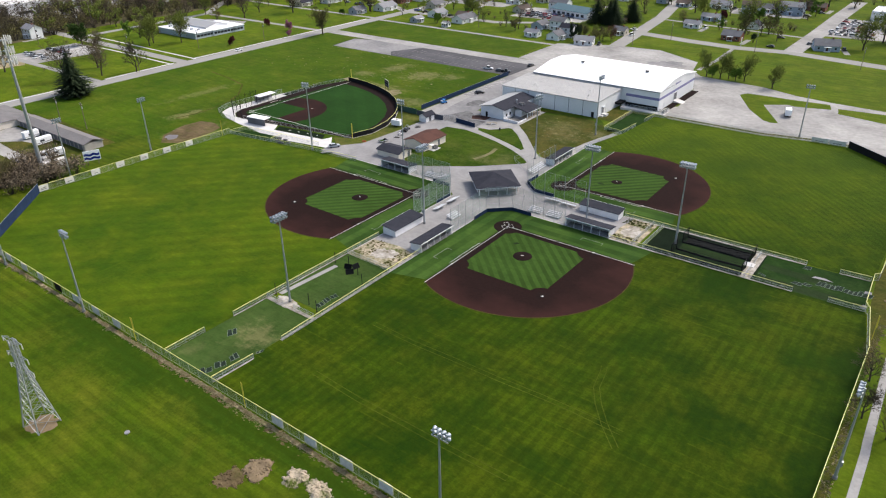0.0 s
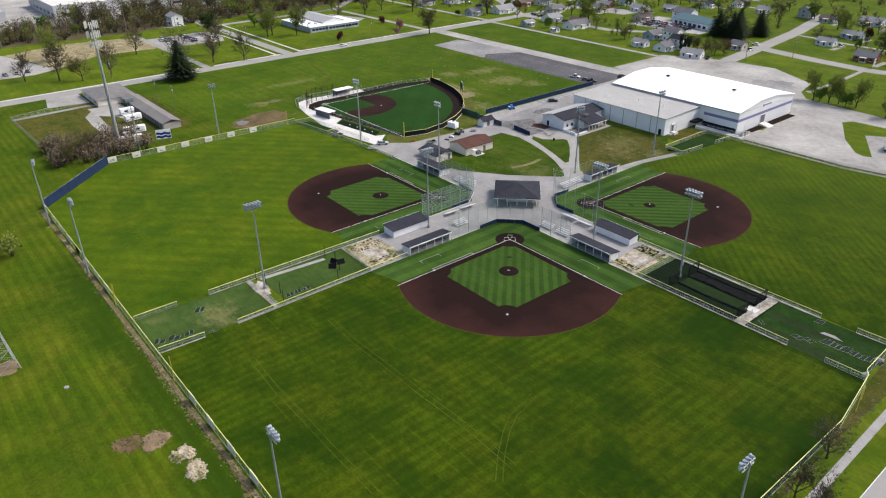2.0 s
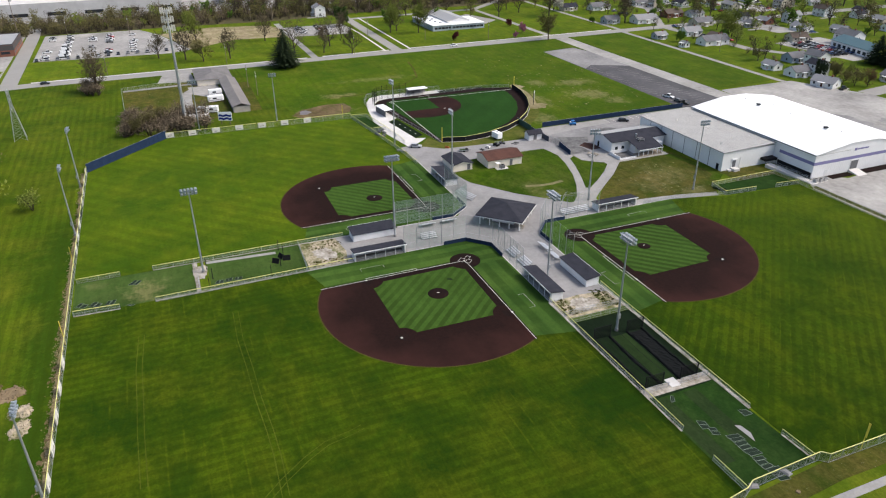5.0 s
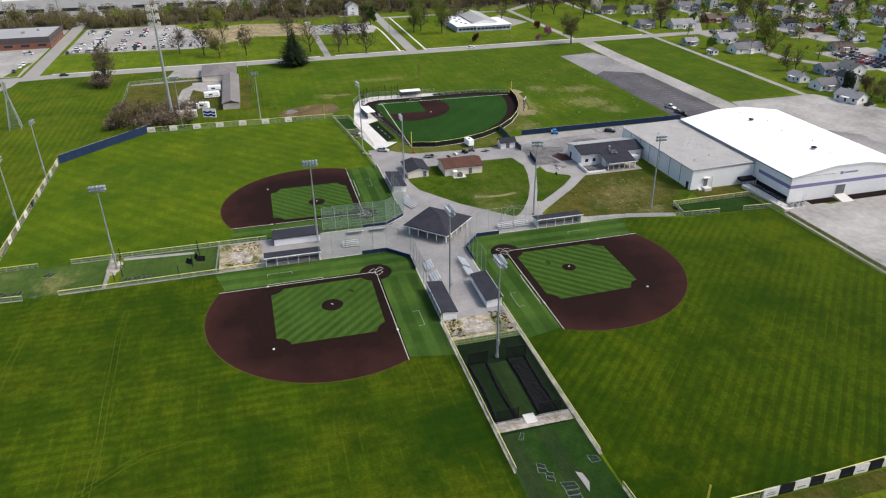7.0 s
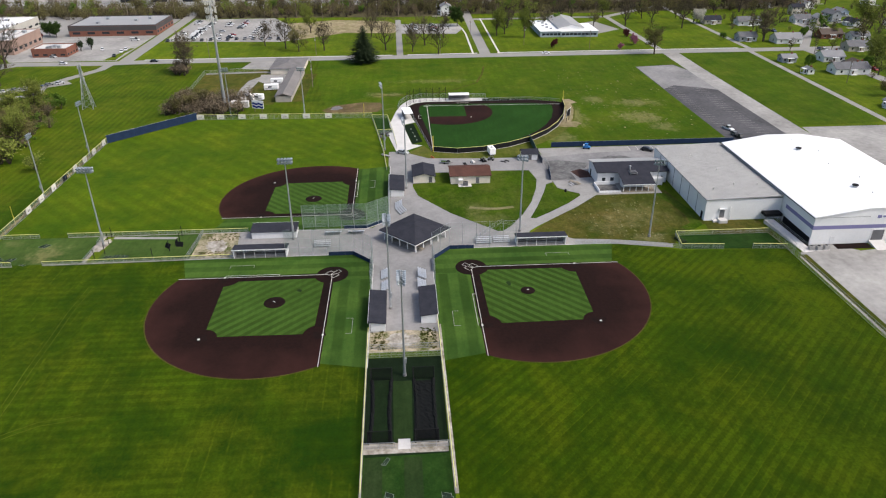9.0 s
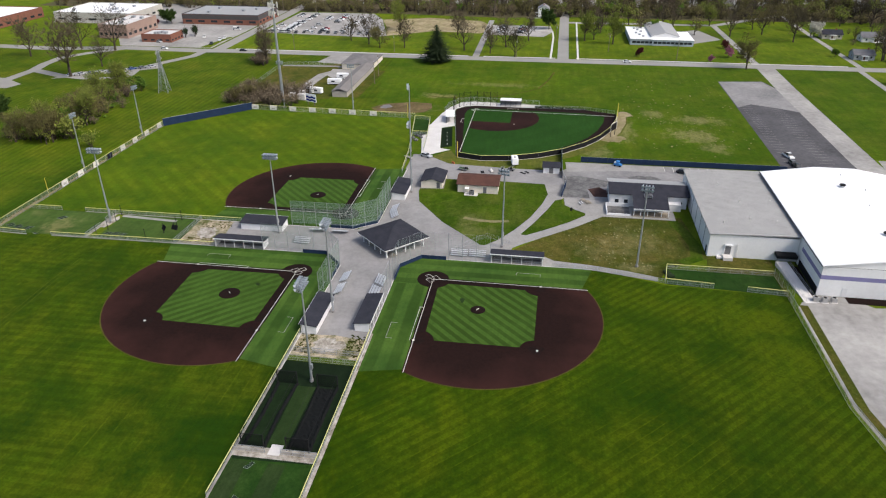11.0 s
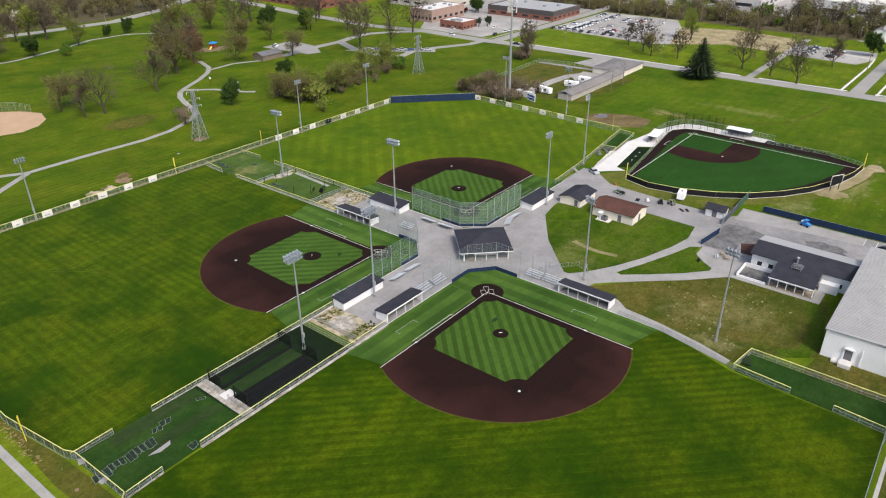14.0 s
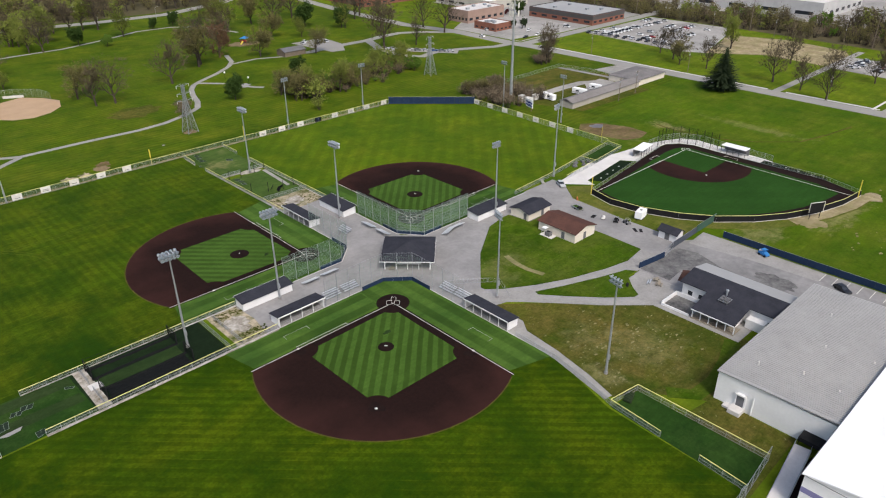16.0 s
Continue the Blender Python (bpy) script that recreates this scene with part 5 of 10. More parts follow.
LP = {4: light_pole(21.0, 2, 4, "tall galvanised floodlight pole with two short lamp rows"), 6: light_pole(23.2, 2, 5, "tall galvanised floodlight pole with lamp rows two ways", 2)}
LP[4].matrix_basis = pose(-151.5, 60.2, 0, 0, 0, 180)
LP[6].matrix_basis = pose(-114.8, 92.3, 0, 0, 0, 90)
for x, y, a, k, s in ((-190.9, 59.8, 170, 4, 0.96), (-44.8, 60.7, 180, 4, 0.95), (2.5, 109.0, 270, 4, 0.92), (-45.0, 288.8, 5, 4, 0.95), (-238.6, 134.0, 90, 4, 0.95), (-237.6, 102.3, 90, 4, 0.98),
                      (-115.1, 145.0, 90, 6, 1.04), (-76.5, 172.7, 0, 6, 1.03), (-50.8, 175.8, 0, 6, 1.02), (-109.7, 246.0, 80, 4, 1.1), (-115.6, 209.8, 70, 4, 1.1), (-150.2, 177.5, 0, 4, 1.12), (-188.5, 169.8, 10, 4, 1.2)):
    copy_thing(LP[k], pose(x, y, 0, 0, 0, a) @ Matrix.Diagonal((1, 1, s, 1)))


# ---- batting cages ----
def cage(x0, y0, x1, y1, h, label):
    """Four posts with slack cables, net curtains at the ends, and side nets let down in folds."""
    t = thing("batting_cage", (x0, y0, 0), label, "batting cage", "batting cages")
    w, d = x1 - x0, y1 - y0
    rnd = random.Random(int(y0))
    for px in (0, w):
        for py in (0, d):
            o = new("post", POST_BLK)
            o.parent, o.matrix_basis = t, Matrix.Translation((px, py, 0)) @ Matrix.Diagonal((1.7, 1.7, h, 1))
        part("cross_bar", MB().tube((px, 0, h - 0.1), (px, d, h - 0.1), 0.06, n=5), M_BLACK, t)
        net = MB()
        for i in range(int(d / 0.12)):
            net.ribbon((px, i * 0.12, 0.1), (px, i * 0.12, h - 0.1), 0.035, (0, 1, 0))
        for i in range(int(h / 0.12)):
            net.ribbon((px, 0, i * 0.12 + 0.05), (px, d, i * 0.12 + 0.05), 0.035, (0, 0, 1))
        part("end_net", net, M_NET_BLK, t, "black net curtain")
    n, k = 26, 5
    for py, s in ((0, 1), (d, -1)):
        cable, fold, pts = MB(), MB(), []
        for i in range(n):
            u, v = i / n, (i + 1) / n
            cable.tube((w * u, py, h - 0.1 - 1.2 * u * (1 - u)), (w * v, py, h - 0.1 - 1.2 * v * (1 - v)), 0.03, n=4, caps=False)
        for i in range(n + 1):
            u = i / n
            off = py + s * (0.15 + 0.35 * math.sin(math.pi * u) * (0.8 + 0.2 * math.sin(4 * u + y0)))
            for r in range(k):
                q = r / (k - 1) * 2 - 1
                pts.append((w * u + rnd.uniform(-0.15, 0.15), off + q * (0.28 + 0.22 * rnd.random()), 0.04 + 0.45 * (1 - q * q) * rnd.uniform(0.5, 1.0)))
        fold.add(pts, [(i * k + r, (i + 1) * k + r, (i + 1) * k + r + 1, i * k + r + 1) for i in range(n) for r in range(k - 1)])
        part("cable", cable, M_BLACK, t)
        part("side_net", fold, M_NET_BLK, t, "black net let down in folds on the turf")


cage(-49.5, 169.0, -31.1, 173.2, 3.2, "batting cage with black posts and lowered nets")
cage(-49.4, 177.5, -31.1, 181.7, 3.2, "batting cage with black posts and lowered nets")
# cage floors painted dark to stand in for shade inside the cages
sheet("cage_mat", MB().slab([(-48.6, 169.6), (-32.0, 169.6), (-32.0, 172.8), (-48.6, 172.8)], 0, 0.043).slab([(-48.6, 178.0), (-32.0, 178.0), (-32.0, 181.2), (-48.6, 181.2)], 0, 0.043), M_LANE_DK, "turf inside the cages with shade put into its colour", "turf")
rnd = random.Random(77)
gx, gy = 30, 7
netting = MB().add([(-48.8 + 16.9 * a / gx, 178.0 + 3.4 * b / gy + rnd.uniform(-0.12, 0.12), 0.06 + abs(rnd.gauss(0, 0.09))) for a in range(gx + 1) for b in range(gy + 1)],
                   [(a * (gy + 1) + b, (a + 1) * (gy + 1) + b, (a + 1) * (gy + 1) + b + 1, a * (gy + 1) + b + 1) for a in range(gx) for b in range(gy)])
tagged(part("fallen_net", netting, M_NET_BLK), "black roof net let down in creases on the cage floor", "net")
sheet("dark_turf_strip", MB().slab([(-29.9, 168.4), (-29.9, 183.3), (-28.3, 183.3), (-27.8, 168.4)], 0, 0.041), M_LANE_DK, "dark strip of turf below the crosswalk", "turf")
sheet("turf_panel", MB().slab([(-27.6, 168.4), (-27.6, 171.6), (-9.0, 171.8), (-9.0, 168.6)], 0, 0.0395).slab([(-27.6, 175.4), (-27.6, 178.6), (-12.0, 178.6), (-12.0, 175.4)], 0, 0.0395), M_LANE, "darker laid panels of bullpen turf", "turf")
tagged(part("concrete_step", MB().box(-32.1, 174.4, 0.02, -29.5, 176.6, 0.16), M_CONC), "pale concrete step by the cage gate", "step")
for x, y in ((-120.2, 92.6), (-116.0, 93.2), (-110.2, 94.2), (-106.3, 93.0), (-119.6, 112.6), (-115.2, 113.2), (-110.5, 111.6), (-106.0, 108.4)):
    o = part("net_post", MB().tube((0, 0, 0), (0, 0, 3.2), 0.09, 0.08, 6).tube((0, 0, 0), (0, 0, 0.12), 0.2, n=8), M_BLACK)
    o.matrix_basis = pose(x, y, 0)
    tagged(o, "black steel net post in the practice pen", "post", "posts of the practice pen")
for x, y, a in ((-114.6, 112.0, 20), (-112.2, 110.4, 50), (-112.8, 113.6, 80)):
    t = thing("pitching_screen", (x, y, a), "black folded pitching screen lying on the turf", "screen", "pitching screens")
    part("tube_frame", MB().tube((-1, 0, 0.05), (-1, 0.7, 1.2), 0.06, n=5).tube((1, 0, 0.05), (1, 0.7, 1.2), 0.06, n=5).tube((-1, 0.7, 1.2), (1, 0.7, 1.2), 0.06, n=5).tube((-1, 0, 0.05), (1, 0, 0.05), 0.06, n=5), M_BLACK, t)
    part("net", MB().add([(-1, 0, 0.05), (1, 0, 0.05), (1, 0.7, 1.2), (-1, 0.7, 1.2)], [(0, 1, 2, 3)]), M_NET_BLK, t)

# ---- the small synthetic field ----
DH = (-246.0, 188.0)


def dp(u, v):
    return (DH[0] + u + 0.025 * v, DH[1] + v)


arc = [(-185.3, 188.0), (-182.8, 197.0), (-184.2, 207.0), (-188.6, 217.6), (-194.6, 226.6), (-203.0, 234.6), (-212.0, 240.6), (-223.0, 245.4), (-235.0, 248.6), (-246.6, 249.8)]
wall_d = [(-185.8, 187.4), (-241.0, 179.6), (-246.0, 179.8), (-250.4, 183.0), (-252.4, 188.0), (-252.0, 201.0), (-252.4, 236.0), (-248.0, 248.6)]
sheet("warning_track", MB().slab(arc + wall_d[::-1], -0.1, 0.03), M_TRACK, "black rubber warning track round the small field", "track")
inner = [(-189.4, 189.1), (-187.6, 197.3), (-188.9, 206.1), (-192.8, 215.5), (-198.4, 223.6), (-206.0, 230.8), (-214.2, 236.2), (-224.3, 240.7), (-235.0, 243.4), (-243.5, 244.4), (-246.9, 236.0), (-247.9, 201.0), (-248.3, 188.7), (-246.8, 185.7), (-243.9, 184.5), (-237.9, 184.2)]
sheet("synthetic_field", MB().slab(inner, -0.1, 0.05), M_TURF_D, "smooth emerald synthetic turf of the small field", "turf")
c, r = 9.3, 19.2
end = c + math.sqrt(r * r - c * c)
a0 = math.degrees(math.atan2(-c, end - c))
q = 16.6
skin = [dp(q, 0.1), dp(end, 0.1)] + [dp(c + r * math.cos(radians(a0 + (90 - 2 * a0) * i / 24)), c + r * math.sin(radians(a0 + (90 - 2 * a0) * i / 24))) for i in range(25)] + [dp(0.1, end), dp(0.1, q), dp(q - 2, q), dp(q, q - 2)]
half = len(skin)
m = MB().slab([dp(q, 0.1), dp(end, 0.1)] + skin[2:15] + [dp(q, q)], -0.1, 0.06)
m.slab([dp(q, q)] + skin[14:27] + [dp(0.1, end), dp(0.1, q)], -0.1, 0.062)
sheet("infield_dirt", m, M_DUST, "brown infill infield arc of the small field", "dirt")
ln = MB()
ln.slab([dp(1, -0.09), dp(60.6, -0.09), dp(60.6, 0.09), dp(1, 0.09)], 0.04, 0.08).slab([dp(-0.09, 1), dp(-0.09, 60.6), dp(0.09, 60.6), dp(0.09, 1)], 0.04, 0.08)
for su in (-1, 1):
    pts = [(0.4 * su, -0.9), (1.5 * su, -0.9), (1.5 * su, 0.9), (0.4 * su, 0.9)]
    for i in range(4):
        w0, w1 = pts[i], pts[(i + 1) % 4]
        ln.strip([dp((w0[0] + w0[1]) / 1.414, (w0[1] - w0[0]) / 1.414), dp((w1[0] + w1[1]) / 1.414, (w1[1] - w1[0]) / 1.414)], 0.16, 0.05, 0.085)
for s in ([(-3.0, 14.0), (-4.2, 14.0), (-4.2, 19.0), (-3.0, 19.0)],):
    for w0, w1 in zip(s, s[1:]):
        ln.strip([dp(*w0), dp(*w1)], 0.13, 0.05, 0.085).strip([dp(w0[1], w0[0]), dp(w1[1], w1[0])], 0.13, 0.05, 0.085)
sheet("foul_lines", ln, M_CHALK, "white lines of the small field", "line")
for u, v in ((18.3, 0), (18.3, 18.3), (0, 18.3)):
    o = part("base", MB().box(-0.25, -0.25, 0.05, 0.25, 0.25, 0.16), M_CHALK)
    o.matrix_basis = pose(*dp(u, v), 0)
    tagged(o, "white base bag on brown infill", "base", "bases of the small field")
sheet("concrete_apron", MB().slab([(-184.0, 174.6), (-213.5, 169.6), (-224.0, 172.0), (-238.0, 174.0), (-248.5, 176.4), (-256.4, 180.2), (-259.0, 186.0), (-258.4, 194.0), (-257.2, 214.0), (-256.4, 217.0),
                                   (-252.4, 217.0), (-252.2, 201.0), (-252.6, 188.0), (-250.6, 182.8), (-246.0, 179.4), (-241.0, 179.2), (-222.0, 182.0), (-218.5, 177.0), (-194.0, 180.2), (-192.6, 184.2)], -0.1, 0.028), M_CONC, "bright new concrete apron round the small field", "pavement")
sheet("bullpen_turf", MB().slab([(-194.3, 180.4), (-217.9, 177.2), (-220.3, 181.3), (-196.8, 184.4)], -0.1, 0.044), M_TURF_DARK, "dark green bullpen strip by the apron", "turf")
sheet("bullpen_turf", MB().slab([(-256.0, 214.0), (-254.2, 237.0), (-252.6, 237.0), (-252.4, 214.0)], -0.1, 0.044), M_TURF_DARK, "dark green bullpen strip behind the fence", "turf")
sheet("lush_lawn", MB().slab([(-177, 232), (-177, 172), (-206, 160), (-236, 146), (-262, 139.5), (-300, 133.5), (-342.5, 130), (-342.5, 200), (-343.6, 330), (-177, 330), (-182, 304)], -0.1, 0.007).slab([(-343.5, 338), (-343.6, 381), (-208, 378), (-204, 338)], -0.1, 0.007), M_LUSH, "deep green lawn beside the parking lot", "grass")
sheet("thin_lawn", MB().slab([(-184.0, 178.0), (-192.0, 184.6), (-185.6, 187.6), (-183.6, 196.0), (-185.6, 208.0), (-190.0, 219.0), (-193.0, 226.0), (-177.0, 226.0), (-177.0, 206.0), (-178.5, 186.0)], -0.1, 0.02), M_TRAMPLED, "trampled yellowish grass beside the small field", "grass")
def outside(line, d):
    """A line offset outwards from the small field."""
    return [(x + d * (x + 225) / math.hypot(x + 225, y - 210), y + d * (y - 210) / math.hypot(x + 225, y - 210)) for x, y in line]


sheet("dry_rim", MB().strip(outside(arc, 2.4), 5.0, -0.1, 0.0175), M_TRAMPLED, "trampled dry grass outside the small field's fence", "grass")
sheet("bare_rim", MB().strip(outside(arc[6:], 2.2), 4.0, -0.1, 0.019), M_MUD, "bare tan soil outside the small field's fence", "soil")
sheet("bare_rim", MB().slab(blob(-248.0, 253.0, 4.2, 50, 0.8, 31), -0.1, 0.0205), M_MUD, "bare tan soil round the foul pole", "soil")
sheet("bare_rim", MB().slab(blob(-214.5, 247.6, 4.6, 50, 0.7, 33), -0.1, 0.0208), M_MUD, "bare tan soil below the scoreboard", "soil")
sheet("fence_kerb", MB().strip(outside(arc, 0.12), 0.3, -0.1, 0.08), M_CONC, "pale concrete kerb under the small field's fence", "kerb")
for k in range(4):
    for x, y in ((-199.0 - 4.6 * k, 182.2 - 0.65 * k), (-254.4 + 0.35 * k, 218.0 + 4.6 * k)):
        o = part("pitching_plate", MB().box(-0.35, -0.2, 0.04, 0.35, 0.2, 0.075), M_CHALK)
        o.matrix_basis = pose(x, y, 0)
        tagged(o, "white plate on the dark bullpen turf", "plate", "bullpen plates")
pad_wall(arc, 1.95, "black windscreen inside the small field's fence", M_BLACK, "windscreen_fence")
fence(arc, 2.0, "low outfield fence with a yellow rail cap round the small field", M_YEL, wire=M_NET_BLK, gap=0.2)
fence([(-185.8, 187.4), (-241.0, 179.6)], 1.4, "low chain-link fence along the small field", gap=0.2)
fence([(-252.0, 201.0), (-252.4, 236.0), (-248.0, 248.8)], 1.4, "low chain-link fence along the small field", gap=0.2)
fence([(-241.0, 175.0), (-249.5, 175.6), (-257.0, 179.0), (-260.2, 186.0), (-259.6, 195.0), (-258.0, 216.0)], 1.8, "outer chain-link fence round the apron", gap=0.2)
t = thing("backstop", (-246, 188, 0), "black net backstop on tall black posts behind home", "backstop")
ring = [(-241.0 + 246, 178.8 - 188), (-246.2 + 246, 178.8 - 188), (-251.2 + 246, 182.2 - 188), (-253.3 + 246, 188 - 188), (-253.0 + 246, 197 - 188)]
net = MB()
pole = MB().tube((0, 0, 0), (0, 0, 6.6), 0.11, 0.09, 7).mesh("pole", M_BLACK)
for (ax, ay), (bx, by) in zip(ring, ring[1:]):
    a, b = Vector((ax, ay, 0)), Vector((bx, by, 0))
    d = (b - a).normalized()
    n = max(1, round((b - a).length / 3))
    for i in range(n + 1):
        o = new("pole", pole)
        o.parent, o.matrix_basis = t, Matrix.Translation(a + (b - a) * i / n)
    for i in range(int((b - a).length / 0.2)):
        net.ribbon(a + d * i * 0.2, a + d * i * 0.2 + Vector((0, 0, 6.4)), 0.016, d)
    for i in range(32):
        net.ribbon(a + Vector((0, 0, 0.2 * i)), b + Vector((0, 0, 0.2 * i)), 0.016, (0, 0, 1))
part("net", net, M_NET_BLK, t, "thin black net")


def flat_dugout(x, y, turn, w):
    t = thing("dugout", (x, y, turn), "open dugout with a flat white roof on thin posts", "dugout", "dugouts of the small field")
    part("roof", MB().box(-w / 2, -0.2, 2.7, w / 2, 3.6, 2.95), M_MEMBRANE, t, "flat white metal roof")
    part("back_wall", MB().box(-w / 2, 3.2, 0, w / 2, 3.35, 2.7), M_GREYROOF, t, "dark screened back wall")
    part("bench", MB().box(-w / 2 + 0.5, 2.5, 0.4, w / 2 - 0.5, 2.9, 0.48).box(-w / 2 + 0.6, 2.6, 0, -w / 2 + 0.75, 2.8, 0.4).box(w / 2 - 0.75, 2.6, 0, w / 2 - 0.6, 2.8, 0.4), M_ALU, t)
    post = MB().box(-0.06, -0.06, 0, 0.06, 0.06, 2.7).mesh("post", M_BLACK)
    for i in range(5):
        o = new("post", post)
        o.parent, o.matrix_basis = t, Matrix.Translation((-w / 2 + 0.1 + i * (w - 0.2) / 4, 0, 0))


flat_dugout(-230.2, 180.6, 188, 9.4)
flat_dugout(-252.8, 203.2, 90, 9.4)
t = thing("scoreboard", (-218.2, 246.2, 150), "black scoreboard on two steel legs beyond the fence", "scoreboard")
part("frame", MB().tube((-2.5, -0.2, 2.3), (-2.5, -0.2, 5.4), 0.09, n=5).tube((2.5, -0.2, 2.3), (2.5, -0.2, 5.4), 0.09, n=5).tube((-2.5, -0.2, 5.4), (2.5, -0.2, 5.4), 0.12, n=5), M_CHALK, t, "white tubular frame")
part("display", MB().box(-2.4, -0.15, 2.4, 2.4, 0.15, 5.2), M_BLACK, t)
part("number_panels", MB().box(-2.0, 0.15, 4.2, -0.4, 0.18, 4.8).box(0.4, 0.15, 4.2, 2.0, 0.18, 4.8).box(-2.0, 0.15, 2.9, 2.0, 0.18, 3.5), M_GREYROOF, t, "grey digit windows")
for s in (-1.8, 1.8):
    part("leg", MB().tube((s, 0, 0), (s, 0, 2.5), 0.12, n=6), M_BLACK, t)
t = thing("foul_pole", (-185.2, 188.0, 0), "yellow foul pole of the small field", "foul pole", "foul poles of the small field")
part("pole", MB().tube((0, 0, 0), (0, 0, 6.0), 0.16, 0.14, 8), M_YPOLE, t)
copy_thing(t, pose(-244.6, 249.8, 0))
sheet("muddy_patch", MB().slab([(-236.5, 145.0), (-243.0, 141.0), (-250.0, 147.0), (-254.0, 158.0), (-253.0, 167.0), (-246.0, 168.5), (-239.0, 166.0), (-236.0, 156.0)], -0.1, 0.016), M_SOIL, "bare muddy soil behind the outfield", "soil")
sheet("puddle", MB().slab(blob(-245.5, 147.5, 3.4, 29, 0.8, 3), -0.1, 0.022), mat("wet_mud", (0.14, 0.12, 0.115), (0.1, 0.085, 0.08), 0.4, 2.0, 0.4), "shallow grey puddle", "water")
# tan scraps of bare soil, thickest on the worn patches
rnd, scraps = random.Random(63), MB()
for i in range(150):
    if i < 80:
        q = rnd.choice(((-238, 268, 12, 3.0), (-228, 281, 7, 5.0), (-231, 277, 12, 9.0), (-244, 264, 8, 3.0), (-216, 286, 10, 6.0)))
        x, y, r0 = q[0] + rnd.gauss(0, q[2] / 2), q[1] + rnd.gauss(0, q[3] / 2), rnd.uniform(0.15, 0.6)
    else:
        x, y, r0 = rnd.uniform(-330, -186), rnd.uniform(254, 302), rnd.uniform(0.12, 0.35)
    scraps.slab(blob(x, y, r0, 14, rnd.uniform(0.3, 0.8), i), 0, 0.026 + 0.00002 * i)
sheet("soil_scraps", scraps, M_SCRAP, "scattered tan scraps of bare soil in the lawn", "soil")
# wheel ruts over the southern outfield
for line in ([(-92, 97.4), (-80, 96.9), (-69, 97.3), (-58, 97.4), (-48, 97.9), (-41, 98.0), (-31, 97.6)], [(-90, 76.6), (-77, 75.8), (-66, 75.8), (-56, 75.7), (-42, 75.9)], [(-42.4, 114), (-41.7, 111.9), (-40.7, 106.9), (-38.2, 102.6), (-34.7, 98.0), (-30.4, 93.4)]):
    ruts = MB()
    for d in (-0.6, 0.6):
        run = []
        for k, (x, y) in enumerate(line):
            u, v = line[max(k - 1, 0)], line[min(k + 1, len(line) - 1)]
            n = math.hypot(v[0] - u[0], v[1] - u[1])
            run.append((x - d * (v[1] - u[1]) / n, y + d * (v[0] - u[0]) / n))
        ruts.strip(run, 0.2, -0.1, 0.0245)
    sheet("wheel_ruts", ruts, M_RUT, "faint pair of wheel ruts in the outfield grass", "grass")

# ---- the sports hall ----
HX0, HX1, HY0, HY1 = -163.0, -101.5, 288.4, 330.5
t = thing("sports_hall", (HX0, HY0, 0), "large white metal-clad sports hall with a low white roof", "hall")
W, D = HX1 - HX0, HY1 - HY0
prof = [(0, 8.3), (D * 0.36, 10.6), (D * 0.64, 10.6), (D, 8.3)]
wall = MB()
ends = [(y, 0) for y in (0, D)]
n = len(prof)
wall.add([(0, y, z) for y, z in prof] + [(0, D, 0), (0, 0, 0)], [tuple(range(n + 2))])
wall.add([(W, y, z) for y, z in prof] + [(W, D, 0), (W, 0, 0)], [tuple(range(n + 1, -1, -1))])
wall.add([(0, 0, 0), (W, 0, 0), (W, 0, 8.3), (0, 0, 8.3)], [(0, 1, 2, 3)]).add([(0, D, 0), (W, D, 0), (W, D, 8.3), (0, D, 8.3)], [(3, 2, 1, 0)])
part("wall", wall, M_SIDING, t, "white ribbed metal walls")
o = 0.35
pr = [(-o, 8.18)] + prof[1:3] + [(D + o, 8.18)]
for (ya, za), (yb, zb) in zip(pr, pr[1:]):
    roof = MB().add([(-o, ya, za + 0.05), (W + o, ya, za + 0.05), (W + o, yb, zb + 0.05), (-o, yb, zb + 0.05), (-o, ya, za + 0.3), (W + o, ya, za + 0.3), (W + o, yb, zb + 0.3), (-o, yb, zb + 0.3)],
                    [(3, 2, 1, 0), (4, 5, 6, 7), (0, 1, 5, 4), (1, 2, 6, 5), (2, 3, 7, 6), (3, 0, 4, 7)])
    part("roof_slope", roof, M_MEMBRANE, t, "bright white roof membrane")
part("colour_band", MB().box(46.5, -0.04, 4.6, W + 0.04, 0.0, 5.7).box(W, 0.0, 4.6, W + 0.04, D, 5.7), M_PURPLE, t, "faded violet band round the walls")
part("wall_foot", MB().box(46.5, -0.08, 0, W - 0.4, -0.03, 2.0), M_BLACK, t, "black foot of the wall behind the ramp")
ribs = MB()
for i in range(int((W - 45) / 0.9)):
    ribs.box(45.5 + 0.9 * i, -0.03, 0.1, 45.58 + 0.9 * i, 0, 8.2)
for i in range(int(D / 0.9)):
    ribs.box(W, 0.9 * i, 0.1, W + 0.03, 0.9 * i + 0.08, 8.2)
part("cladding_ribs", ribs, M_SIDING, t)
part("gutter", MB().box(-o, -o - 0.14, 8.1, W + o, -o, 8.3).box(W + o, 0, 8.28, W + o + 0.08, D * 0.36, 8.34), M_GREYROOF, t, "dark gutter line")
part("wall_sign", MB().box(W, 17.5, 7.6, W + 0.1, 18.6, 8.5).box(W, 19.0, 7.8, W + 0.1, 24.0, 8.3), M_PURPLE, t, "row of dark sign bars")
dr = part("door", MB().box(W, 17.2, 0.9, W + 0.12, 20.6, 4.0), M_GREYROOF, t, "large grey roll-up door")
part("door_trim", MB().box(W, 17.0, 0.9, W + 0.16, 17.2, 4.2).box(W, 20.6, 0.9, W + 0.16, 20.8, 4.2).box(W, 17.0, 4.0, W + 0.16, 20.8, 4.2), M_WHITE, dr)
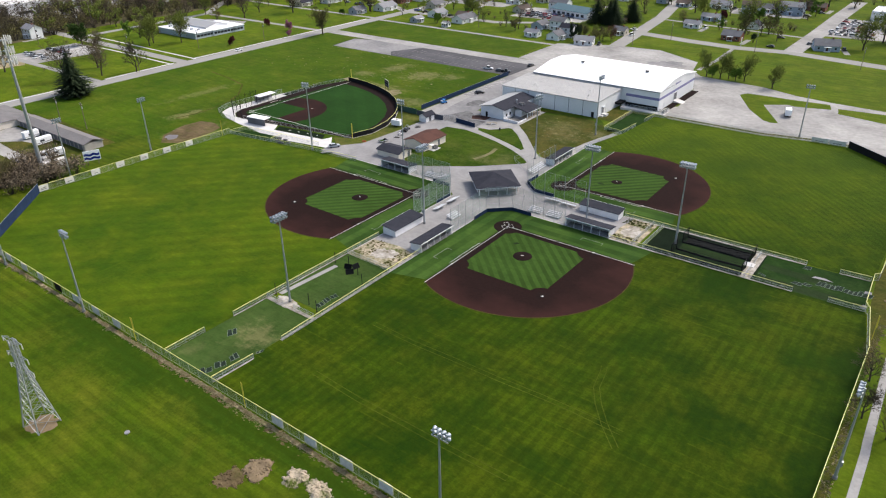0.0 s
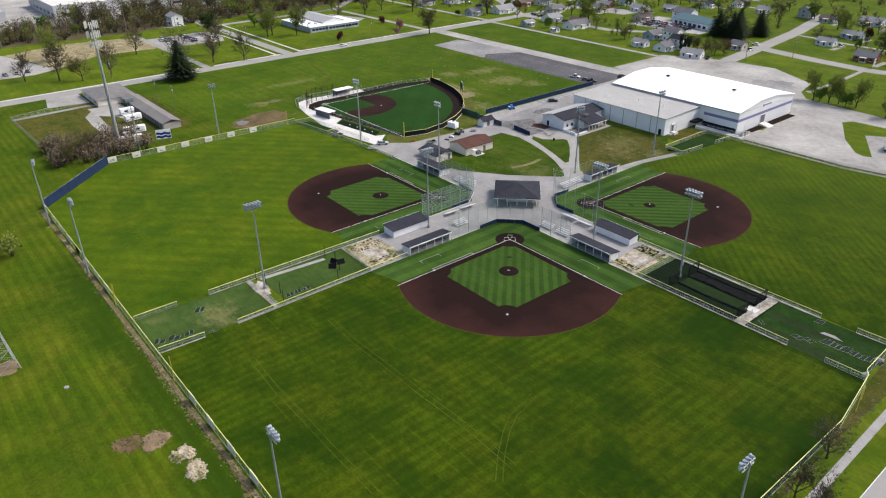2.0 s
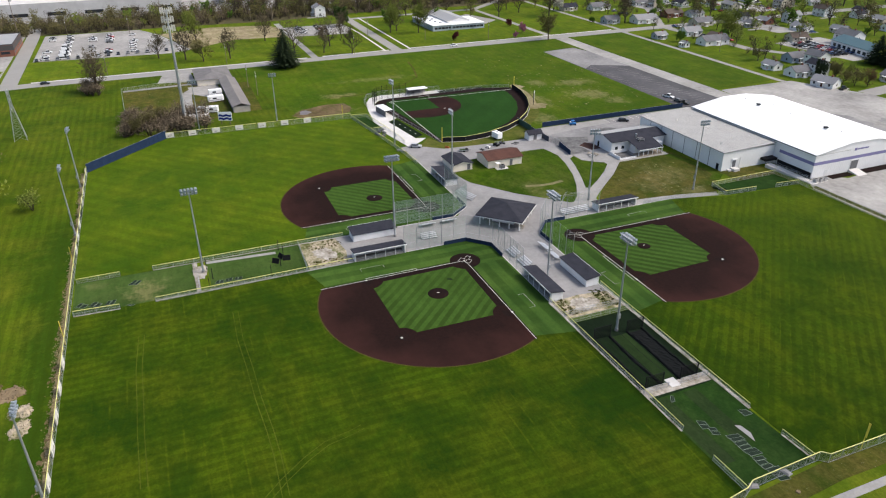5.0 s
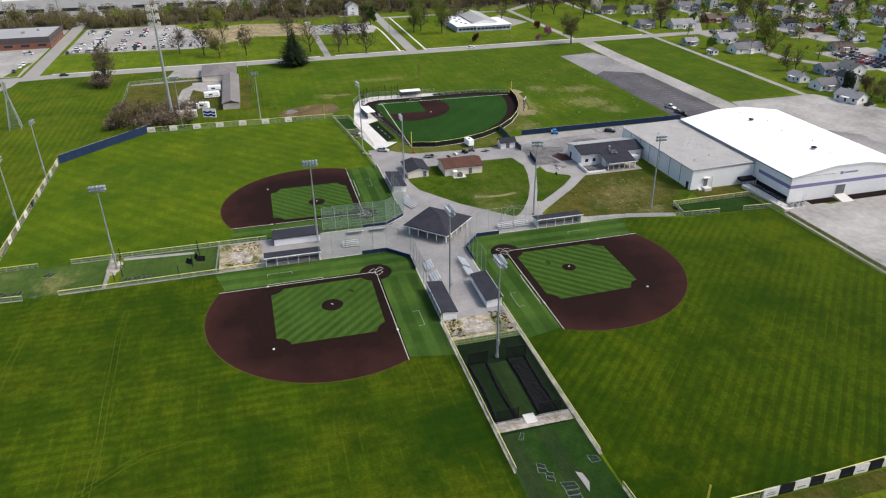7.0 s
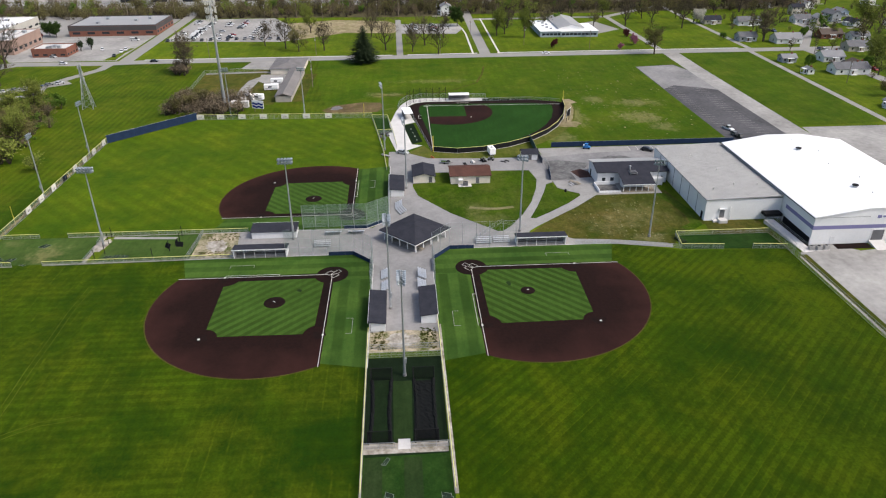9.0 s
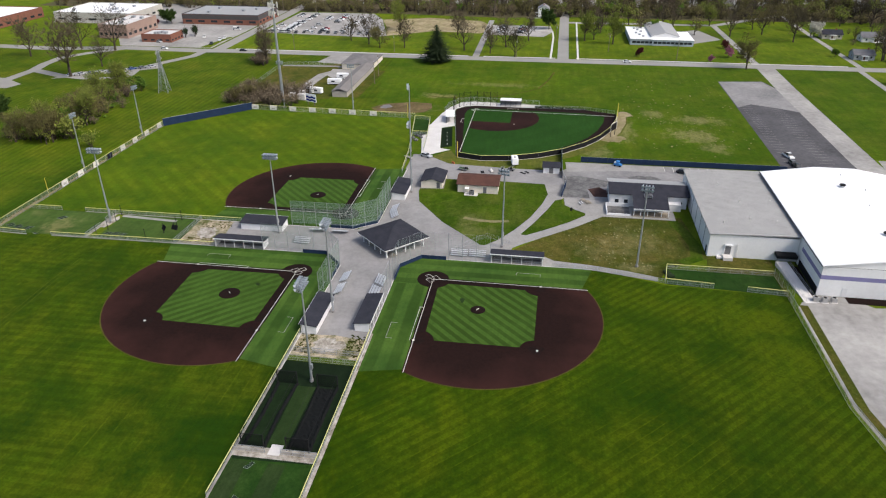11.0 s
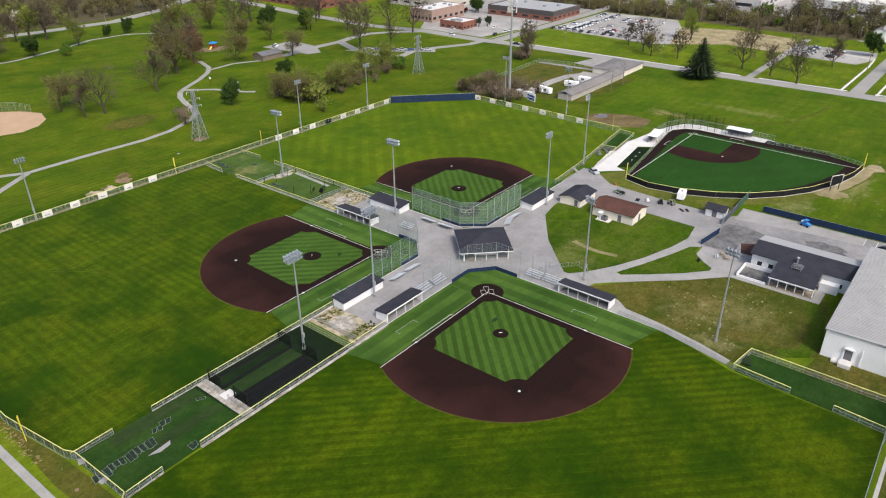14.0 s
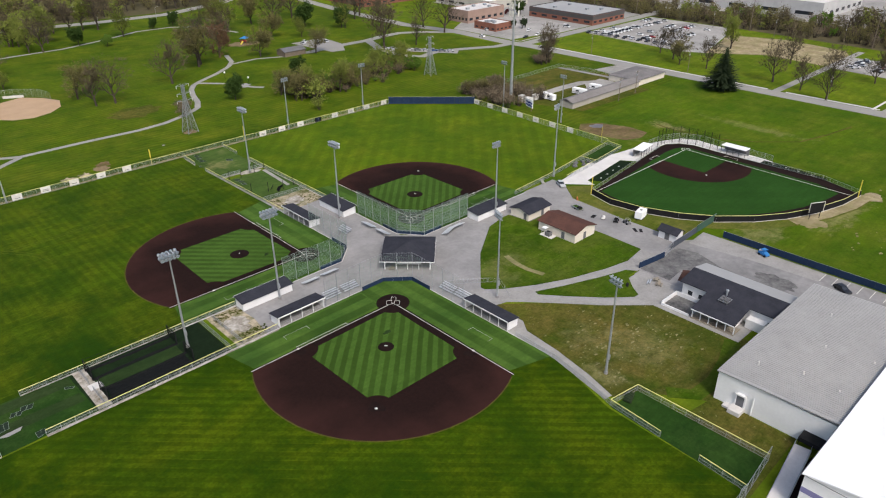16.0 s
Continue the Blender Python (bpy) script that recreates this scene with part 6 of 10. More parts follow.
part("door", MB().box(W, 5.6, 0.2, W + 0.1, 6.8, 2.4), M_WHITE, t, "plain white side door")
for x, y in ((15.6, 18.4), (47.5, 18.6)):
    v = part("roof_vent", MB().tube((x, y, 9.6), (x, y, 11.5), 0.7, 0.65, 12), M_GALV, t, "round roof ventilator")
    part("vent_cap", MB().tube((x, y, 11.5), (x, y, 11.7), 0.95, 0.9, 12), M_BLACK, v)
for i in range(5):
    part("roof_vent", MB().tube((6 + 11.5 * i, D * 0.5 + (i % 2) * 3, 10.8), (6 + 11.5 * i, D * 0.5 + (i % 2) * 3, 11.3), 0.14, n=6), M_GALV, t, "small vent pipe")
sheet("mulch_bed", MB().slab([(-101.4, 295.0), (-98.4, 295.0), (-98.4, 304.8), (-101.4, 304.8)], -0.1, 0.05).slab([(-101.4, 310.2), (-98.0, 310.2), (-98.0, 329.0), (-101.4, 329.0)], -0.1, 0.05), M_DIRT_DARK, "dark reddish mulch bed along the hall wall", "soil")
sheet("door_ramp", MB().add([(-101.4, 305.2, 0.0), (-97.0, 305.2, 0.03), (-97.0, 309.4, 0.03), (-101.4, 309.4, 0.0), (-101.4, 305.2, 0.9), (-101.4, 309.4, 0.9)], [(4, 1, 2, 5), (0, 1, 4), (3, 5, 2)]), M_CONC, "short concrete ramp up to the hall door", "ramp")

# ---- annex ----
AX0, AX1, AY0, AY1, AH = -165.6, -118.8, 265.4, 288.3, 6.6
t = thing("hall_annex", (AX0, AY0, 0), "lower white annex of the hall with a grey ribbed roof", "building")
W, D = AX1 - AX0, AY1 - AY0
part("wall", MB().box(0, 0, 0, W, D, AH), M_SIDING, t, "white panelled walls")
part("roof", MB().add([(-0.3, -0.3, AH), (W + 0.3, -0.3, AH), (W + 0.3, D, AH + 0.7), (-0.3, D, AH + 0.7), (-0.3, -0.3, AH + 0.25), (W + 0.3, -0.3, AH + 0.25), (W + 0.3, D, AH + 0.95), (-0.3, D, AH + 0.95)],
                      [(3, 2, 1, 0), (4, 5, 6, 7), (0, 1, 5, 4), (1, 2, 6, 5), (2, 3, 7, 6), (3, 0, 4, 7)]), M_METALROOF, t, "weathered grey metal roof")
rb = MB()
for i in range(int(W / 0.62)):
    x = 0.31 + 0.62 * i
    rb.add([(x - 0.1, -0.3, AH + 0.25), (x + 0.1, -0.3, AH + 0.25), (x + 0.1, D, AH + 0.95), (x - 0.1, D, AH + 0.95), (x, -0.3, AH + 0.37), (x, D, AH + 1.07)], [(0, 4, 5, 3), (4, 1, 2, 5), (0, 1, 4)])
part("standing_seams", rb, M_SEAM, t, "raised roof seams")
for i in range(1, 7):
    part("downpipe", MB().box(W * i / 7 - 0.09, -0.06, 0, W * i / 7 + 0.09, 0, AH), M_GREYROOF, t)
part("door", MB().box(W - 2.6, -0.08, 0.05, W - 1.4, 0, 2.3), M_BLACK, t, "black steel door")
sd = part("side_entrance", MB().box(W, 3.9, 0, W + 2.3, 6.3, 0.9).box(W, 2.4, 0, W + 1.4, 3.9, 0.45), M_CONC, t, "pale concrete stoop")
part("entrance_door", MB().box(W, 4.4, 0.9, W + 0.12, 5.9, 3.6), M_GREYROOF, sd, "grey side door")
part("entrance_frame", MB().box(W, 4.1, 0.9, W + 0.2, 4.4, 3.9).box(W, 5.9, 0.9, W + 0.2, 6.2, 3.9).box(W, 4.1, 3.6, W + 0.6, 6.2, 3.9), M_WHITE, sd)
part("flue", MB().tube((W + 0.25, 7.6, 0.2), (W + 0.25, 7.6, 4.2), 0.12, n=6), M_WHITE, t)
cn = part("dock_canopy", MB().box(W, 17.2, 2.5, W + 2.6, 22.4, 2.75).box(W + 2.4, 17.2, 1.9, W + 2.6, 22.4, 2.5).box(W, 17.2, 1.9, W + 2.6, 17.35, 2.5), M_BLACK, t, "black awning over the dock")
for y in (17.4, 22.2):
    part("awning_post", MB().tube((W + 2.4, y, 0), (W + 2.4, y, 2.5), 0.06, n=6), M_BLACK, cn)
for x, y in ((25.1, 11.7), (37.0, 12.1), (40.0, 4.6), (38.0, 19.0), (24.0, 20.5), (12.0, 8.0)):
    part("roof_vent", MB().tube((x, y, AH + 0.4), (x, y, AH + 1.25), 0.2, 0.16, 7), M_CONC, t, "small pale roof vent")
# loading ramp between annex and hall
t = thing("loading_ramp", (-116.0, 282.4, 7), "long pale concrete loading ramp with steel railings", "ramp")
part("ramp_slab", MB().add([(0, 0, 0), (19, 0, 0), (19, 2.9, 0), (0, 2.9, 0), (0, 0, 1.1), (19, 0, 0.06), (19, 2.9, 0.06), (0, 2.9, 1.1)], [(4, 5, 6, 7), (0, 1, 5, 4), (2, 3, 7, 6), (0, 4, 7, 3), (1, 2, 6, 5)]), M_CONC, t)
rl = MB()
for y in (0.08, 2.82):
    for k in (0.55, 1.05):
        rl.tube((0, y, 1.1 + k), (19, y, 0.06 + k), 0.03, n=5)
    for i in range(10):
        rl.tube((i * 2.1, y, 1.1 - i * 0.115), (i * 2.1, y, 2.15 - i * 0.115), 0.03, n=5)
part("handrail", rl, M_GALV, t, "steel handrails")
# flat dark sheet that paints the shade in the gap behind the ramp
sheet("dock_gap_shade", MB().slab([(-116.0, 285.6), (-97.5, 285.6), (-101.0, 288.2), (-116.0, 288.2)], -0.1, 0.02), M_DIRT_DARK, "dark strip painted for the shade between ramp and hall", "pavement")
sheet("weedy_strip", MB().slab([(-118.6, 265.4), (-109.9, 264.0), (-104.0, 272.0), (-98.0, 282.2), (-118.6, 281.8)], -0.1, 0.017), M_LAWN, "weedy dry grass beside the annex", "grass")

# ---- office ----
t = thing("office_building", (-160.6, 241.0, 0), "white one-storey office with dark gabled roof and railed porch", "building")
part("wall", MB().box(0, 0, 0, 11.4, 23.4, 4.0).add([(0, 0, 4.0), (11.4, 0, 4.0), (5.7, 0, 5.4)], [(0, 1, 2)]).add([(0, 23.4, 4.0), (11.4, 23.4, 4.0), (5.7, 23.4, 5.4)], [(2, 1, 0)]), M_WHITE, t, "white siding walls")
rise = lambda x: 5.5 - 0.21 * abs(x - 5.7)


def slope(x0, y0, x1, y1, lift=0.0):
    """A roof slab that follows the office's shallow pitch."""
    p = [(x, y, rise(x) + lift + dz) for dz in (0, 0.2) for x, y in ((x0, y0), (x1, y0), (x1, y1), (x0, y1))]
    return MB().add(p, [(3, 2, 1, 0), (4, 5, 6, 7), (0, 1, 5, 4), (1, 2, 6, 5), (2, 3, 7, 6), (3, 0, 4, 7)])


part("roof", slope(5.7, -0.5, 12.2, 23.9), M_NAVYROOF, t, "charcoal shingle front slope")
part("roof", slope(-0.8, -0.5, 5.7, 23.9), M_METALROOF, t, "pale metal back slope")
pw = part("porch_wing", MB().box(12.2, 7.6, 0, 15.6, 16.0, 2.9), M_WHITE, t, "porch wing")
part("wing_roof", slope(12.2, 6.6, 19.4, 17.2), M_NAVYROOF, pw, "charcoal shingle roof carried over the porch")
part("fascia", MB().box(19.4, 6.6, rise(19.4) - 0.05, 19.5, 17.2, rise(19.4) + 0.2), M_SIDING, pw, "white fascia board")
part("porch_floor", MB().box(15.6, 6.6, 0, 19.0, 17.2, 0.35), M_TIMBER, pw)
for i in range(6):
    part("porch_post", MB().box(18.7, 6.8 + 2.04 * i, 0.35, 18.9, 7.0 + 2.04 * i, 2.7), M_SIDING, pw)
pr2 = MB()
for z in (0.7, 1.2):
    pr2.tube((18.8, 6.7, z), (18.8, 17.1, z), 0.04, n=4)
for i in range(52):
    pr2.ribbon((18.8, 6.7 + 0.2 * i, 0.35), (18.8, 6.7 + 0.2 * i, 1.2), 0.05, (0, 1, 0))
part("porch_railing", pr2, M_WOOD, pw, "weathered railing")
for y0 in (1.6, 4.4, 18.4, 20.8):
    wn_ = part("window", MB().box(11.4, y0, 1.1, 11.46, y0 + 1.2, 2.3), M_GLASS, t)
    part("window_trim", MB().box(11.4, y0 - 0.1, 1.0, 11.48, y0, 2.4).box(11.4, y0 + 1.2, 1.0, 11.48, y0 + 1.3, 2.4).box(11.4, y0 - 0.1, 2.3, 11.48, y0 + 1.3, 2.4), M_SIDING, wn_)
part("door", MB().box(2.4, -0.06, 0.1, 3.5, 0, 2.2), M_BLACK, t)
part("annex_link", MB().box(11.4, 17.3, 0, 13.6, 21.5, 2.3), M_WHITE, t, "low white side room")
ac = part("roof_unit", MB().box(11.6, 10.2, 4.3, 14.0, 12.6, 4.45).box(11.9, 10.5, 4.45, 12.7, 11.3, 4.95).box(13.0, 10.5, 4.45, 13.8, 11.3, 4.9).box(11.9, 11.6, 4.45, 12.7, 12.4, 4.9).box(13.0, 11.6, 4.45, 13.8, 12.4, 4.95), M_GREYROOF, t, "grey rooftop units on a frame")
frame_bars = MB()
for k in range(3):
    frame_bars.tube((11.6 + 1.2 * k, 10.2, 4.5), (11.6 + 1.2 * k, 12.6, 4.5), 0.05, n=4).tube((11.6, 10.2 + 1.2 * k, 4.55), (14.0, 10.2 + 1.2 * k, 4.55), 0.05, n=4)
for k in range(4):
    frame_bars.tube((11.7 + 2.2 * (k % 2), 10.3 + 2.2 * (k // 2), rise(13.0) - 0.2), (11.7 + 2.2 * (k % 2), 10.3 + 2.2 * (k // 2), 4.5), 0.06, n=4)
part("unit_frame", frame_bars, M_GALV, ac, "pale steel frame")
part("duct", MB().tube((10.9, 10.8, 4.3), (10.9, 10.8, 5.9), 0.22, 0.22, n=10).tube((10.9, 10.8, 5.9), (10.9, 10.8, 6.15), 0.42, 0.3, n=10), M_GALV, ac)
t = thing("patio_wall", (-148.8, 239.8, 0), "low white wall round the office patio", "wall")
part("wall", MB().box(0, 0, 0, 0.25, 7.2, 1.1).box(0, 0, 0, 7.0, 0.25, 1.1).box(6.8, 0, 0, 7.05, 7.2, 0.6), M_WHITE, t)
sheet("patio", MB().box(-148.5, 240.1, 0, -142.0, 247.0, 0.06), M_STAIN, "grey paved patio before the office", "pavement")

# ---- small sheds ----
def shed(name, x0, y0, x1, y1, h, rise, wall_m, roof_m, along, label, doors=()):
    t = thing(name, (x0, y0, 0), label, "shed", "")
    W, D = x1 - x0, y1 - y0
    w = MB().box(0, 0, 0, W, D, h)
    if along == "x":
        w.add([(0, 0, h), (0, D, h), (0, D / 2, h + rise)], [(2, 1, 0)]).add([(W, 0, h), (W, D, h), (W, D / 2, h + rise)], [(0, 1, 2)])
    else:
        w.add([(0, 0, h), (W, 0, h), (W / 2, 0, h + rise)], [(0, 1, 2)]).add([(0, D, h), (W, D, h), (W / 2, D, h + rise)], [(2, 1, 0)])
    part("wall", w, wall_m, t)
    part("roof", MB().gable(0, 0, W, D, h, rise, 0.45, 0.16, along), roof_m, t)
    for (a, b, c2, d2, e2, f2) in doors:
        part("door", MB().box(a, b, c2, d2, e2, f2), M_GREYROOF, t)
    return t


shed("storage_shed", -164.8, 179.9, -154.6, 187.0, 2.4, 0.95, M_CREAM, M_NAVYROOF, "x", "cream block shed with a charcoal gabled roof", [(10.2, 5.2, 0.1, 10.26, 6.3, 2.2), (3.0, 7.1, 0.1, 4.2, 7.16, 2.2)])
r = shed("restroom_building", -162.2, 192.4, -152.8, 205.6, 2.9, 1.3, M_CREAM, M_REDROOF, "y", "cream block building with a rusty brown roof", [(9.4, 8.4, 0.1, 9.46, 9.5, 2.2), (4.2, 13.2, 0.1, 5.4, 13.26, 2.2)])
t = thing("cooling_unit", (-151.4, 197.2, 0), "grey cooling unit under a small white canopy", "air conditioner")
part("casing", MB().box(-0.7, -0.8, 0.1, 0.7, 0.8, 1.3), M_GREYROOF, t)
part("pad", MB().box(-1.4, -2.4, 0, 1.2, 2.0, 0.1), M_CONC, t, "pale concrete pad")
part("fan_grille", MB().tube((0, 0, 1.3), (0, 0, 1.36), 0.5, n=12), M_BLACK, t)
part("canopy", MB().box(-1.2, -2.3, 1.95, 0.4, -0.9, 2.05).tube((0.3, -2.2, 0.1), (0.3, -2.2, 1.95), 0.04, n=5).tube((0.3, -1.0, 0.1), (0.3, -1.0, 1.95), 0.04, n=5), M_MEMBRANE, t)
shed("small_shed", -177.2, 219.8, -173.6, 225.4, 2.5, 1.1, M_WHITE, M_NAVYROOF, "y", "small white shed with a dark blue roof", [(3.6, 2.0, 0.1, 3.66, 3.4, 2.0)])


def box_trailer(x, y, turn, label):
    t = thing("box_trailer", (x, y, turn), label, "trailer")
    part("body", MB().box(-2.0, -1.1, 0.6, 2.0, 1.1, 2.8), M_MEMBRANE, t)
    part("roof_vent", MB().box(-0.3, -0.35, 2.8, 0.4, 0.35, 2.95), M_GREYROOF, t, "dark roof hatch")
    part("tongue", MB().tube((2.0, 0, 0.6), (3.2, 0, 0.55), 0.06, n=5).tube((3.1, 0, 0.0), (3.1, 0, 0.55), 0.05, n=5), M_BLACK, t)
    for sx in (-0.4, 0.4):
        for sy in (-1.1, 0.9):
            part("wheel", MB().tube((sx, sy, 0.33), (sx, sy + 0.2, 0.33), 0.33, n=12), M_TYRE, t)
    return t


box_trailer(-180.6, 209.4, 10, "white enclosed trailer parked on the grass")
GEAR = "groundskeeping gear"
t = thing("flat_trailer", (-172.6, 191.8, 78), "low green flat trailer with pale side rails", "trailer", GEAR)
part("deck", MB().box(-1.7, -0.9, 0.45, 1.7, 0.9, 0.55), M_LEAF_DK, t, "green boarded deck")
part("side_rail", MB().box(-1.7, -0.95, 0.5, 1.7, -0.88, 0.8).box(-1.7, 0.88, 0.5, 1.7, 0.95, 0.8).box(-1.76, -0.95, 0.5, -1.7, 0.95, 0.8), M_GALV, t, "pale steel side rails")
part("load", MB().box(0.5, -0.7, 0.55, 1.5, 0.6, 0.95).box(0.7, -0.5, 0.95, 1.2, 0.3, 1.2), M_BLACK, t, "black engine and seat")
part("drawbar", MB().tube((1.7, 0, 0.45), (2.7, 0, 0.35), 0.05, n=5), M_BLACK, t)
for sy in (-0.98, 0.8):
    part("wheel", MB().tube((-0.2, sy, 0.3), (-0.2, sy + 0.18, 0.3), 0.3, n=10), M_TYRE, t)
for x, y, a, l, w in ((-171.5, 198.7, 12, 2.3, 1.2), (-172.5, 212.8, 52, 2.4, 0.9), (-173.4, 214.2, 40, 2.2, 0.9)):
    t = thing("drag_mat", (x, y, a), "flat black steel drag mat lying on the paving", "mat", GEAR)
    part("mesh", MB().box(-l / 2, -w / 2, 0.05, l / 2, w / 2, 0.1), M_BLACK, t)
    part("tow_bar", MB().tube((-l / 2 - 0.08, -w / 2, 0.1), (-l / 2 - 0.08, w / 2, 0.1), 0.05, n=5), M_GALV, t, "steel tow bar")
t = thing("covered_cart", (-172.4, 201.7, 30), "small cart under a pale grey cover", "cart", GEAR)
part("cover", MB().add([(-0.9, -0.6, 0.3), (0.9, -0.6, 0.3), (0.9, 0.6, 0.3), (-0.9, 0.6, 0.3), (-0.5, -0.3, 0.95), (0.6, -0.25, 0.8), (0.5, 0.35, 0.75), (-0.5, 0.3, 1.0)], [(0, 1, 5, 4), (1, 2, 6, 5), (2, 3, 7, 6), (3, 0, 4, 7), (4, 5, 6, 7)]), M_CONC, t, "pale grey tarpaulin cover")
for sx in (-0.6, 0.6):
    for sy in (-0.62, 0.5):
        part("wheel", MB().tube((sx, sy, 0.22), (sx, sy + 0.12, 0.22), 0.22, n=9), M_TYRE, t)
for x, y, a, cm, lb in ((-173.4, 205.6, 25, M_BLACK, "black utility vehicle with a grey tubular frame"), (-174.6, 208.6, 70, M_GREYROOF, "grey field groomer with a tubular frame")):
    t = thing("field_vehicle", (x, y, a), lb, "vehicle", GEAR)
    part("body", MB().box(-1.1, -0.6, 0.35, 1.2, 0.6, 0.7).box(-1.1, -0.6, 0.7, -0.2, 0.6, 0.95), cm, t)
    part("seat", MB().box(-0.1, -0.45, 0.7, 0.4, 0.45, 0.85).box(-0.2, -0.45, 0.7, -0.1, 0.45, 1.25), M_BLACK, t)
    cage_bars = MB()
    for sy in (-0.55, 0.55):
        cage_bars.tube((-0.3, sy, 0.7), (-0.25, sy, 1.7), 0.035, n=5).tube((-0.25, sy, 1.7), (0.6, sy, 1.7), 0.035, n=5).tube((0.6, sy, 1.7), (1.0, sy, 0.7), 0.035, n=5)
    part("roll_frame", cage_bars.tube((-0.25, -0.55, 1.7), (-0.25, 0.55, 1.7), 0.035, n=5).tube((0.6, -0.55, 1.7), (0.6, 0.55, 1.7), 0.035, n=5), M_GALV, t, "grey tubular frame")
    part("rake", MB().box(-1.9, -0.8, 0.1, -1.6, 0.8, 0.22).tube((-1.6, 0, 0.2), (-1.1, 0, 0.5), 0.04, n=5), M_GALV, t, "steel rake bar")
    for sx in (-0.7, 0.8):
        for sy in (-0.75, 0.55):
            part("wheel", MB().tube((sx, sy, 0.28), (sx, sy + 0.2, 0.28), 0.28, n=10), M_TYRE, t)
t = thing("safety_barrier", (-178.5, 187.4, 40), "low orange plastic barrier by the gate", "barrier", GEAR)
part("body", MB().add([(-0.8, -0.25, 0), (0.8, -0.25, 0), (0.8, 0.25, 0), (-0.8, 0.25, 0), (-0.75, -0.1, 0.7), (0.75, -0.1, 0.7), (0.75, 0.1, 0.7), (-0.75, 0.1, 0.7)], [(0, 1, 5, 4), (1, 2, 6, 5), (2, 3, 7, 6), (3, 0, 4, 7), (4, 5, 6, 7)]), mat("orange_plastic", (0.5, 0.16, 0.06)), t)
t = thing("litter_bin", (-143.4, 229.2, 0), "black round litter bin on the lawn's edge", "bin")
part("drum", MB().tube((0, 0, 0), (0, 0, 0.85), 0.32, 0.36, 12), M_BLACK, t)
part("lid", MB().tube((0, 0, 0.85), (0, 0, 1.0), 0.38, 0.2, 12), M_BLACK, t)
t = thing("small_bleacher", (-148.4, 232.0, 20), "small aluminium bench in two steps on the terrace", "bench")
part("seat_plank", MB().box(-1.1, -0.15, 0.4, 1.1, 0.15, 0.45), M_ALU, t)
part("seat_plank", MB().box(-1.1, 0.45, 0.75, 1.1, 0.75, 0.8), M_ALU, t)
for sx in (-0.9, 0.9):
    part("leg_frame", MB().tube((sx, -0.1, 0), (sx, -0.1, 0.4), 0.03, n=5).tube((sx, 0.6, 0), (sx, 0.6, 0.75), 0.03, n=5).tube((sx, -0.1, 0.4), (sx, 0.6, 0.75), 0.03, n=5), M_GALV, t)
t = thing("utility_cart", (-184.2, 246.0, 70), "small bright blue utility cart parked on the concrete", "cart")
part("body", MB().box(-1.3, -0.75, 0.45, 0.5, 0.75, 1.15), M_BLUE, t)
part("hood", MB().add([(0.5, -0.7, 0.45), (1.5, -0.65, 0.45), (1.5, 0.65, 0.45), (0.5, 0.7, 0.45), (0.5, -0.7, 1.1), (1.4, -0.6, 0.85), (1.4, 0.6, 0.85), (0.5, 0.7, 1.1)], [(0, 1, 5, 4), (1, 2, 6, 5), (2, 3, 7, 6), (4, 5, 6, 7), (0, 4, 7, 3)]), M_BLUE, t)
part("roof_panel", MB().box(-0.7, -0.75, 1.85, 0.6, 0.75, 1.93), M_BLUE, t)
for sx in (-0.6, 0.5):
    for sy in (-0.7, 0.7):
        part("roof_post", MB().tube((sx, sy, 1.1), (sx, sy, 1.86), 0.04, n=5), M_BLACK, t)
part("load", MB().box(-1.25, -0.6, 1.15, -0.75, 0.6, 1.5), M_MEMBRANE, t, "pale load behind the seat")
for sx in (-0.9, 1.0):
    for sy in (-0.85, 0.6):
        part("wheel", MB().tube((sx, sy, 0.32), (sx, sy + 0.25, 0.32), 0.32, n=10), M_TYRE, t)


# ---- outdoor units by the hall's corner ----
for x, y in ((-98.6, 287.4), (-98.4, 289.4), (-98.7, 291.6)):
    t = thing("cooling_unit", (x, y, 0), "pale grey cooling unit on a concrete pad", "air conditioner", "cooling units by the hall")
    part("casing", MB().box(-0.6, -0.6, 0.1, 0.6, 0.6, 1.25), M_METALROOF, t)
    part("pad", MB().box(-0.8, -0.8, 0, 0.8, 0.8, 0.1), M_CONC, t)
    part("fan_grille", MB().tube((0, 0, 1.25), (0, 0, 1.3), 0.45, n=12), M_BLACK, t)
sheet("hall_apron", MB().slab([(-101.4, 288.4), (-101.4, 295.2), (-96.0, 302.0), (-94.6, 282.4), (-97.4, 284.0)], -0.1, 0.0225), M_GRAVEL, "grey paving at the hall's corner", "pavement")


# ---- lattice pylons ----
BRACE = MB().tube((0, 0, 0), (0, 0, 1), 0.05, n=3, caps=False).mesh("brace", M_GALV)


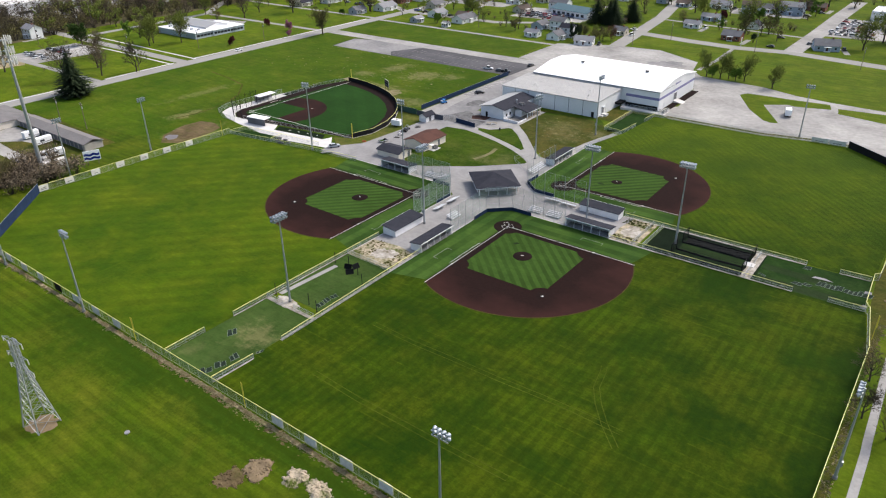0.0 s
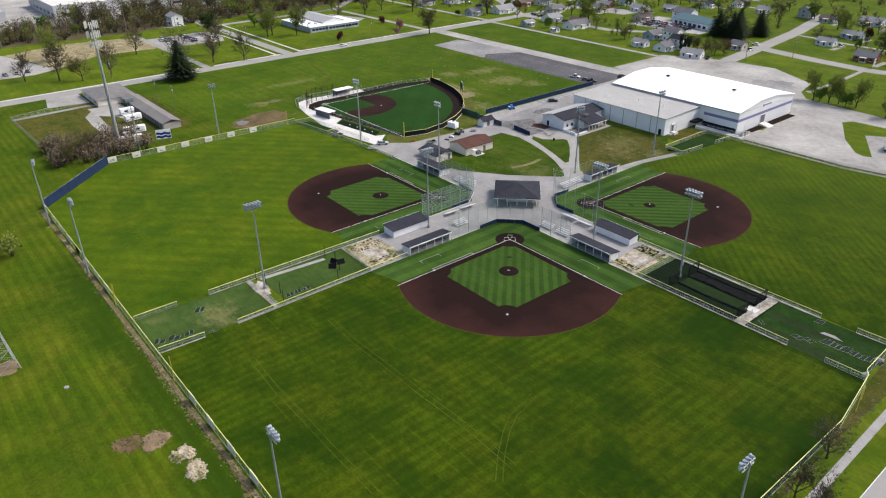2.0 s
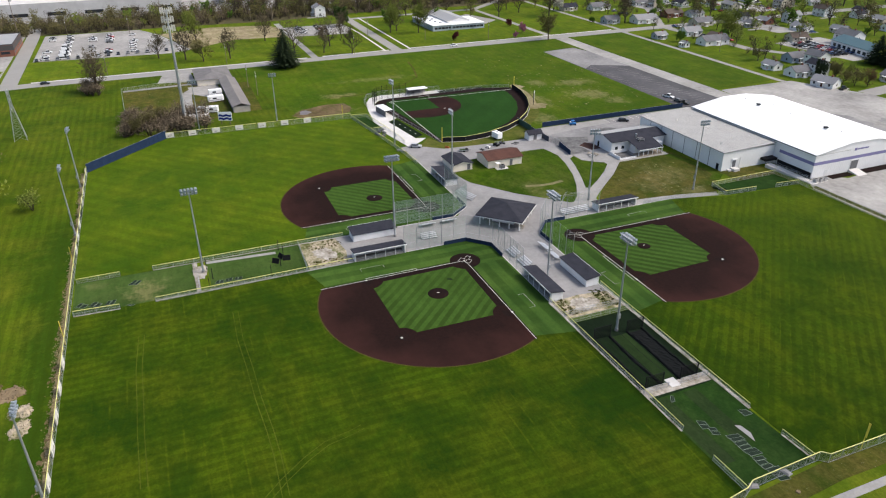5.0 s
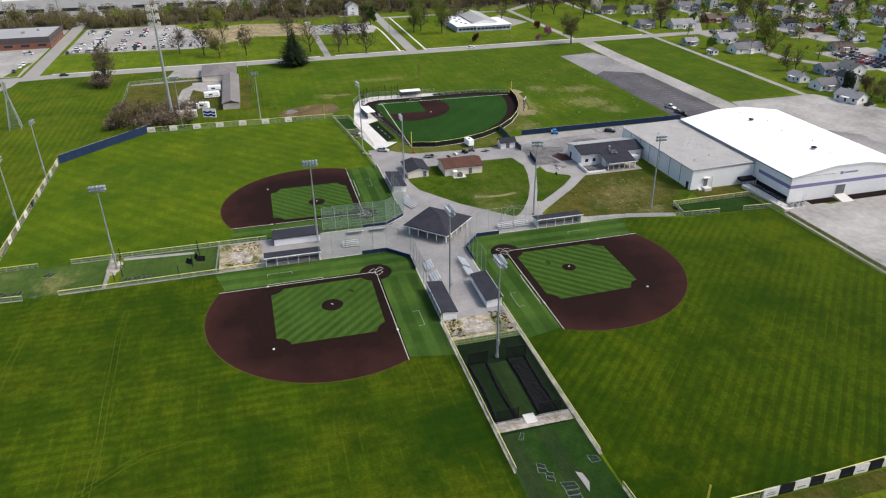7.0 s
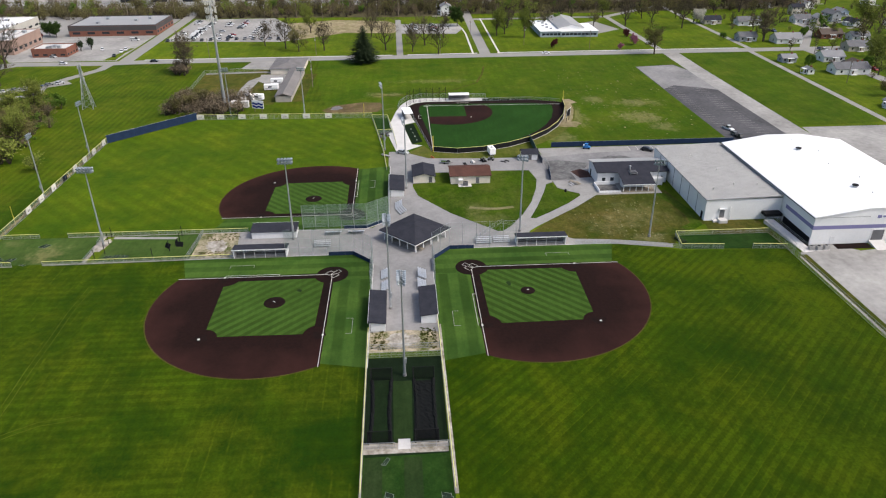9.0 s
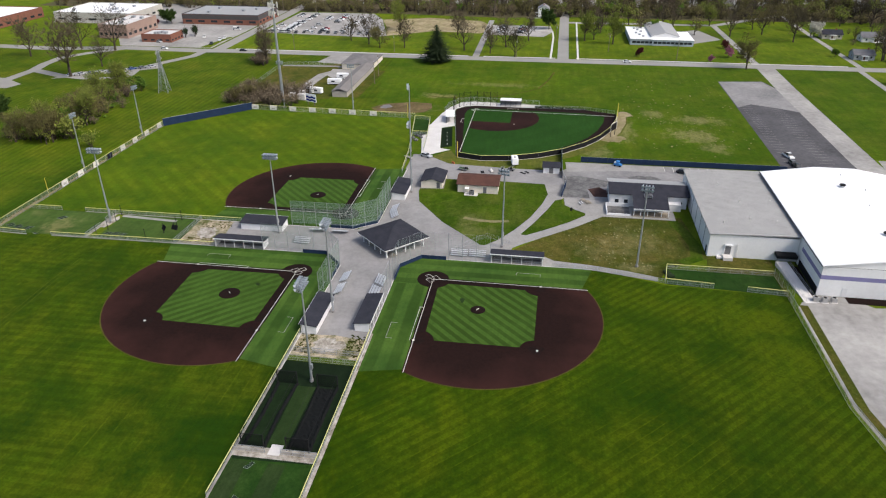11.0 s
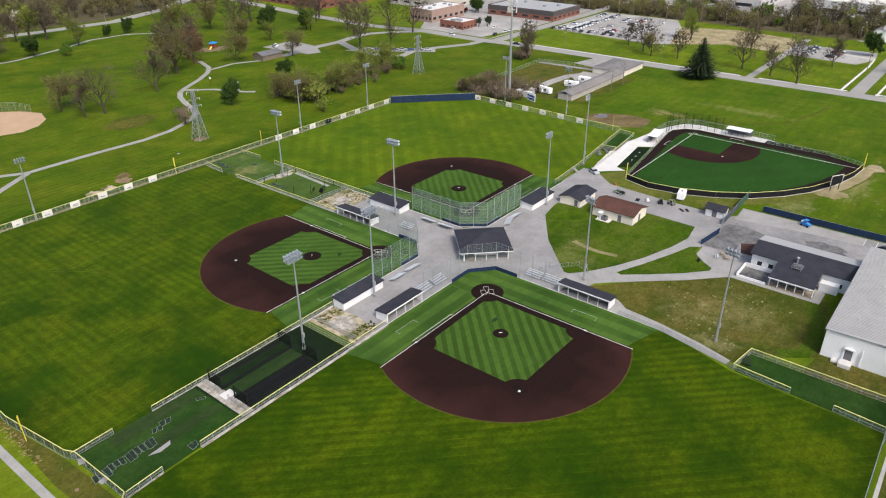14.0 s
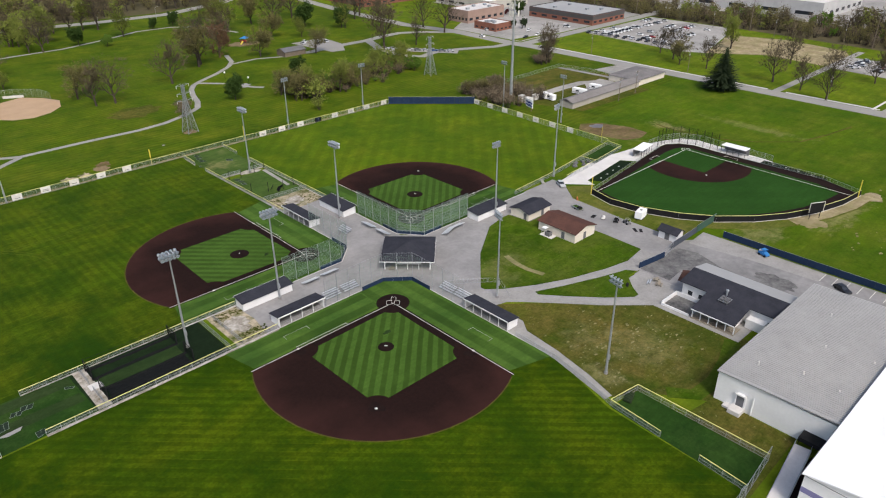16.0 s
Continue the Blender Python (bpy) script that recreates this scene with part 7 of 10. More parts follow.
def pylon(x, y, turn, h=19.5):
    t = thing("transmission_pylon", (x, y, turn), "galvanised lattice transmission pylon with three cross arms", "pylon", "transmission pylons")
    b, w = 2.3, 0.45

    def corner(k, z):
        s = b + (w - b) * min(z / (h * 0.72), 1.0)
        return Vector(((-1, 1, 1, -1)[k] * s, (-1, -1, 1, 1)[k] * s, z))
    zs = [0, 2.6, 4.9, 6.9, 8.6, 10.1, 11.5, 12.7, 13.9, 15.1, 16.3, 17.5, 18.7, h]
    for k in range(4):
        rings = [corner(k, z) + Vector((0.1 * dx, 0.1 * dy, 0)) for z in (-0.05, h * 0.72, h) for dx, dy in ((-1, -1), (1, -1), (1, 1), (-1, 1))]
        part("leg", MB().add(rings, [(4 * r + q, 4 * r + (q + 1) % 4, 4 * r + 4 + (q + 1) % 4, 4 * r + 4 + q) for r in (0, 1) for q in range(4)] + [(8, 9, 10, 11)]), M_GALV, t)
        j = (k + 1) % 4
        for z0, z1 in zip(zs, zs[1:]):
            for a, c in ((corner(k, z0), corner(j, z1)), (corner(j, z0), corner(k, z1)), (corner(k, z1), corner(j, z1))):
                o, way = new("brace", BRACE), c - a
                o.parent = t
                o.matrix_basis = Matrix.Translation(a) @ way.to_track_quat("Z", "Y").to_matrix().to_4x4() @ Matrix.Diagonal((1, 1, way.length, 1))
    for z, l in ((13.0, 3.4), (15.8, 3.0), (h - 0.4, 2.8)):
        for s in (-1, 1):
            am = MB().tube((s * w, -w, z), (s * l, 0, z + 0.35), 0.06, n=4).tube((s * w, w, z), (s * l, 0, z + 0.35), 0.06, n=4).tube((s * w, 0, z + 1.0), (s * l, 0, z + 0.35), 0.05, n=4)
            a = part("cross_arm", am, M_GALV, t)
            part("insulator", MB().tube((s * l, 0, z + 0.35), (s * l, 0, z - 0.7), 0.1, n=6), M_CONC, a)
    return t


pylon(-120.4, 35.0, 8)
pylon(-254.4, 35.6, 8)
sheet("bare_soil", MB().slab(blob(-120.4, 35.0, 3.0, 12, 1.0, 4), 0, 0.02), M_SAND, "bare brown soil under the pylon", "soil")


# ---- mobile phone mast ----
t = thing("phone_mast", (-247.6, 97.9, 0), "tall galvanised monopole mast with three antenna rings", "mast")
part("mast", MB().tube((0, 0, 0), (0, 0, 46.0), 0.75, 0.35, 12), M_GALV, t, "tapered grey monopole")
for z in (46.0, 42.6, 39.2):
    pl = part("antenna_ring", MB().tube((0, 0, z - 0.2), (0, 0, z + 0.2), 1.1, n=12), M_GALV, t)
    for k in range(3):
        a = k * 2.094
        for s in (-1.1, -0.4, 0.4, 1.1):
            x, y = 1.9 * math.cos(a) - s * math.sin(a), 1.9 * math.sin(a) + s * math.cos(a)
            part("antenna_panel", MB().box(x - 0.14, y - 0.14, z - 1.1, x + 0.14, y + 0.14, z + 1.2), M_CHALK, pl, "white antenna panel")
        part("antenna_arm", MB().tube((0, 0, z), (1.9 * math.cos(a), 1.9 * math.sin(a), z), 0.08, n=5), M_GALV, pl)
t = thing("billboard", (-242.4, 113.4, 70), "small roadside billboard with a blue wave pattern", "billboard")
part("panel", MB().box(-2.8, -0.15, 1.6, 2.8, 0.15, 5.2), M_MEMBRANE, t)
for z in (2.0, 3.3):
    wv = MB()
    for i in range(8):
        x, u, v = -2.6 + i * 0.65, 0.25 * math.sin(1.6 * i), 0.25 * math.sin(1.6 * (i + 1))
        wv.add([(x, -0.17, z + u), (x + 0.65, -0.17, z + v), (x + 0.65, -0.17, z + v + 0.85), (x, -0.17, z + u + 0.85)], [(0, 1, 2, 3)])
    part("printed_wave", wv, mat("deep_blue_print", (0.01, 0.03, 0.22)), t, "deep blue printed wave")
for s in (-1.8, 1.8):
    part("leg", MB().box(s - 0.12, -0.12, 0, s + 0.12, 0.12, 1.5), M_WOOD, t)

# ---- storage yard ----
sheet("yard_grass", MB().slab([(-322.0, 104.0), (-318.0, 90.0), (-314.0, 73.4), (-250.0, 75.0), (-250.0, 98.0), (-254.0, 118.0), (-310.0, 118.0)], -0.1, 0.015).slab([(-311.0, 126.2), (-258.0, 126.2), (-258.0, 131.0), (-311.0, 132.4)], -0.1, 0.0125), M_LAWN, "rough thin grass of the storage yard", "grass")
sheet("gravel_track", MB().strip([(-258, 100.2), (-268, 100.6), (-284, 100.4), (-298, 101.4), (-306, 106), (-309.5, 116)], 5.4, -0.1, 0.02).slab([(-311.0, 103.0), (-297.0, 104.0), (-290.0, 110.0), (-282.0, 112.0), (-282.0, 117.4), (-311.0, 117.4)], -0.1, 0.0205), M_GRAVEL, "pale gravel track through the storage yard", "pavement")
sheet("yard_lane", MB().strip([(-315.0, 73.4), (-316.2, 90.0), (-317.0, 104.0), (-312.0, 115.0)], 3.0, -0.1, 0.0225), M_ASPH_OLD, "thin grey lane along the storage yard", "pavement")
sheet("driveway", MB().slab([(-342.0, 92.6), (-325.0, 89.6), (-322.0, 107.4), (-342.0, 107.0)], -0.1, 0.024), M_GRAVEL, "pale gravel drive off the road", "pavement")
t = thing("storage_building", (-311.2, 118.6, 0), "long low storage building with a grey gabled roof", "building")
part("wall", MB().box(0, 0, 0, 53.6, 7.2, 2.7), M_DUN, t, "dun metal walls")
part("roof", MB().gable(0, 0, 53.6, 7.2, 2.7, 1.2, 0.4, 0.16, "x"), M_OLDROOF, t, "weathered brown-grey roof")
dm = MB().box(0, -0.06, 0.1, 2.4, 0, 2.2).mesh("roller_door", M_GREYROOF)
for i in range(16):
    o = new("roller_door", dm)
    o.parent, o.matrix_basis = t, Matrix.Translation((2 + 3.15 * i, 0, 0))
t = thing("storage_office", (-336.6, 108.0, 0), "storage office with a brown-grey hip roof", "building")
part("wall", MB().box(0, 0, 0, 25.0, 16.8, 2.8), M_CREAM, t)
part("roof", MB().hip(0, 0, 25.0, 16.8, 2.8, 1.8, 0.5), mat("brown_grey_shingles", (0.20, 0.19, 0.188), (0.13, 0.124, 0.122), 0.3, 2.0, 0.9, bump=0.5), t)
for y0 in (2.5, 7.5, 12.5):
    part("window", MB().box(y0 * 1.6, -0.06, 1.0, y0 * 1.6 + 1.6, 0, 2.2), M_GLASS, t)
fence([(-315.0, 72.8), (-249.0, 75.0)], 1.8, "rusty chain-link fence of the storage yard", gap=0.22)
fence([(-315.0, 72.8), (-322.0, 104.0)], 1.8, "timber and wire fence of the storage yard", gap=0.22)
for x, y, w, d, h in ((-252, 101, 3, 2.4, 2.4), (-258, 104, 2.6, 2.2, 2.2), (-251, 106, 2.2, 3.4, 2.6), (-262, 97, 3, 2.4, 2.2)):
    t = thing("equipment_cabinet", (x, y, 0), "pale steel equipment cabinet beside the mast", "cabinet", "equipment cabinets")
    part("casing", MB().box(-w / 2, -d / 2, 0.1, w / 2, d / 2, h).box(-w / 2 - 0.1, -d / 2 - 0.1, h, w / 2 + 0.1, d / 2 + 0.1, h + 0.12), M_CONC, t)
    part("cabinet_door", MB().box(-w / 2 + 0.2, -d / 2 - 0.04, 0.3, 0, -d / 2, h - 0.3), M_GREYROOF, t)
    part("plinth", MB().box(-w / 2 - 0.2, -d / 2 - 0.2, 0, w / 2 + 0.2, d / 2 + 0.2, 0.1), M_PLAZA, t)

# ---- roads and lots ----
def road(name, line, w, z, material, label, category="road"):
    return sheet(name, MB().strip(line, w, -0.1, z), material, label, category)


road("road", [(-346.5, -44), (-344.5, 12), (-346.5, 30), (-347, 200), (-348.5, 400), (-349, 700)], 9.5, 0.035, M_ROAD, "worn grey two-lane road past the fields")
road("kerb_line", [(-352.2, 30), (-352.4, 172)], 1.3, 0.05, M_CONC, "pale pavement strip along the road", "pavement")
road("kerb_line", [(-352.6, 181), (-353.4, 222)], 1.3, 0.05, M_CONC, "pale pavement strip along the road", "pavement")
road("kerb_line", [(-353.8, 234), (-354.2, 380)], 1.3, 0.05, M_CONC, "pale pavement strip along the road", "pavement")
road("side_street", [(-350, 226.5), (-420, 227), (-470, 227.4), (-520, 228)], 6.4, 0.03, M_ROAD, "worn grey side street")
road("side_street", [(-350, 176.5), (-418, 176.0), (-470, 175.5)], 3.8, 0.03, M_ROAD, "narrow worn drive")
road("pavement_strip", [(-352, 219.5), (-413, 220.4), (-434, 219.6), (-440, 190)], 1.1, 0.042, M_CONC, "pale pavement strip", "pavement")
road("pavement_strip", [(-352, 235.0), (-470, 236.0)], 1.1, 0.042, M_CONC, "pale pavement strip", "pavement")
road("side_street", [(-344, 334.8), (-300, 334.0), (-200, 334.0), (-186, 334.5)], 9.5, 0.03, M_GRAVEL, "pale dusty street beside the big lot")
sheet("parking_lot", MB().slab([(-312, 304.0), (-315, 326.0), (-300, 330.0), (-186, 330.0), (-186, 303.5)], -0.1, 0.022), M_ASPH, "dark asphalt parking lot with faded bays", "parking lot")
sheet("bleached_asphalt", MB().slab([(-311.6, 304.4), (-314.4, 325.6), (-300, 329.6), (-262, 329.6), (-268, 320), (-272, 311), (-266, 304.2)], -0.1, 0.025), M_ASPH_OLD, "bleached grey end of the parking lot", "parking lot")
bays = MB()
for i in range(34):
    x = -300 + 3.2 * i
    bays.box(x, 318.0, 0.0, x + 0.14, 323.5, 0.03).box(x, 306.0, 0, x + 0.14, 310.5, 0.03)
sheet("bay_lines", bays, M_ROAD, "faded grey bay lines", "line")
bays = MB()
for i in range(12):
    bays.box(-185.6, 262 + 3.0 * i, 0, -181.0, 262.14 + 3.0 * i, 0.04)
sheet("bay_lines", bays, M_CHALK, "white bay lines beside the windscreen fence", "line")
sheet("gravel_lot", MB().slab([(-186, 303.5), (-166, 301), (-163.5, 332), (-101.5, 332), (-97, 300), (-95, 282.4), (-58, 282.6), (-40, 286.2), (-27, 287.2), (-3, 268), (10, 262), (60, 338), (-23.4, 342), (-44.3, 343.6), (-59.9, 346.4), (-76, 353.0), (-92, 354.6), (-107, 356.6), (-114, 366), (-118, 384), (-145, 400), (-171, 398), (-203, 384), (-203, 340), (-186, 338)], -0.1, 0.018), M_GRAVEL, "wide pale gravel and asphalt lot round the hall", "parking lot")
sheet("darker_asphalt", MB().slab(blob(-140, 352, 16, 60, 0.6, 51), -0.1, 0.0262).slab(blob(-130, 372, 9, 60, 0.8, 52), -0.1, 0.0264), M_ASPH_OLD, "darker worn asphalt patch behind the hall", "parking lot")
sheet("grass_island", MB().slab([(-81, 334), (-78.7, 338.5), (-58, 339), (-44.3, 340), (-42.3, 332.6), (-56, 328.6), (-59, 330), (-67.8, 324), (-55.8, 301), (-58.5, 300), (-62, 301.7), (-71, 314)], -0.1, 0.03).slab([(-40.3, 335.6), (-22.7, 337.3), (30, 334), (30, 322), (-20.8, 324), (-38.8, 327.8)], -0.1, 0.03), M_GROUND, "kerbed grass islands in the gravel lot", "grass")
sheet("weedy_verge", MB().strip([(-96, 284), (-77, 284.2), (-58, 284.4), (-41, 287.8), (-27, 288.6), (-14, 279)], 2.0, -0.1, 0.024), M_LAWN, "weedy strip of rough grass outside the fence", "grass")
road("street", [(-171, 398), (-176, 440), (-184, 500), (-200, 575)], 9.0, 0.034, M_ROAD, "worn grey street into the town")
road("street", [(-176, 440), (-140, 433.5), (-112, 430.5), (-84, 434.5), (-51, 428.6), (-10, 421), (60, 402)], 9.5, 0.031, M_ROAD, "worn grey street behind the lawn")
road("street", [(-83, 437), (-82.6, 500), (-83.2, 572), (-83, 640)], 10.0, 0.032, M_GRAVEL, "broad pale street between the yards")
road("lane", [(-348, 383.0), (-208, 379.5), (-200, 380)], 3.2, 0.033, M_WALK, "pale narrow lane along the houses")
road("lane", [(-178, 492), (-132.4, 486), (-88, 480.4)], 3.0, 0.036, M_WALK, "pale narrow lane through the lawn")
road("lane", [(-112.6, 429), (-111, 393), (-112, 368)], 2.2, 0.036, M_WALK, "pale footpath over the lawn")
road("lane", [(-349, 386), (-436, 386), (-560, 388)], 3.4, 0.029, M_WALK, "pale narrow lane along the houses")
road("street", [(-350, 384), (-349, 418), (-380, 436), (-440, 470)], 6.0, 0.0275, M_ROAD, "worn residential street")
road("street", [(-349, 418), (-315, 420), (-270, 420), (-236, 440), (-236, 520)], 7.0, 0.0285, M_ROAD, "worn residential street")
road("street", [(-470, 330), (-350, 332)], 4.0, 0.0265, M_WALK, "pale back lane")
road("street", [(-468, 228), (-470, 330), (-530, 400)], 6.0, 0.0255, M_ROAD, "worn residential street")
for x0, y0, x1, y1, zz in ((-276, 446, -222, 488, 0.019), (-80, 492, -44, 562, 0.0185), (-430, 452, -390, 470, 0.0182), (-345, 470, -300, 492, 0.0178), (-150, 540, -104, 566, 0.0176), (-420, 520, -370, 545, 0.0174)):
    sheet("town_lot", MB().slab([(x0, y0), (x1, y0 + 3), (x1 + 2, y1), (x0 - 3, y1 - 2)], -0.1, zz), M_GRAVEL, "grey gravel lot between the houses", "parking lot")
sheet("school_lot", MB().slab([(-400, 300), (-438, 296), (-452, 316), (-420, 326)], -0.1, 0.02), M_ROAD, "small grey car park beside the school", "parking lot")
# west side
road("road", [(-344, 14), (-330, 13), (-312, 4), (-296, -3), (-280, 1), (-274.5, -8), (-274, -20), (-277, -36), (-286, -57)], 5.5, 0.0372, M_ROAD, "curving park drive")
road("road", [(-345, -37), (-329, -52.6), (-315.7, -61), (-300, -60.5), (-286, -57.3), (-264, -57.5), (-239, -55), (-229, -60)], 6.0, 0.0362, M_ROAD, "curving park drive to the shelter")
road("road", [(-346, -40), (-338, -80), (-342, -160), (-360, -300)], 9.0, 0.0365, M_ROAD, "worn grey two-lane road")
road("road", [(-350, 20), (-420, 19.5), (-480, 19), (-700, 10)], 8.0, 0.038, M_ROAD, "worn grey side road to the works")
sheet("car_park", MB().slab([(-486, 26), (-486, 84), (-462, 96), (-404, 112), (-398, 100), (-404, 26)], -0.1, 0.02), M_GRAVEL, "pale gravel car park full of cars", "parking lot")
sheet("works_yard", MB().slab([(-352, -8), (-352, 14), (-420, 14), (-420, -90), (-352, -46)], -0.1, 0.017), M_GRAVEL, "pale forecourt of the brick buildings", "parking lot")
sheet("works_yard", MB().slab([(-420, 14), (-490, 14), (-520, -140), (-420, -140)], -0.1, 0.0165), M_ROAD, "grey yard between the works buildings", "parking lot")
sheet("grass_verge", MB().slab([(-353, 6), (-353, 13), (-372, 12), (-386, 13.5), (-386, 11)], 0, 0.03), M_GROUND, "grass verge of the forecourt", "grass")
sheet("quarried_ground", MB().slab([(-404, 112), (-438, 104), (-462, 96), (-474, 130), (-466, 168), (-440, 182), (-420, 172), (-424, 140)], -0.1, 0.021), M_MUD, "bare sandy ground behind the trees", "soil")
sheet("house_yard", MB().slab([(-418, 176), (-452, 176), (-452, 218), (-432, 220), (-414, 214)], -0.1, 0.023), M_GRAVEL, "gravel yard with parked cars", "parking lot")
sheet("works_ground", MB().slab([(-545, -200), (-545, 700), (-900, 700), (-900, -200)], -0.1, 0.012), M_GRAVEL, "pale hard standing of the far works", "parking lot")
sheet("park_lot", MB().slab([(-246, -84), (-250, -46), (-258, -44), (-268, -60), (-270, -84)], -0.1, 0.03), M_ROAD, "small park car park", "parking lot")
sheet("park_lot", MB().slab([(-270, -36), (-274, -28), (-300, 10), (-306, 5), (-284, -32)], -0.1, 0.028), M_ROAD, "row of parking bays by the park drive", "parking lot")
road("highway", [(-110, -262), (-180, -246), (-236, -242), (-292, -264), (-340, -300)], 11.0, 0.02, M_ROAD, "grey highway behind the park")
# park paths
road("park_path", [(-20, -10), (-39.2, 4.0), (-47.8, 10.4), (-60.5, 17.8), (-72.6, 17.6), (-86.2, 17.5), (-105.8, 18.2), (-118, 16.4), (-126.7, 12.8), (-134, 8.5), (-138.6, 4.9), (-143, -4), (-146.6, -16), (-150.4, -25.4), (-155, -32.5), (-160.0, -36.9), (-176, -47), (-187.5, -56.4), (-194.4, -65.4), (-197, -73), (-200.1, -82.5)], 2.6, 0.03, M_WALK, "winding pale concrete park path", "path")
road("park_path", [(-36, 36), (-52.8, 23.9), (-60.5, 18.6)], 2.4, 0.033, M_WALK, "pale concrete park path", "path")
road("park_path", [(-158, -36), (-168.8, -24.0), (-175.4, -8.0), (-178.5, -4.5)], 2.4, 0.031, M_WALK, "pale concrete park path", "path")
sheet("path_pad", MB().slab(blob(-172.4, -14.5, 5.0, 10, 0.8, 2), -0.1, 0.035), M_WALK, "rounded concrete pad by the path", "path")
road("park_path", [(-190, -60), (-208, -62), (-226.4, -54)], 2.2, 0.034, M_WALK, "pale concrete park path", "path")
road("park_path", [(-60, -160), (-108, -168), (-137, -169), (-166, -179), (-192, -191), (-216, -190), (-232, -177), (-240, -140)], 2.6, 0.03, M_WALK, "pale concrete park path", "path")
sheet("park_diamond", MB().slab([(-61.5, -50.0), (-66.0, -41.0), (-72.6, -33.4), (-80.0, -31.0), (-88.0, -34.0), (-94.5, -41.0), (-97.5, -52.0), (-93.0, -62.0), (-86.0, -70.0), (-74.0, -66.0), (-66.0, -59.0)], -0.1, 0.03), M_BALLDIRT, "tan clay infield of the park diamond", "dirt")
t = thing("fence", (-83.0, -72.6, 0), "low pale backstop boards behind the park diamond", "fence")
part("boards", MB().add([(-4, 3, 0), (4, -1, 0), (4, -1, 1.2), (-4, 3, 1.2), (-4.1, 2.8, 0), (3.9, -1.2, 0), (3.9, -1.2, 1.2), (-4.1, 2.8, 1.2)], [(0, 1, 2, 3), (7, 6, 5, 4), (3, 2, 6, 7), (0, 3, 7, 4), (1, 5, 6, 2)]), M_CONC, t)
fence([(-74, -76), (-84, -74.5), (-92.5, -66), (-95, -56)], 3.6, "tall chain-link backstop of the park diamond", gap=0.25)
sheet("dry_hollow", MB().slab(blob(-115, -8, 13, 61, 0.7, 8), -0.1, 0.014), M_LAWN, "brownish damp hollow in the park lawn", "grass")


def heap(name, x, y, r, squash, seed, h, material, label):
    """A low uneven heap: an uneven outline filled with lumps and hollows."""
    rnd = random.Random(seed)
    ring = blob(0, 0, r, 56, squash, seed)
    n, rings = len(ring), 12
    lumps = [(rnd.uniform(-r, r), rnd.uniform(-r, r) * squash, rnd.uniform(0.12, 0.4) * r, rnd.uniform(-0.5, 1.0)) for _ in range(34)]

    def rise(a, b, q):
        v = 0.35 + sum(k * math.exp(-((a - u) ** 2 + (b - w) ** 2) / (d * d)) for u, w, d, k in lumps)
        return h * max(0.06, v) * (1 - q ** 3) + rnd.uniform(0, 0.05)
    pts = []
    for k in range(rings):
        q = 1 - k / rings
        for a, b in ring:
            u, w = a * q + rnd.uniform(-0.1, 0.1), b * q + rnd.uniform(-0.1, 0.1)
            pts.append((u, w, rise(u, w, q) if k else -0.05))
    m = MB().add(pts, [(n * k + i, n * k + (i + 1) % n, n * (k + 1) + (i + 1) % n, n * (k + 1) + i) for k in range(rings - 1) for i in range(n)] + [tuple(range((rings - 1) * n, rings * n))])
    for _ in range(int(34 * r)):
        a, q = rnd.uniform(0, 6.28), math.sqrt(rnd.random()) * 1.12
        b = ring[int(a / 6.2832 * n) % n]
        u, w, d = b[0] * q, b[1] * q, rnd.choice((0.07, 0.1, 0.14, 0.2, 0.3)) * rnd.uniform(0.8, 1.2)
        c = max(0.0, rise(u, w, min(q, 1.0)) if q < 0.95 else 0.0)
        low = [(u + d * rnd.uniform(0.7, 1.3) * math.cos(k * 1.2566), w + d * rnd.uniform(0.7, 1.3) * math.sin(k * 1.2566), c - d * 0.3) for k in range(5)]
        high = [(u + (e[0] - u) * 0.55, w + (e[1] - w) * 0.55, c + d * rnd.uniform(0.4, 0.9)) for e in low]
        m.add(low + high, [(k, (k + 1) % 5, 5 + (k + 1) % 5, 5 + k) for k in range(5)] + [(5, 6, 7, 8, 9)])
    o = part(name, m, material)
    o.matrix_basis = pose(x, y, 0)
    tagged(o, label, "heap")


heap("soil_mound", -78.2, 51.8, 3.0, 0.95, 3, 0.34, M_SAND, "heap of bare brown soil on the lawn")
heap("soil_mound", -80.4, 47.6, 3.0, 0.8, 6, 0.16, M_SOIL, "low heap of dark turned soil on the lawn")
heap("rubble_mound", -71.4, 54.4, 2.5, 0.9, 5, 0.36, M_RUBBLE, "pale straw and rubble heap by the fence")
heap("rubble_mound", -66.2, 54.8, 3.0, 0.7, 9, 0.34, M_RUBBLE, "pale rubble heap with grass growing through")
rnd, straw, dirt = random.Random(71), MB(), MB()
for i in range(260):
    x = rnd.uniform(-118, -52) if i % 3 else rnd.gauss(-92, 7)
    straw.slab(blob(x, 59.5 + rnd.gauss(0, 0.42), rnd.choice((0.08, 0.12, 0.18, 0.26)), 36, 0.6, i)[::3], -0.1, 0.0315 + 0.00004 * i)
for i in range(120):
    dirt.slab(blob(rnd.uniform(-122, -40), 59.7 + rnd.gauss(0, 0.6), rnd.choice((0.25, 0.4, 0.7)), 36, 0.45, i + 300)[::3], -0.1, 0.0262 + 0.00004 * i)
sheet("straw_clumps", straw, M_SCRAP, "pale straw clumps scattered outside the fence", "soil")
sheet("bare_soil", dirt, M_SOIL, "dark bare soil patches along the fence", "soil")
o = part("manhole_cover", MB().disc(0, 0, 0.5, 0, 0.2, 12), M_PLAZA)
o.matrix_basis = pose(-105.1, 43.3, 0)
tagged(o, "pale round concrete lid in the lawn", "manhole")
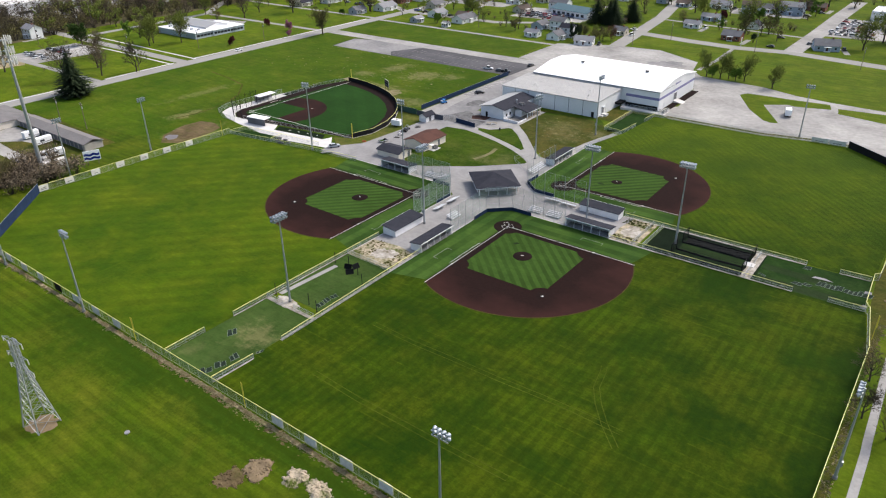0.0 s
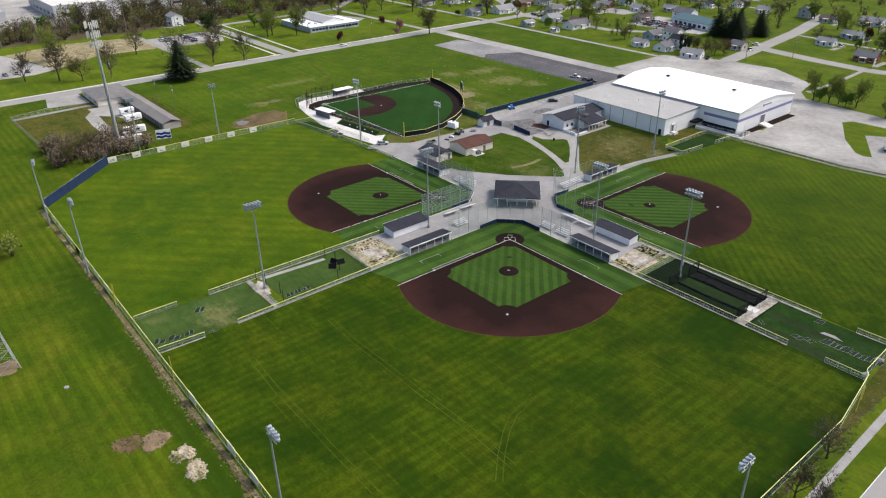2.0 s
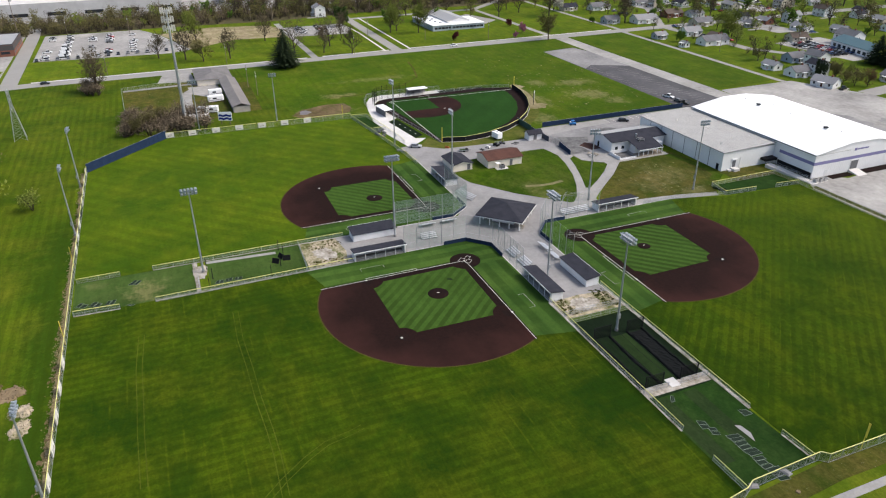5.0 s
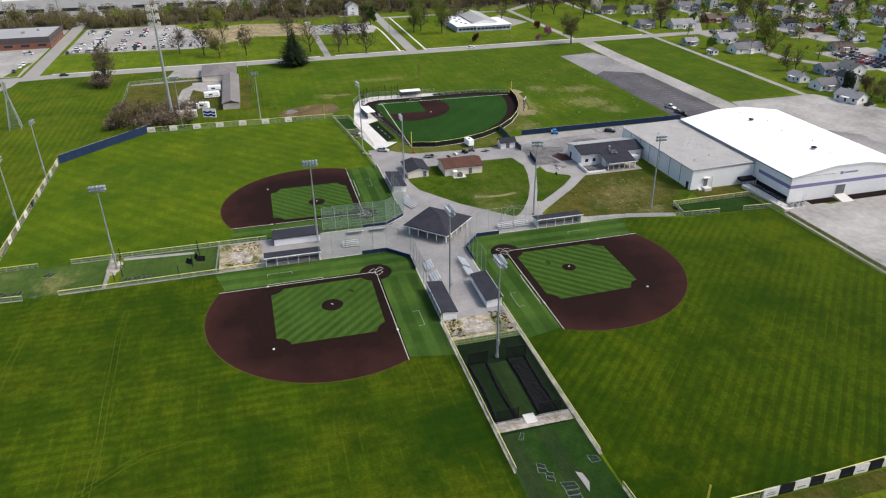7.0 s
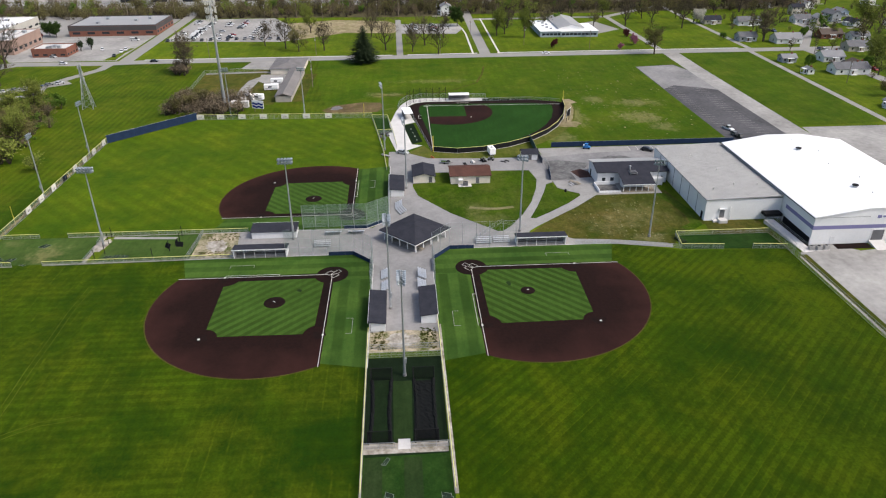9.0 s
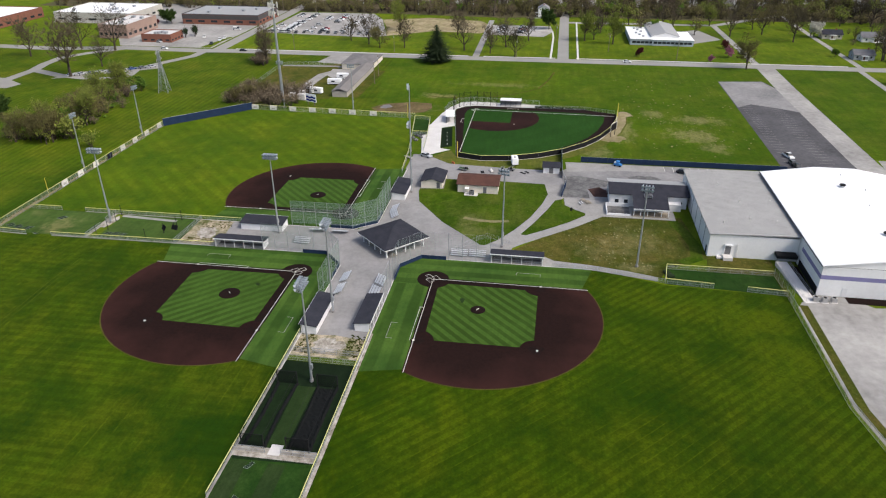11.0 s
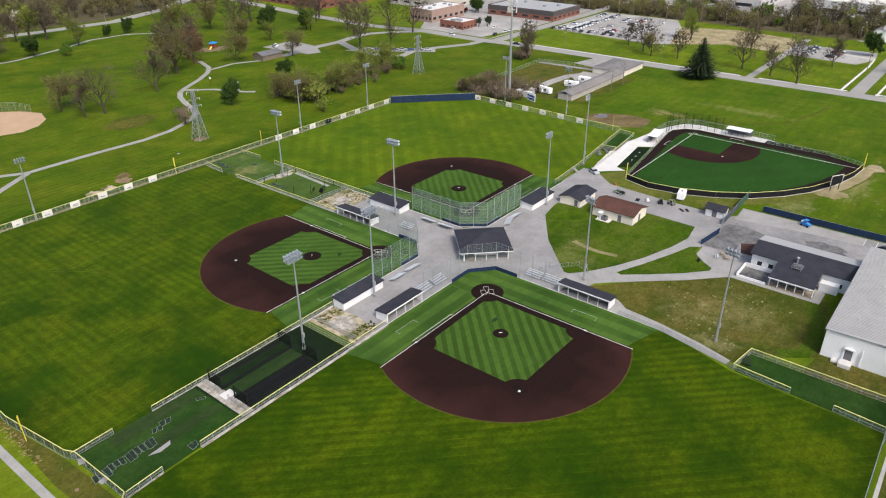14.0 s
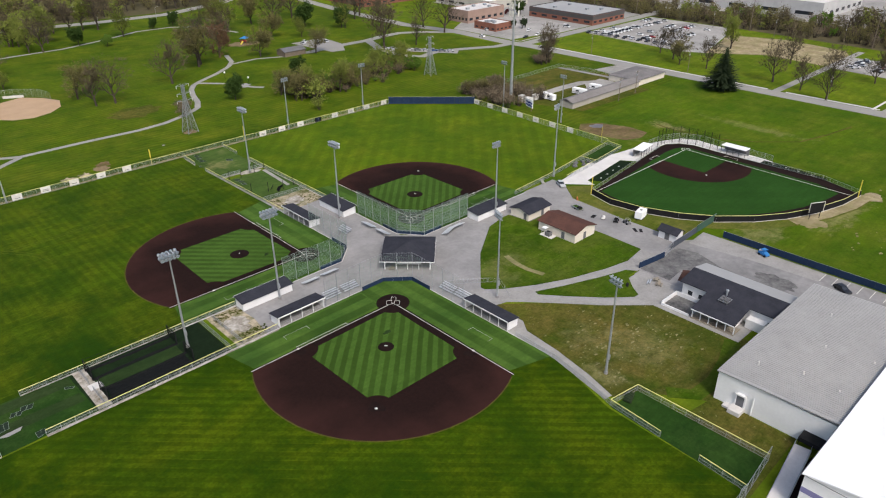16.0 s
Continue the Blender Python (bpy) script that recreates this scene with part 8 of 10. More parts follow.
o = part("manhole_cover", MB().disc(0, 0, 0.36, 0, 0.2, 10), M_SAND)
o.matrix_basis = pose(0.5, 176.2, 0)
tagged(o, "pale round concrete lid on the verge", "manhole")
# east side
sheet("dry_verge", MB().slab([(0.9, 60), (0.9, 150), (-1.8, 167.5), (-3.0, 186), (-2.2, 205), (-3.0, 266), (0.6, 262), (1.5, 205), (1.3, 186), (2.4, 172), (1.6, 150), (3.0, 60)], -0.1, 0.016), M_LAWN, "weedy brown verge outside the fence", "grass")
road("sidewalk", [(5.9, 40), (5.6, 118), (5.4, 122), (4.8, 150), (4.2, 180), (4.2, 240), (5.0, 300)], 1.5, 0.04, M_WALK, "pale concrete pavement beside the road", "pavement")
road("road", [(15.5, -100), (15.0, 100), (14.4, 160), (13.6, 300), (13, 420)], 8.6, 0.03, M_ROAD, "grey asphalt road east of the fields")
road("road_line", [(11.0, -100), (10.6, 100), (10.0, 160), (9.4, 300)], 0.15, 0.036, M_CHALK, "white road edge line", "line")
# clods and divots on the lawn beside the parking lot
cl = MB()
rnd = random.Random(61)
for i in range(90):
    x, y = rnd.uniform(-318, -205), rnd.uniform(252, 301)
    cl.slab(blob(x, y, rnd.uniform(0.2, 0.75), 36, 0.7, i)[::3], 0, rnd.uniform(0.03, 0.09))
tagged(part("clods", cl, M_SCRAP), "pale clods and divots scattered on the lawn", "soil", kind="stuff")
# strip of dead weeds along the southern fence
wd = MB()
rnd = random.Random(21)
for i in range(2600):
    x = rnd.uniform(-204, -30)
    y = 60.6 - abs(rnd.gauss(0, 0.55))
    if rnd.random() < 0.25:
        x, y = rnd.uniform(0.9, 2.6), rnd.uniform(60, 165)
    h, r, a = rnd.uniform(0.06, 0.28), rnd.uniform(0.2, 0.5), rnd.uniform(0, 3.1)
    cx, sx = r * math.cos(a), r * math.sin(a)
    wd.add([(x - cx, y - sx, 0), (x + cx, y + sx, 0), (x + cx * 0.5, y + sx, h), (x - sx, y + cx, 0), (x + sx, y - cx, 0), (x, y, h * 0.8)], [(0, 1, 2), (3, 4, 5)])
tagged(part("dead_weeds", wd, M_STRAW), "dead straw-coloured weeds along the fence", "weeds", kind="stuff")
sheet("bare_soil", MB().strip([(-204, 60.2), (-160, 60.4), (-140, 60.1), (-100, 60.3), (-60, 60.2), (-30, 60.4)], 0.9, -0.1, 0.012), M_MUD, "bare trodden soil along the fence", "soil")


# ---- trees ----
def grow(mb, tips, base, way, length, radius, level, rnd, spread, levels):
    """A limb in bent pieces, with smaller limbs."""
    p, d = Vector(base), Vector(way).normalized()
    n = 3 if level < 2 else 2
    for i in range(n):
        q = p + d * (length / n)
        r0, r1 = radius * (1 - 0.6 * i / n), radius * (1 - 0.6 * (i + 1) / n)
        mb.tube(p, q, r0, r1, 6 if level == 0 else (4 if level == 1 else 3), caps=False)
        p = q
        if level < levels:
            for _ in range(3 if level == 0 and i else 2):
                a = rnd.uniform(0, 6.283)
                side = d.orthogonal().normalized()
                side.rotate(Matrix.Rotation(a, 3, d))
                w = (d * rnd.uniform(0.6, 1.1) + Vector((0, 0, 0.12)) + side * spread * rnd.uniform(0.7, 1.2)).normalized()
                grow(mb, tips, p, w, length * rnd.uniform(0.5, 0.72), r1 * 0.68, level + 1, rnd, spread, levels)
        d = (d + Vector((rnd.uniform(-0.2, 0.2), rnd.uniform(-0.2, 0.2), rnd.uniform(0.04, 0.3)))).normalized()
    if level >= levels - 1:
        tips.append((p, d, length))


def clump(mb, c, r, n, size, rnd):
    for _ in range(n):
        o = Vector((rnd.gauss(0, r * 0.5), rnd.gauss(0, r * 0.5), rnd.gauss(0, r * 0.42)))
        p = c + o
        u = Vector((rnd.uniform(-1, 1), rnd.uniform(-1, 1), rnd.uniform(-0.6, 0.6))).normalized()
        w = u.orthogonal().normalized()
        w.rotate(Matrix.Rotation(rnd.uniform(0, 6.28), 3, u))
        s = size * rnd.uniform(0.6, 1.3)
        mb.add([p - u * s, p + w * s * 0.6, p + u * s, p - w * s * 0.6], [(0, 1, 2, 3)])


def tree_mesh(seed, h, leaf_size, leaf_n, spread, levels, twigs=11):
    rnd = random.Random(seed)
    wood, tips, cr = MB(), [], MB()
    grow(wood, tips, (0, 0, -0.2), (rnd.uniform(-0.06, 0.06), rnd.uniform(-0.06, 0.06), 1), h * 0.5, h * 0.028, 0, rnd, spread, levels)
    for p, d, ln in tips:
        for _ in range(twigs):
            w = (d + Vector((rnd.uniform(-0.9, 0.9), rnd.uniform(-0.9, 0.9), rnd.uniform(-0.3, 0.8)))).normalized()
            side = w.orthogonal().normalized()
            e = p + w * rnd.uniform(0.7, 1.7) * h * 0.085
            cr.add([p - side * 0.05, p + side * 0.05, e], [(0, 1, 2)])
        if leaf_n:
            clump(cr, p, h * 0.085, leaf_n, leaf_size, rnd)
    return wood, cr


def tree(seed, h, label, leaf, leaf_size, leaf_n, spread=0.75, levels=3, name="tree", category="tree", twigs=11):
    t = thing(name, pose(0, 0, 0), label, category, "trees of the place")
    wood, cr = tree_mesh(seed, h, leaf_size, leaf_n, spread, levels, twigs)
    part("trunk", wood, M_BARK, t, "tapered grey-brown trunk and limbs")
    part("crown", cr, leaf, t)
    return t


def spruce(seed, h, label):
    rnd = random.Random(seed)
    t = thing("spruce_tree", pose(0, 0, 0), label, "tree", "trees of the place")
    part("trunk", MB().tube((0, 0, -0.2), (0, 0, h * 0.97), h * 0.018, 0.03, 7), M_BARK, t)
    cr = MB()
    z = h * 0.06
    while z < h * 0.98:
        k = 1 - z / h
        n = max(6, int(22 * k + 5))
        for i in range(n):
            a = 6.283 * i / n + rnd.uniform(-0.25, 0.25)
            ln = h * 0.36 * k ** 0.8 * rnd.uniform(0.65, 1.12) * min(1.0, 0.5 + 2.6 * z / h) + 0.3
            for j in range(5):
                s0 = ln * (j + 0.2) / 5
                x, y, zz = s0 * math.cos(a), s0 * math.sin(a), z - 0.28 * s0 + 0.02 * s0 * s0
                w = 0.62 * (0.5 + k) * (1 - j / 7)
                dx, dy = math.cos(a), math.sin(a)
                cr.add([(x - dy * w, y + dx * w, zz - 0.25 * rnd.random()), (x + dx * ln / 4, y + dy * ln / 4, zz - 0.12), (x + dy * w, y - dx * w, zz - 0.25 * rnd.random()), (x - dx * 0.2, y - dy * 0.2, zz + 0.14)], [(0, 1, 2, 3)])
        z += h * 0.028
    part("crown", cr, M_NEEDLE, t, "dark drooping needle boughs")
    return t


def shrub(seed, h, r, label, leaf, n=280, size=0.22):
    rnd = random.Random(seed)
    t = thing("shrub", pose(0, 0, 0), label, "shrub", "shrubs of the place")
    wood, cr = MB(), MB()
    for _ in range(14):
        a, b = rnd.uniform(0, 6.28), rnd.uniform(0.2, 0.9)
        e = Vector((r * b * math.cos(a), r * b * math.sin(a), h * rnd.uniform(0.6, 1.0)))
        wood.tube((0.1 * math.cos(a), 0.1 * math.sin(a), -0.05), e, 0.05, 0.015, 4, caps=False)
        clump(cr, e * 0.85, h * 0.3, n // 14, size, rnd)
    part("woody_base", wood, M_BARK, t)
    part("crown", cr, leaf, t)
    return t


KIND = {
    "oak1": tree(1, 17, "tall bare tree with spreading grey limbs", M_TWIG, 0.14, 1, 0.95, twigs=8),
    "oak2": tree(2, 18, "tall bare tree with grey-brown twigs", M_TWIG, 0.14, 1, 0.8, twigs=8),
    "bud1": tree(3, 16, "tall tree hazed with yellow-green spring buds", M_BUD, 0.3, 9, 0.85),
    "bud2": tree(4, 15, "broad tree with brownish green spring buds", M_HAZE, 0.26, 9, 1.0),
    "leaf1": tree(5, 12, "round tree in fresh green spring leaf", M_LEAF, 0.4, 18, 0.9),
    "leaf2": tree(6, 11, "dense dark green leafy tree", M_LEAF_DK, 0.4, 20, 0.95),
    "maple": tree(15, 15, "broad maple with rusty red buds", M_RUST, 0.24, 10, 0.95),
    "plum": tree(7, 6, "small purple-leaved plum tree", M_PLUM, 0.22, 14, 1.0),
    "pink": tree(8, 6, "small flowering tree with pink blossom", M_PINK, 0.22, 12, 1.0),
    "white": tree(9, 7, "small flowering tree with white blossom", M_BLOSSOM, 0.22, 12, 1.0),
    "spruce": spruce(10, 20.5, "tall dark spruce with drooping boughs"),
    "bush": shrub(11, 3.0, 2.2, "brown leafless thicket shrub on rough grass", M_SCRUB, 340, 0.2),
    "gbush": shrub(12, 2.8, 2.2, "green leafy shrub on rough grass", M_LEAF, 420, 0.26),
    "ybush": shrub(13, 4.0, 2.6, "yellow-green budding shrub on rough grass", M_BUD, 420, 0.26),
    "dbush": shrub(14, 2.4, 2.0, "dark evergreen shrub on the lawn", M_NEEDLE, 420, 0.26),
}
def brush_mesh(seed):
    rnd = random.Random(seed)
    wood, cr = MB(), MB()
    for _ in range(15):
        a, q = rnd.uniform(0, 6.28), rnd.uniform(0.3, 3.2)
        e = Vector((q * math.cos(a), q * math.sin(a), rnd.uniform(2.0, 5.5)))
        wood.tube((0.3 * q * math.cos(a), 0.3 * q * math.sin(a), -0.1), e, 0.1, 0.03, 3, caps=False)
        clump(cr, e * 0.8, 1.9, 20, 0.24, rnd)
    return wood, cr


# cheaper trees for the woods and the far town
FAR = {"oak": (tree_mesh(41, 16, 0.36, 4, 0.85, 2, 8), M_TWIG), "bud": (tree_mesh(42, 15, 0.55, 7, 0.9, 2, 3), M_BUD), "brown": (tree_mesh(43, 14, 0.5, 8, 1.0, 2, 4), M_HAZE),
       "green": (tree_mesh(44, 11, 0.55, 13, 0.9, 2, 2), M_LEAF), "brush": (brush_mesh(46), M_HAZE), "twiggy": (brush_mesh(47), M_SCRUB), "deep": (tree_mesh(45, 10, 0.55, 13, 0.9, 2, 2), M_LEAF_DK)}


def woods(name, label, spots):
    """Many trees as one mesh; spots: kind, x, y, scale."""
    lots = {}
    rnd = random.Random(len(spots))
    for kind, x, y, k in spots:
        (wood, crown), leaf = FAR[kind]
        a, kz = rnd.uniform(0, 6.28), k * rnd.uniform(0.85, 1.2)
        ca, sa = math.cos(a) * k, math.sin(a) * k
        for src, material in ((wood, M_BARK), (crown, leaf)):
            mb = lots.setdefault(material.name, (MB(), material))[0]
            mb.add([(x + ca * p[0] - sa * p[1], y + sa * p[0] + ca * p[1], p[2] * kz) for p in src.v], src.f)
    merged(name, list(lots.values()), label, "trees")


PLACED = set()


def plant(kind, x, y, s=1.0, sz=None):
    rnd = random.Random(int(x * 13 + y * 7))
    m = pose(x, y, 0, 0, 0, rnd.uniform(0, 360)) @ Matrix.Diagonal((s, s, sz or s * rnd.uniform(0.92, 1.08), 1))
    if kind in PLACED:
        return copy_thing(KIND[kind], m)
    PLACED.add(kind)
    KIND[kind].matrix_basis = m
    return KIND[kind]


plant("spruce", -335.5, 156.2, 1.55, 1.02)
plant("bud2", -341.0, 324.0, 1.12)
# park trees
for k, x, y, s in (("oak1", -114.7, -28.4, 1.25), ("oak2", -106.5, -30.0, 0.95), ("bud2", -104.5, -48.0, 1.05), ("oak2", -149.0, -43.0, 1.25), ("bud2", -175.5, -67.0, 1.4), ("oak1", -179.0, -72.0, 1.2),
                   ("oak2", -86.0, -120.0, 1.1), ("bud1", -119.0, -171.0, 1.0), ("oak1", -126.0, -168.0, 1.0), ("leaf2", -148.0, -172.0, 1.0), ("bud1", -179.0, -180.0, 1.05), ("leaf1", -160.0, -157.0, 0.6), ("leaf2", -204.0, -192.0, 0.6), ("leaf2", -219.0, -193.0, 0.8),
                   ("oak1", -176.0, -216.0, 1.2), ("bud1", -168.0, -222.0, 1.3), ("white", -190.0, -290.0, 1.3), ("oak2", -160.0, -224.0, 1.1), ("bud1", -84.0, -91.0, 0.6), ("bud1", -140.0, -218.0, 1.1), ("oak2", -150.0, -225.0, 1.2), ("bud1", -120.0, -195.0, 1.0)):
    plant(k, x, y, s)
for k, x, y, s in (("leaf2", -157.5, 5.4, 0.95), ("oak1", -268.0, -140.0, 1.3), ("bud1", -238.0, -150.0, 1.2), ("leaf1", -226.0, -170.0, 0.9), ("oak2", -206.0, -100.0, 1.2), ("bud2", -262.0, -160.0, 1.2), ("oak1", -296.0, -160.0, 1.3), ("leaf2", -300.0, -104.0, 1.2),
                   ("bud2", -64.0, -99.0, 1.0), ("bud1", -75.0, -110.0, 1.1), ("bud2", -80.0, -138.0, 1.2), ("bud1", -137.0, -195.0, 1.2), ("maple", -195.0, -80.0, 1.2),
                   ("oak1", -338.0, -133.0, 1.3), ("bud2", -232.0, -160.0, 1.2), ("oak2", -215.0, -140.0, 1.2)):
    plant(k, x, y, s)
for k, x, y, s in (("oak1", -315.6, -123.3, 1.15), ("oak2", -325.9, -123.0, 1.15), ("oak2", -316.0, -80.8, 1.2), ("oak1", -276.0, -28.6, 1.3), ("oak2", -340.7, -64.7, 1.3), ("oak2", -298.3, -24.6, 0.95), ("oak1", -338.2, -40.9, 1.2), ("leaf2", -283.7, -125.0, 1.45), ("bud2", -241.0, -49.6, 0.95),
                   ("bud2", -212.9, -65.0, 1.0), ("bud2", -247.8, -109.7, 1.0), ("leaf2", -203.5, -12.0, 0.95), ("bud1", -262.0, -96.0, 0.7), ("bud1", -300.0, -100.0, 0.75)):
    plant(k, x, y, s)
for k, x, y, s in (("bush", -134.0, 4.0, 1.5), ("bush", -130.5, 7.0, 1.2), ("bush", -127.5, 13.8, 1.1), ("ybush", -176.0, 47.0, 1.4), ("ybush", -184.0, 34.0, 1.6)):
    plant(k, x, y, s)
rnd = random.Random(31)
# thicket along the ditch between park and pylon
for i in range(24):
    u = rnd.random()
    x, y = -180 - 76 * u + rnd.gauss(0, 4), 20 + 3 * math.sin(u * 6) + rnd.gauss(0, 6.5) - 6 * u
    plant(rnd.choice(("bush", "bush", "ybush", "gbush", "bud1", "bud2", "leaf1")), x, y, rnd.uniform(0.55, 0.85))
for i in range(12):
    plant(rnd.choice(("bud1", "bud2", "ybush", "bush")), rnd.uniform(-190, -176), rnd.uniform(8, 30), rnd.uniform(0.55, 0.8))
thick = []
for i in range(150):
    u = rnd.random()
    thick.append((rnd.choice(("brush", "brush", "twiggy", "bud", "green", "brush")), -180 - 78 * u + rnd.gauss(0, 3), 20 + 3 * math.sin(u * 6) + rnd.gauss(0, 6.0) - 6 * u, rnd.uniform(0.75, 1.2)))
    if thick[-1][0] in ("bud", "green"):
        thick[-1] = (*thick[-1][:3], rnd.uniform(0.42, 0.65))
for i in range(46):
    thick.append(("twiggy", rnd.uniform(-264, -237), rnd.uniform(74, 96) if i % 4 else rnd.uniform(94, 107), rnd.uniform(0.8, 1.25)))
woods("thicket", "tangled budding thicket along the ditch and mast", thick)
# bushes round the mast
for i in range(16):
    x, y = rnd.uniform(-262, -236.5), rnd.uniform(74, 96) if i % 4 else rnd.uniform(94, 108)
    plant("bush", x, y, rnd.uniform(0.8, 1.5), None)
for x, y in ((-246, 84), (-242, 79), (-252, 88)):
    plant("bud2", x, y, 0.5)
for i in range(9):
    plant("bush", -318 + rnd.uniform(-5, 5), 61 + rnd.uniform(-4, 4), rnd.uniform(0.8, 1.3))
plant("oak2", -320.0, 62.6, 1.0)
plant("oak1", -317.0, 63.0, 0.78, 0.95)
# trees west of the road
for k, x, y, s in (("oak2", -386, 93, 1.1), ("oak1", -376, 107, 1.1), ("bud2", -367, 116, 0.85), ("oak1", -369, 131, 0.95), ("bud1", -425, 117, 1.1), ("oak1", -367, 168, 1.15), ("oak2", -361, 184, 1.1), ("oak1", -379, 192, 1.1), ("oak2", -353, 199, 1.1),
                   ("oak1", -412, 158, 1.0), ("oak2", -400, 205, 1.1), ("bud1", -405, 240, 1.1), ("bud1", -397, 257, 1.1), ("oak1", -410, 246, 1.0), ("plum", -364, 270, 1.0), ("leaf2", -441, 217, 1.2)):
    plant(k, x, y, s * (0.76 if k[:3] == "oak" else 0.9))
# trees of the town's near yards
for k, x, y, s in (("plum", -394, 323, 1.1), ("pink", -369, 320, 1.1), ("pink", -355, 308, 0.7), ("oak1", -419, 369, 1.2), ("white", -436, 386, 1.2), ("leaf1", -379, 381, 0.7), ("oak2", -371, 403, 1.3), ("oak1", -374, 405, 1.2), ("leaf1", -303, 396, 0.95), ("leaf1", -381, 434, 1.1),
                   ("leaf1", -298, 425, 1.0), ("bud1", -300, 431, 1.1), ("bud1", -387, 476, 1.5), ("bud1", -468, 327, 1.0), ("oak1", -480, 436, 1.4), ("bud2", -244, 402, 0.55), ("bud2", -197, 407, 0.55), ("bud2", -201, 411, 0.5), ("bud1", -192, 409, 0.5), ("oak2", -187, 408, 0.6), ("bud2", -183, 404, 0.55), ("maple", -180, 409, 0.5), ("bud2", -188, 402, 0.45), ("bud1", -301, 435, 1.1)):
    plant(k, x, y, s * (0.76 if k[:3] == "oak" else 0.9))
# trees round the northern lawn
for k, x, y, s in (("bud1", -120, 474, 1.2), ("bud1", -159, 510, 1.0), ("plum", -147, 517, 1.2), ("leaf1", -125, 524, 1.2), ("oak1", -115, 526, 1.0), ("bud1", -98, 604, 1.2), ("bud1", -52, 463, 1.2), ("bud1", -46, 490, 1.3), ("bud1", -104.2, 357, 0.78), ("leaf1", -101.2, 356.6, 0.98), ("bud1", -97.5, 357.4, 0.8), ("bud1", -94.0, 359, 0.66), ("leaf1", -90.0, 356.8, 0.98), ("bud1", -86.4, 358.9, 0.76), ("bud1", -72.0, 353.2, 0.72),
                   ("leaf1", -430, -20, 0.4)):
    plant(k, x, y, s * (0.76 if k[:3] == "oak" else 0.9))
for x, y in ((-211.8, 454), (-203.5, 456), (-199.0, 453), (-194.4, 472.7), (-208.0, 472.0)):
    plant("spruce", x, y, 0.8, 0.78)
for x, y in ((-200, 398), (-197.4, 397), (-194.8, 396.4), (-202, 399)):
    plant("dbush", x, y, 0.8, 2.0)
plant("dbush", -108, 449, 1.1)
for x, y in ((-419, -57), (-430, -56), (-426, -50)):
    plant("plum" if x == -419 else "leaf2", x, y, 0.8)
for x, y in ((-380, -16.5), (-389, -13.5), (-384, -12)):
    plant("dbush", x, y, 1.3)
# bare trees on the eastern verge
for x, y, s in ((3.4, 128.0, 0.42), (8.0, 124.5, 0.5), (2.6, 141.0, 0.36)):
    plant("oak1" if x < 3 else "oak2", x, y, s)
# woods behind the car park and the far works
spots = []
for i in range(130):
    spots.append((rnd.choice(("brown", "oak", "bud", "oak", "brown", "green")), -508 + rnd.uniform(-30, 16), -170 + 5.0 * i + rnd.uniform(-3, 3), rnd.uniform(0.6, 1.0)))
for i in range(80):
    spots.append((rnd.choice(("brown", "bud", "brown")), -500 + rnd.uniform(-20, 12), -160 + 8.0 * i, rnd.uniform(0.3, 0.5)))
for i in range(620):
    spots.append((rnd.choice(("brush", "twiggy", "brush", "brush")), -514 + rnd.uniform(-30, 26), -190 + 1.1 * i + rnd.uniform(-4, 4), rnd.uniform(0.8, 1.7)))
for i in range(150):
    spots.append((rnd.choice(("brown", "oak", "bud", "oak", "oak")), rnd.uniform(-556, -505), rnd.uniform(150, 520), rnd.uniform(0.9, 1.3)))
woods("woods", "bare and budding woods behind the car park", spots)
sheet("woodland_floor", MB().slab([(-489, -200), (-486, -60), (-490, 20), (-487, 110), (-482, 180), (-492, 240), (-488, 330), (-500, 500), (-545, 500), (-546, -200)], -0.1, 0.015), M_BRUSH, "brown leaf litter under the bare woods", "woodland")
# trees scattered through the town
spots = []
for i in range(170):
    spots.append((rnd.choice(("bud", "oak", "oak", "oak", "brown", "brown", "green")), rnd.uniform(-520, -20), rnd.uniform(455, 690), rnd.uniform(0.6, 1.1)))
for i in range(190):
    spots.append((rnd.choice(("brush", "twiggy", "twiggy")), rnd.uniform(-520, -20), rnd.uniform(450, 690), rnd.uniform(0.35, 0.9)))
for i in range(50):
    spots.append((rnd.choice(("oak", "bud", "twiggy", "brush")), rnd.uniform(-460, -225), rnd.uniform(398, 460), rnd.uniform(0.45, 0.75)))
spots = [q for q in spots if not (-96 < q[1] < -50 and 470 < q[2] < 600) and not (-275 < q[1] < -222 and 445 < q[2] < 490) and abs(q[1] + 184) > 6]
for i in range(40):
    spots.append((rnd.choice(("bud", "green", "oak", "oak", "brown")), rnd.uniform(-545, -430), rnd.uniform(235, 430), rnd.uniform(0.7, 1.15)))
woods("town_trees", "scattered bare and leafing trees of the town", spots)
# woods behind the park
spots = []
for i in range(110):
    spots.append((rnd.choice(("brown", "oak", "bud", "oak", "brown")), rnd.uniform(-360, -20), rnd.uniform(-350, -258), rnd.uniform(0.9, 1.35)))
for i in range(40):
    spots.append((rnd.choice(("brown", "oak", "bud", "oak")), rnd.uniform(-140, -20), rnd.uniform(-250, -190), rnd.uniform(0.8, 1.2)))
for i in range(200):
    spots.append((rnd.choice(("brush", "twiggy", "brush")), rnd.uniform(-360, -20), rnd.uniform(-345, -262), rnd.uniform(0.8, 1.7)))
woods("woods", "bare and budding woods behind the park", spots)
sheet("woodland_floor", MB().slab([(-370, -262), (-300, -272), (-236, -254), (-180, -258), (-110, -272), (0, -262), (0, -420), (-370, -420)], -0.1, 0.015), M_BRUSH, "brown leaf litter under the bare woods", "woodland")


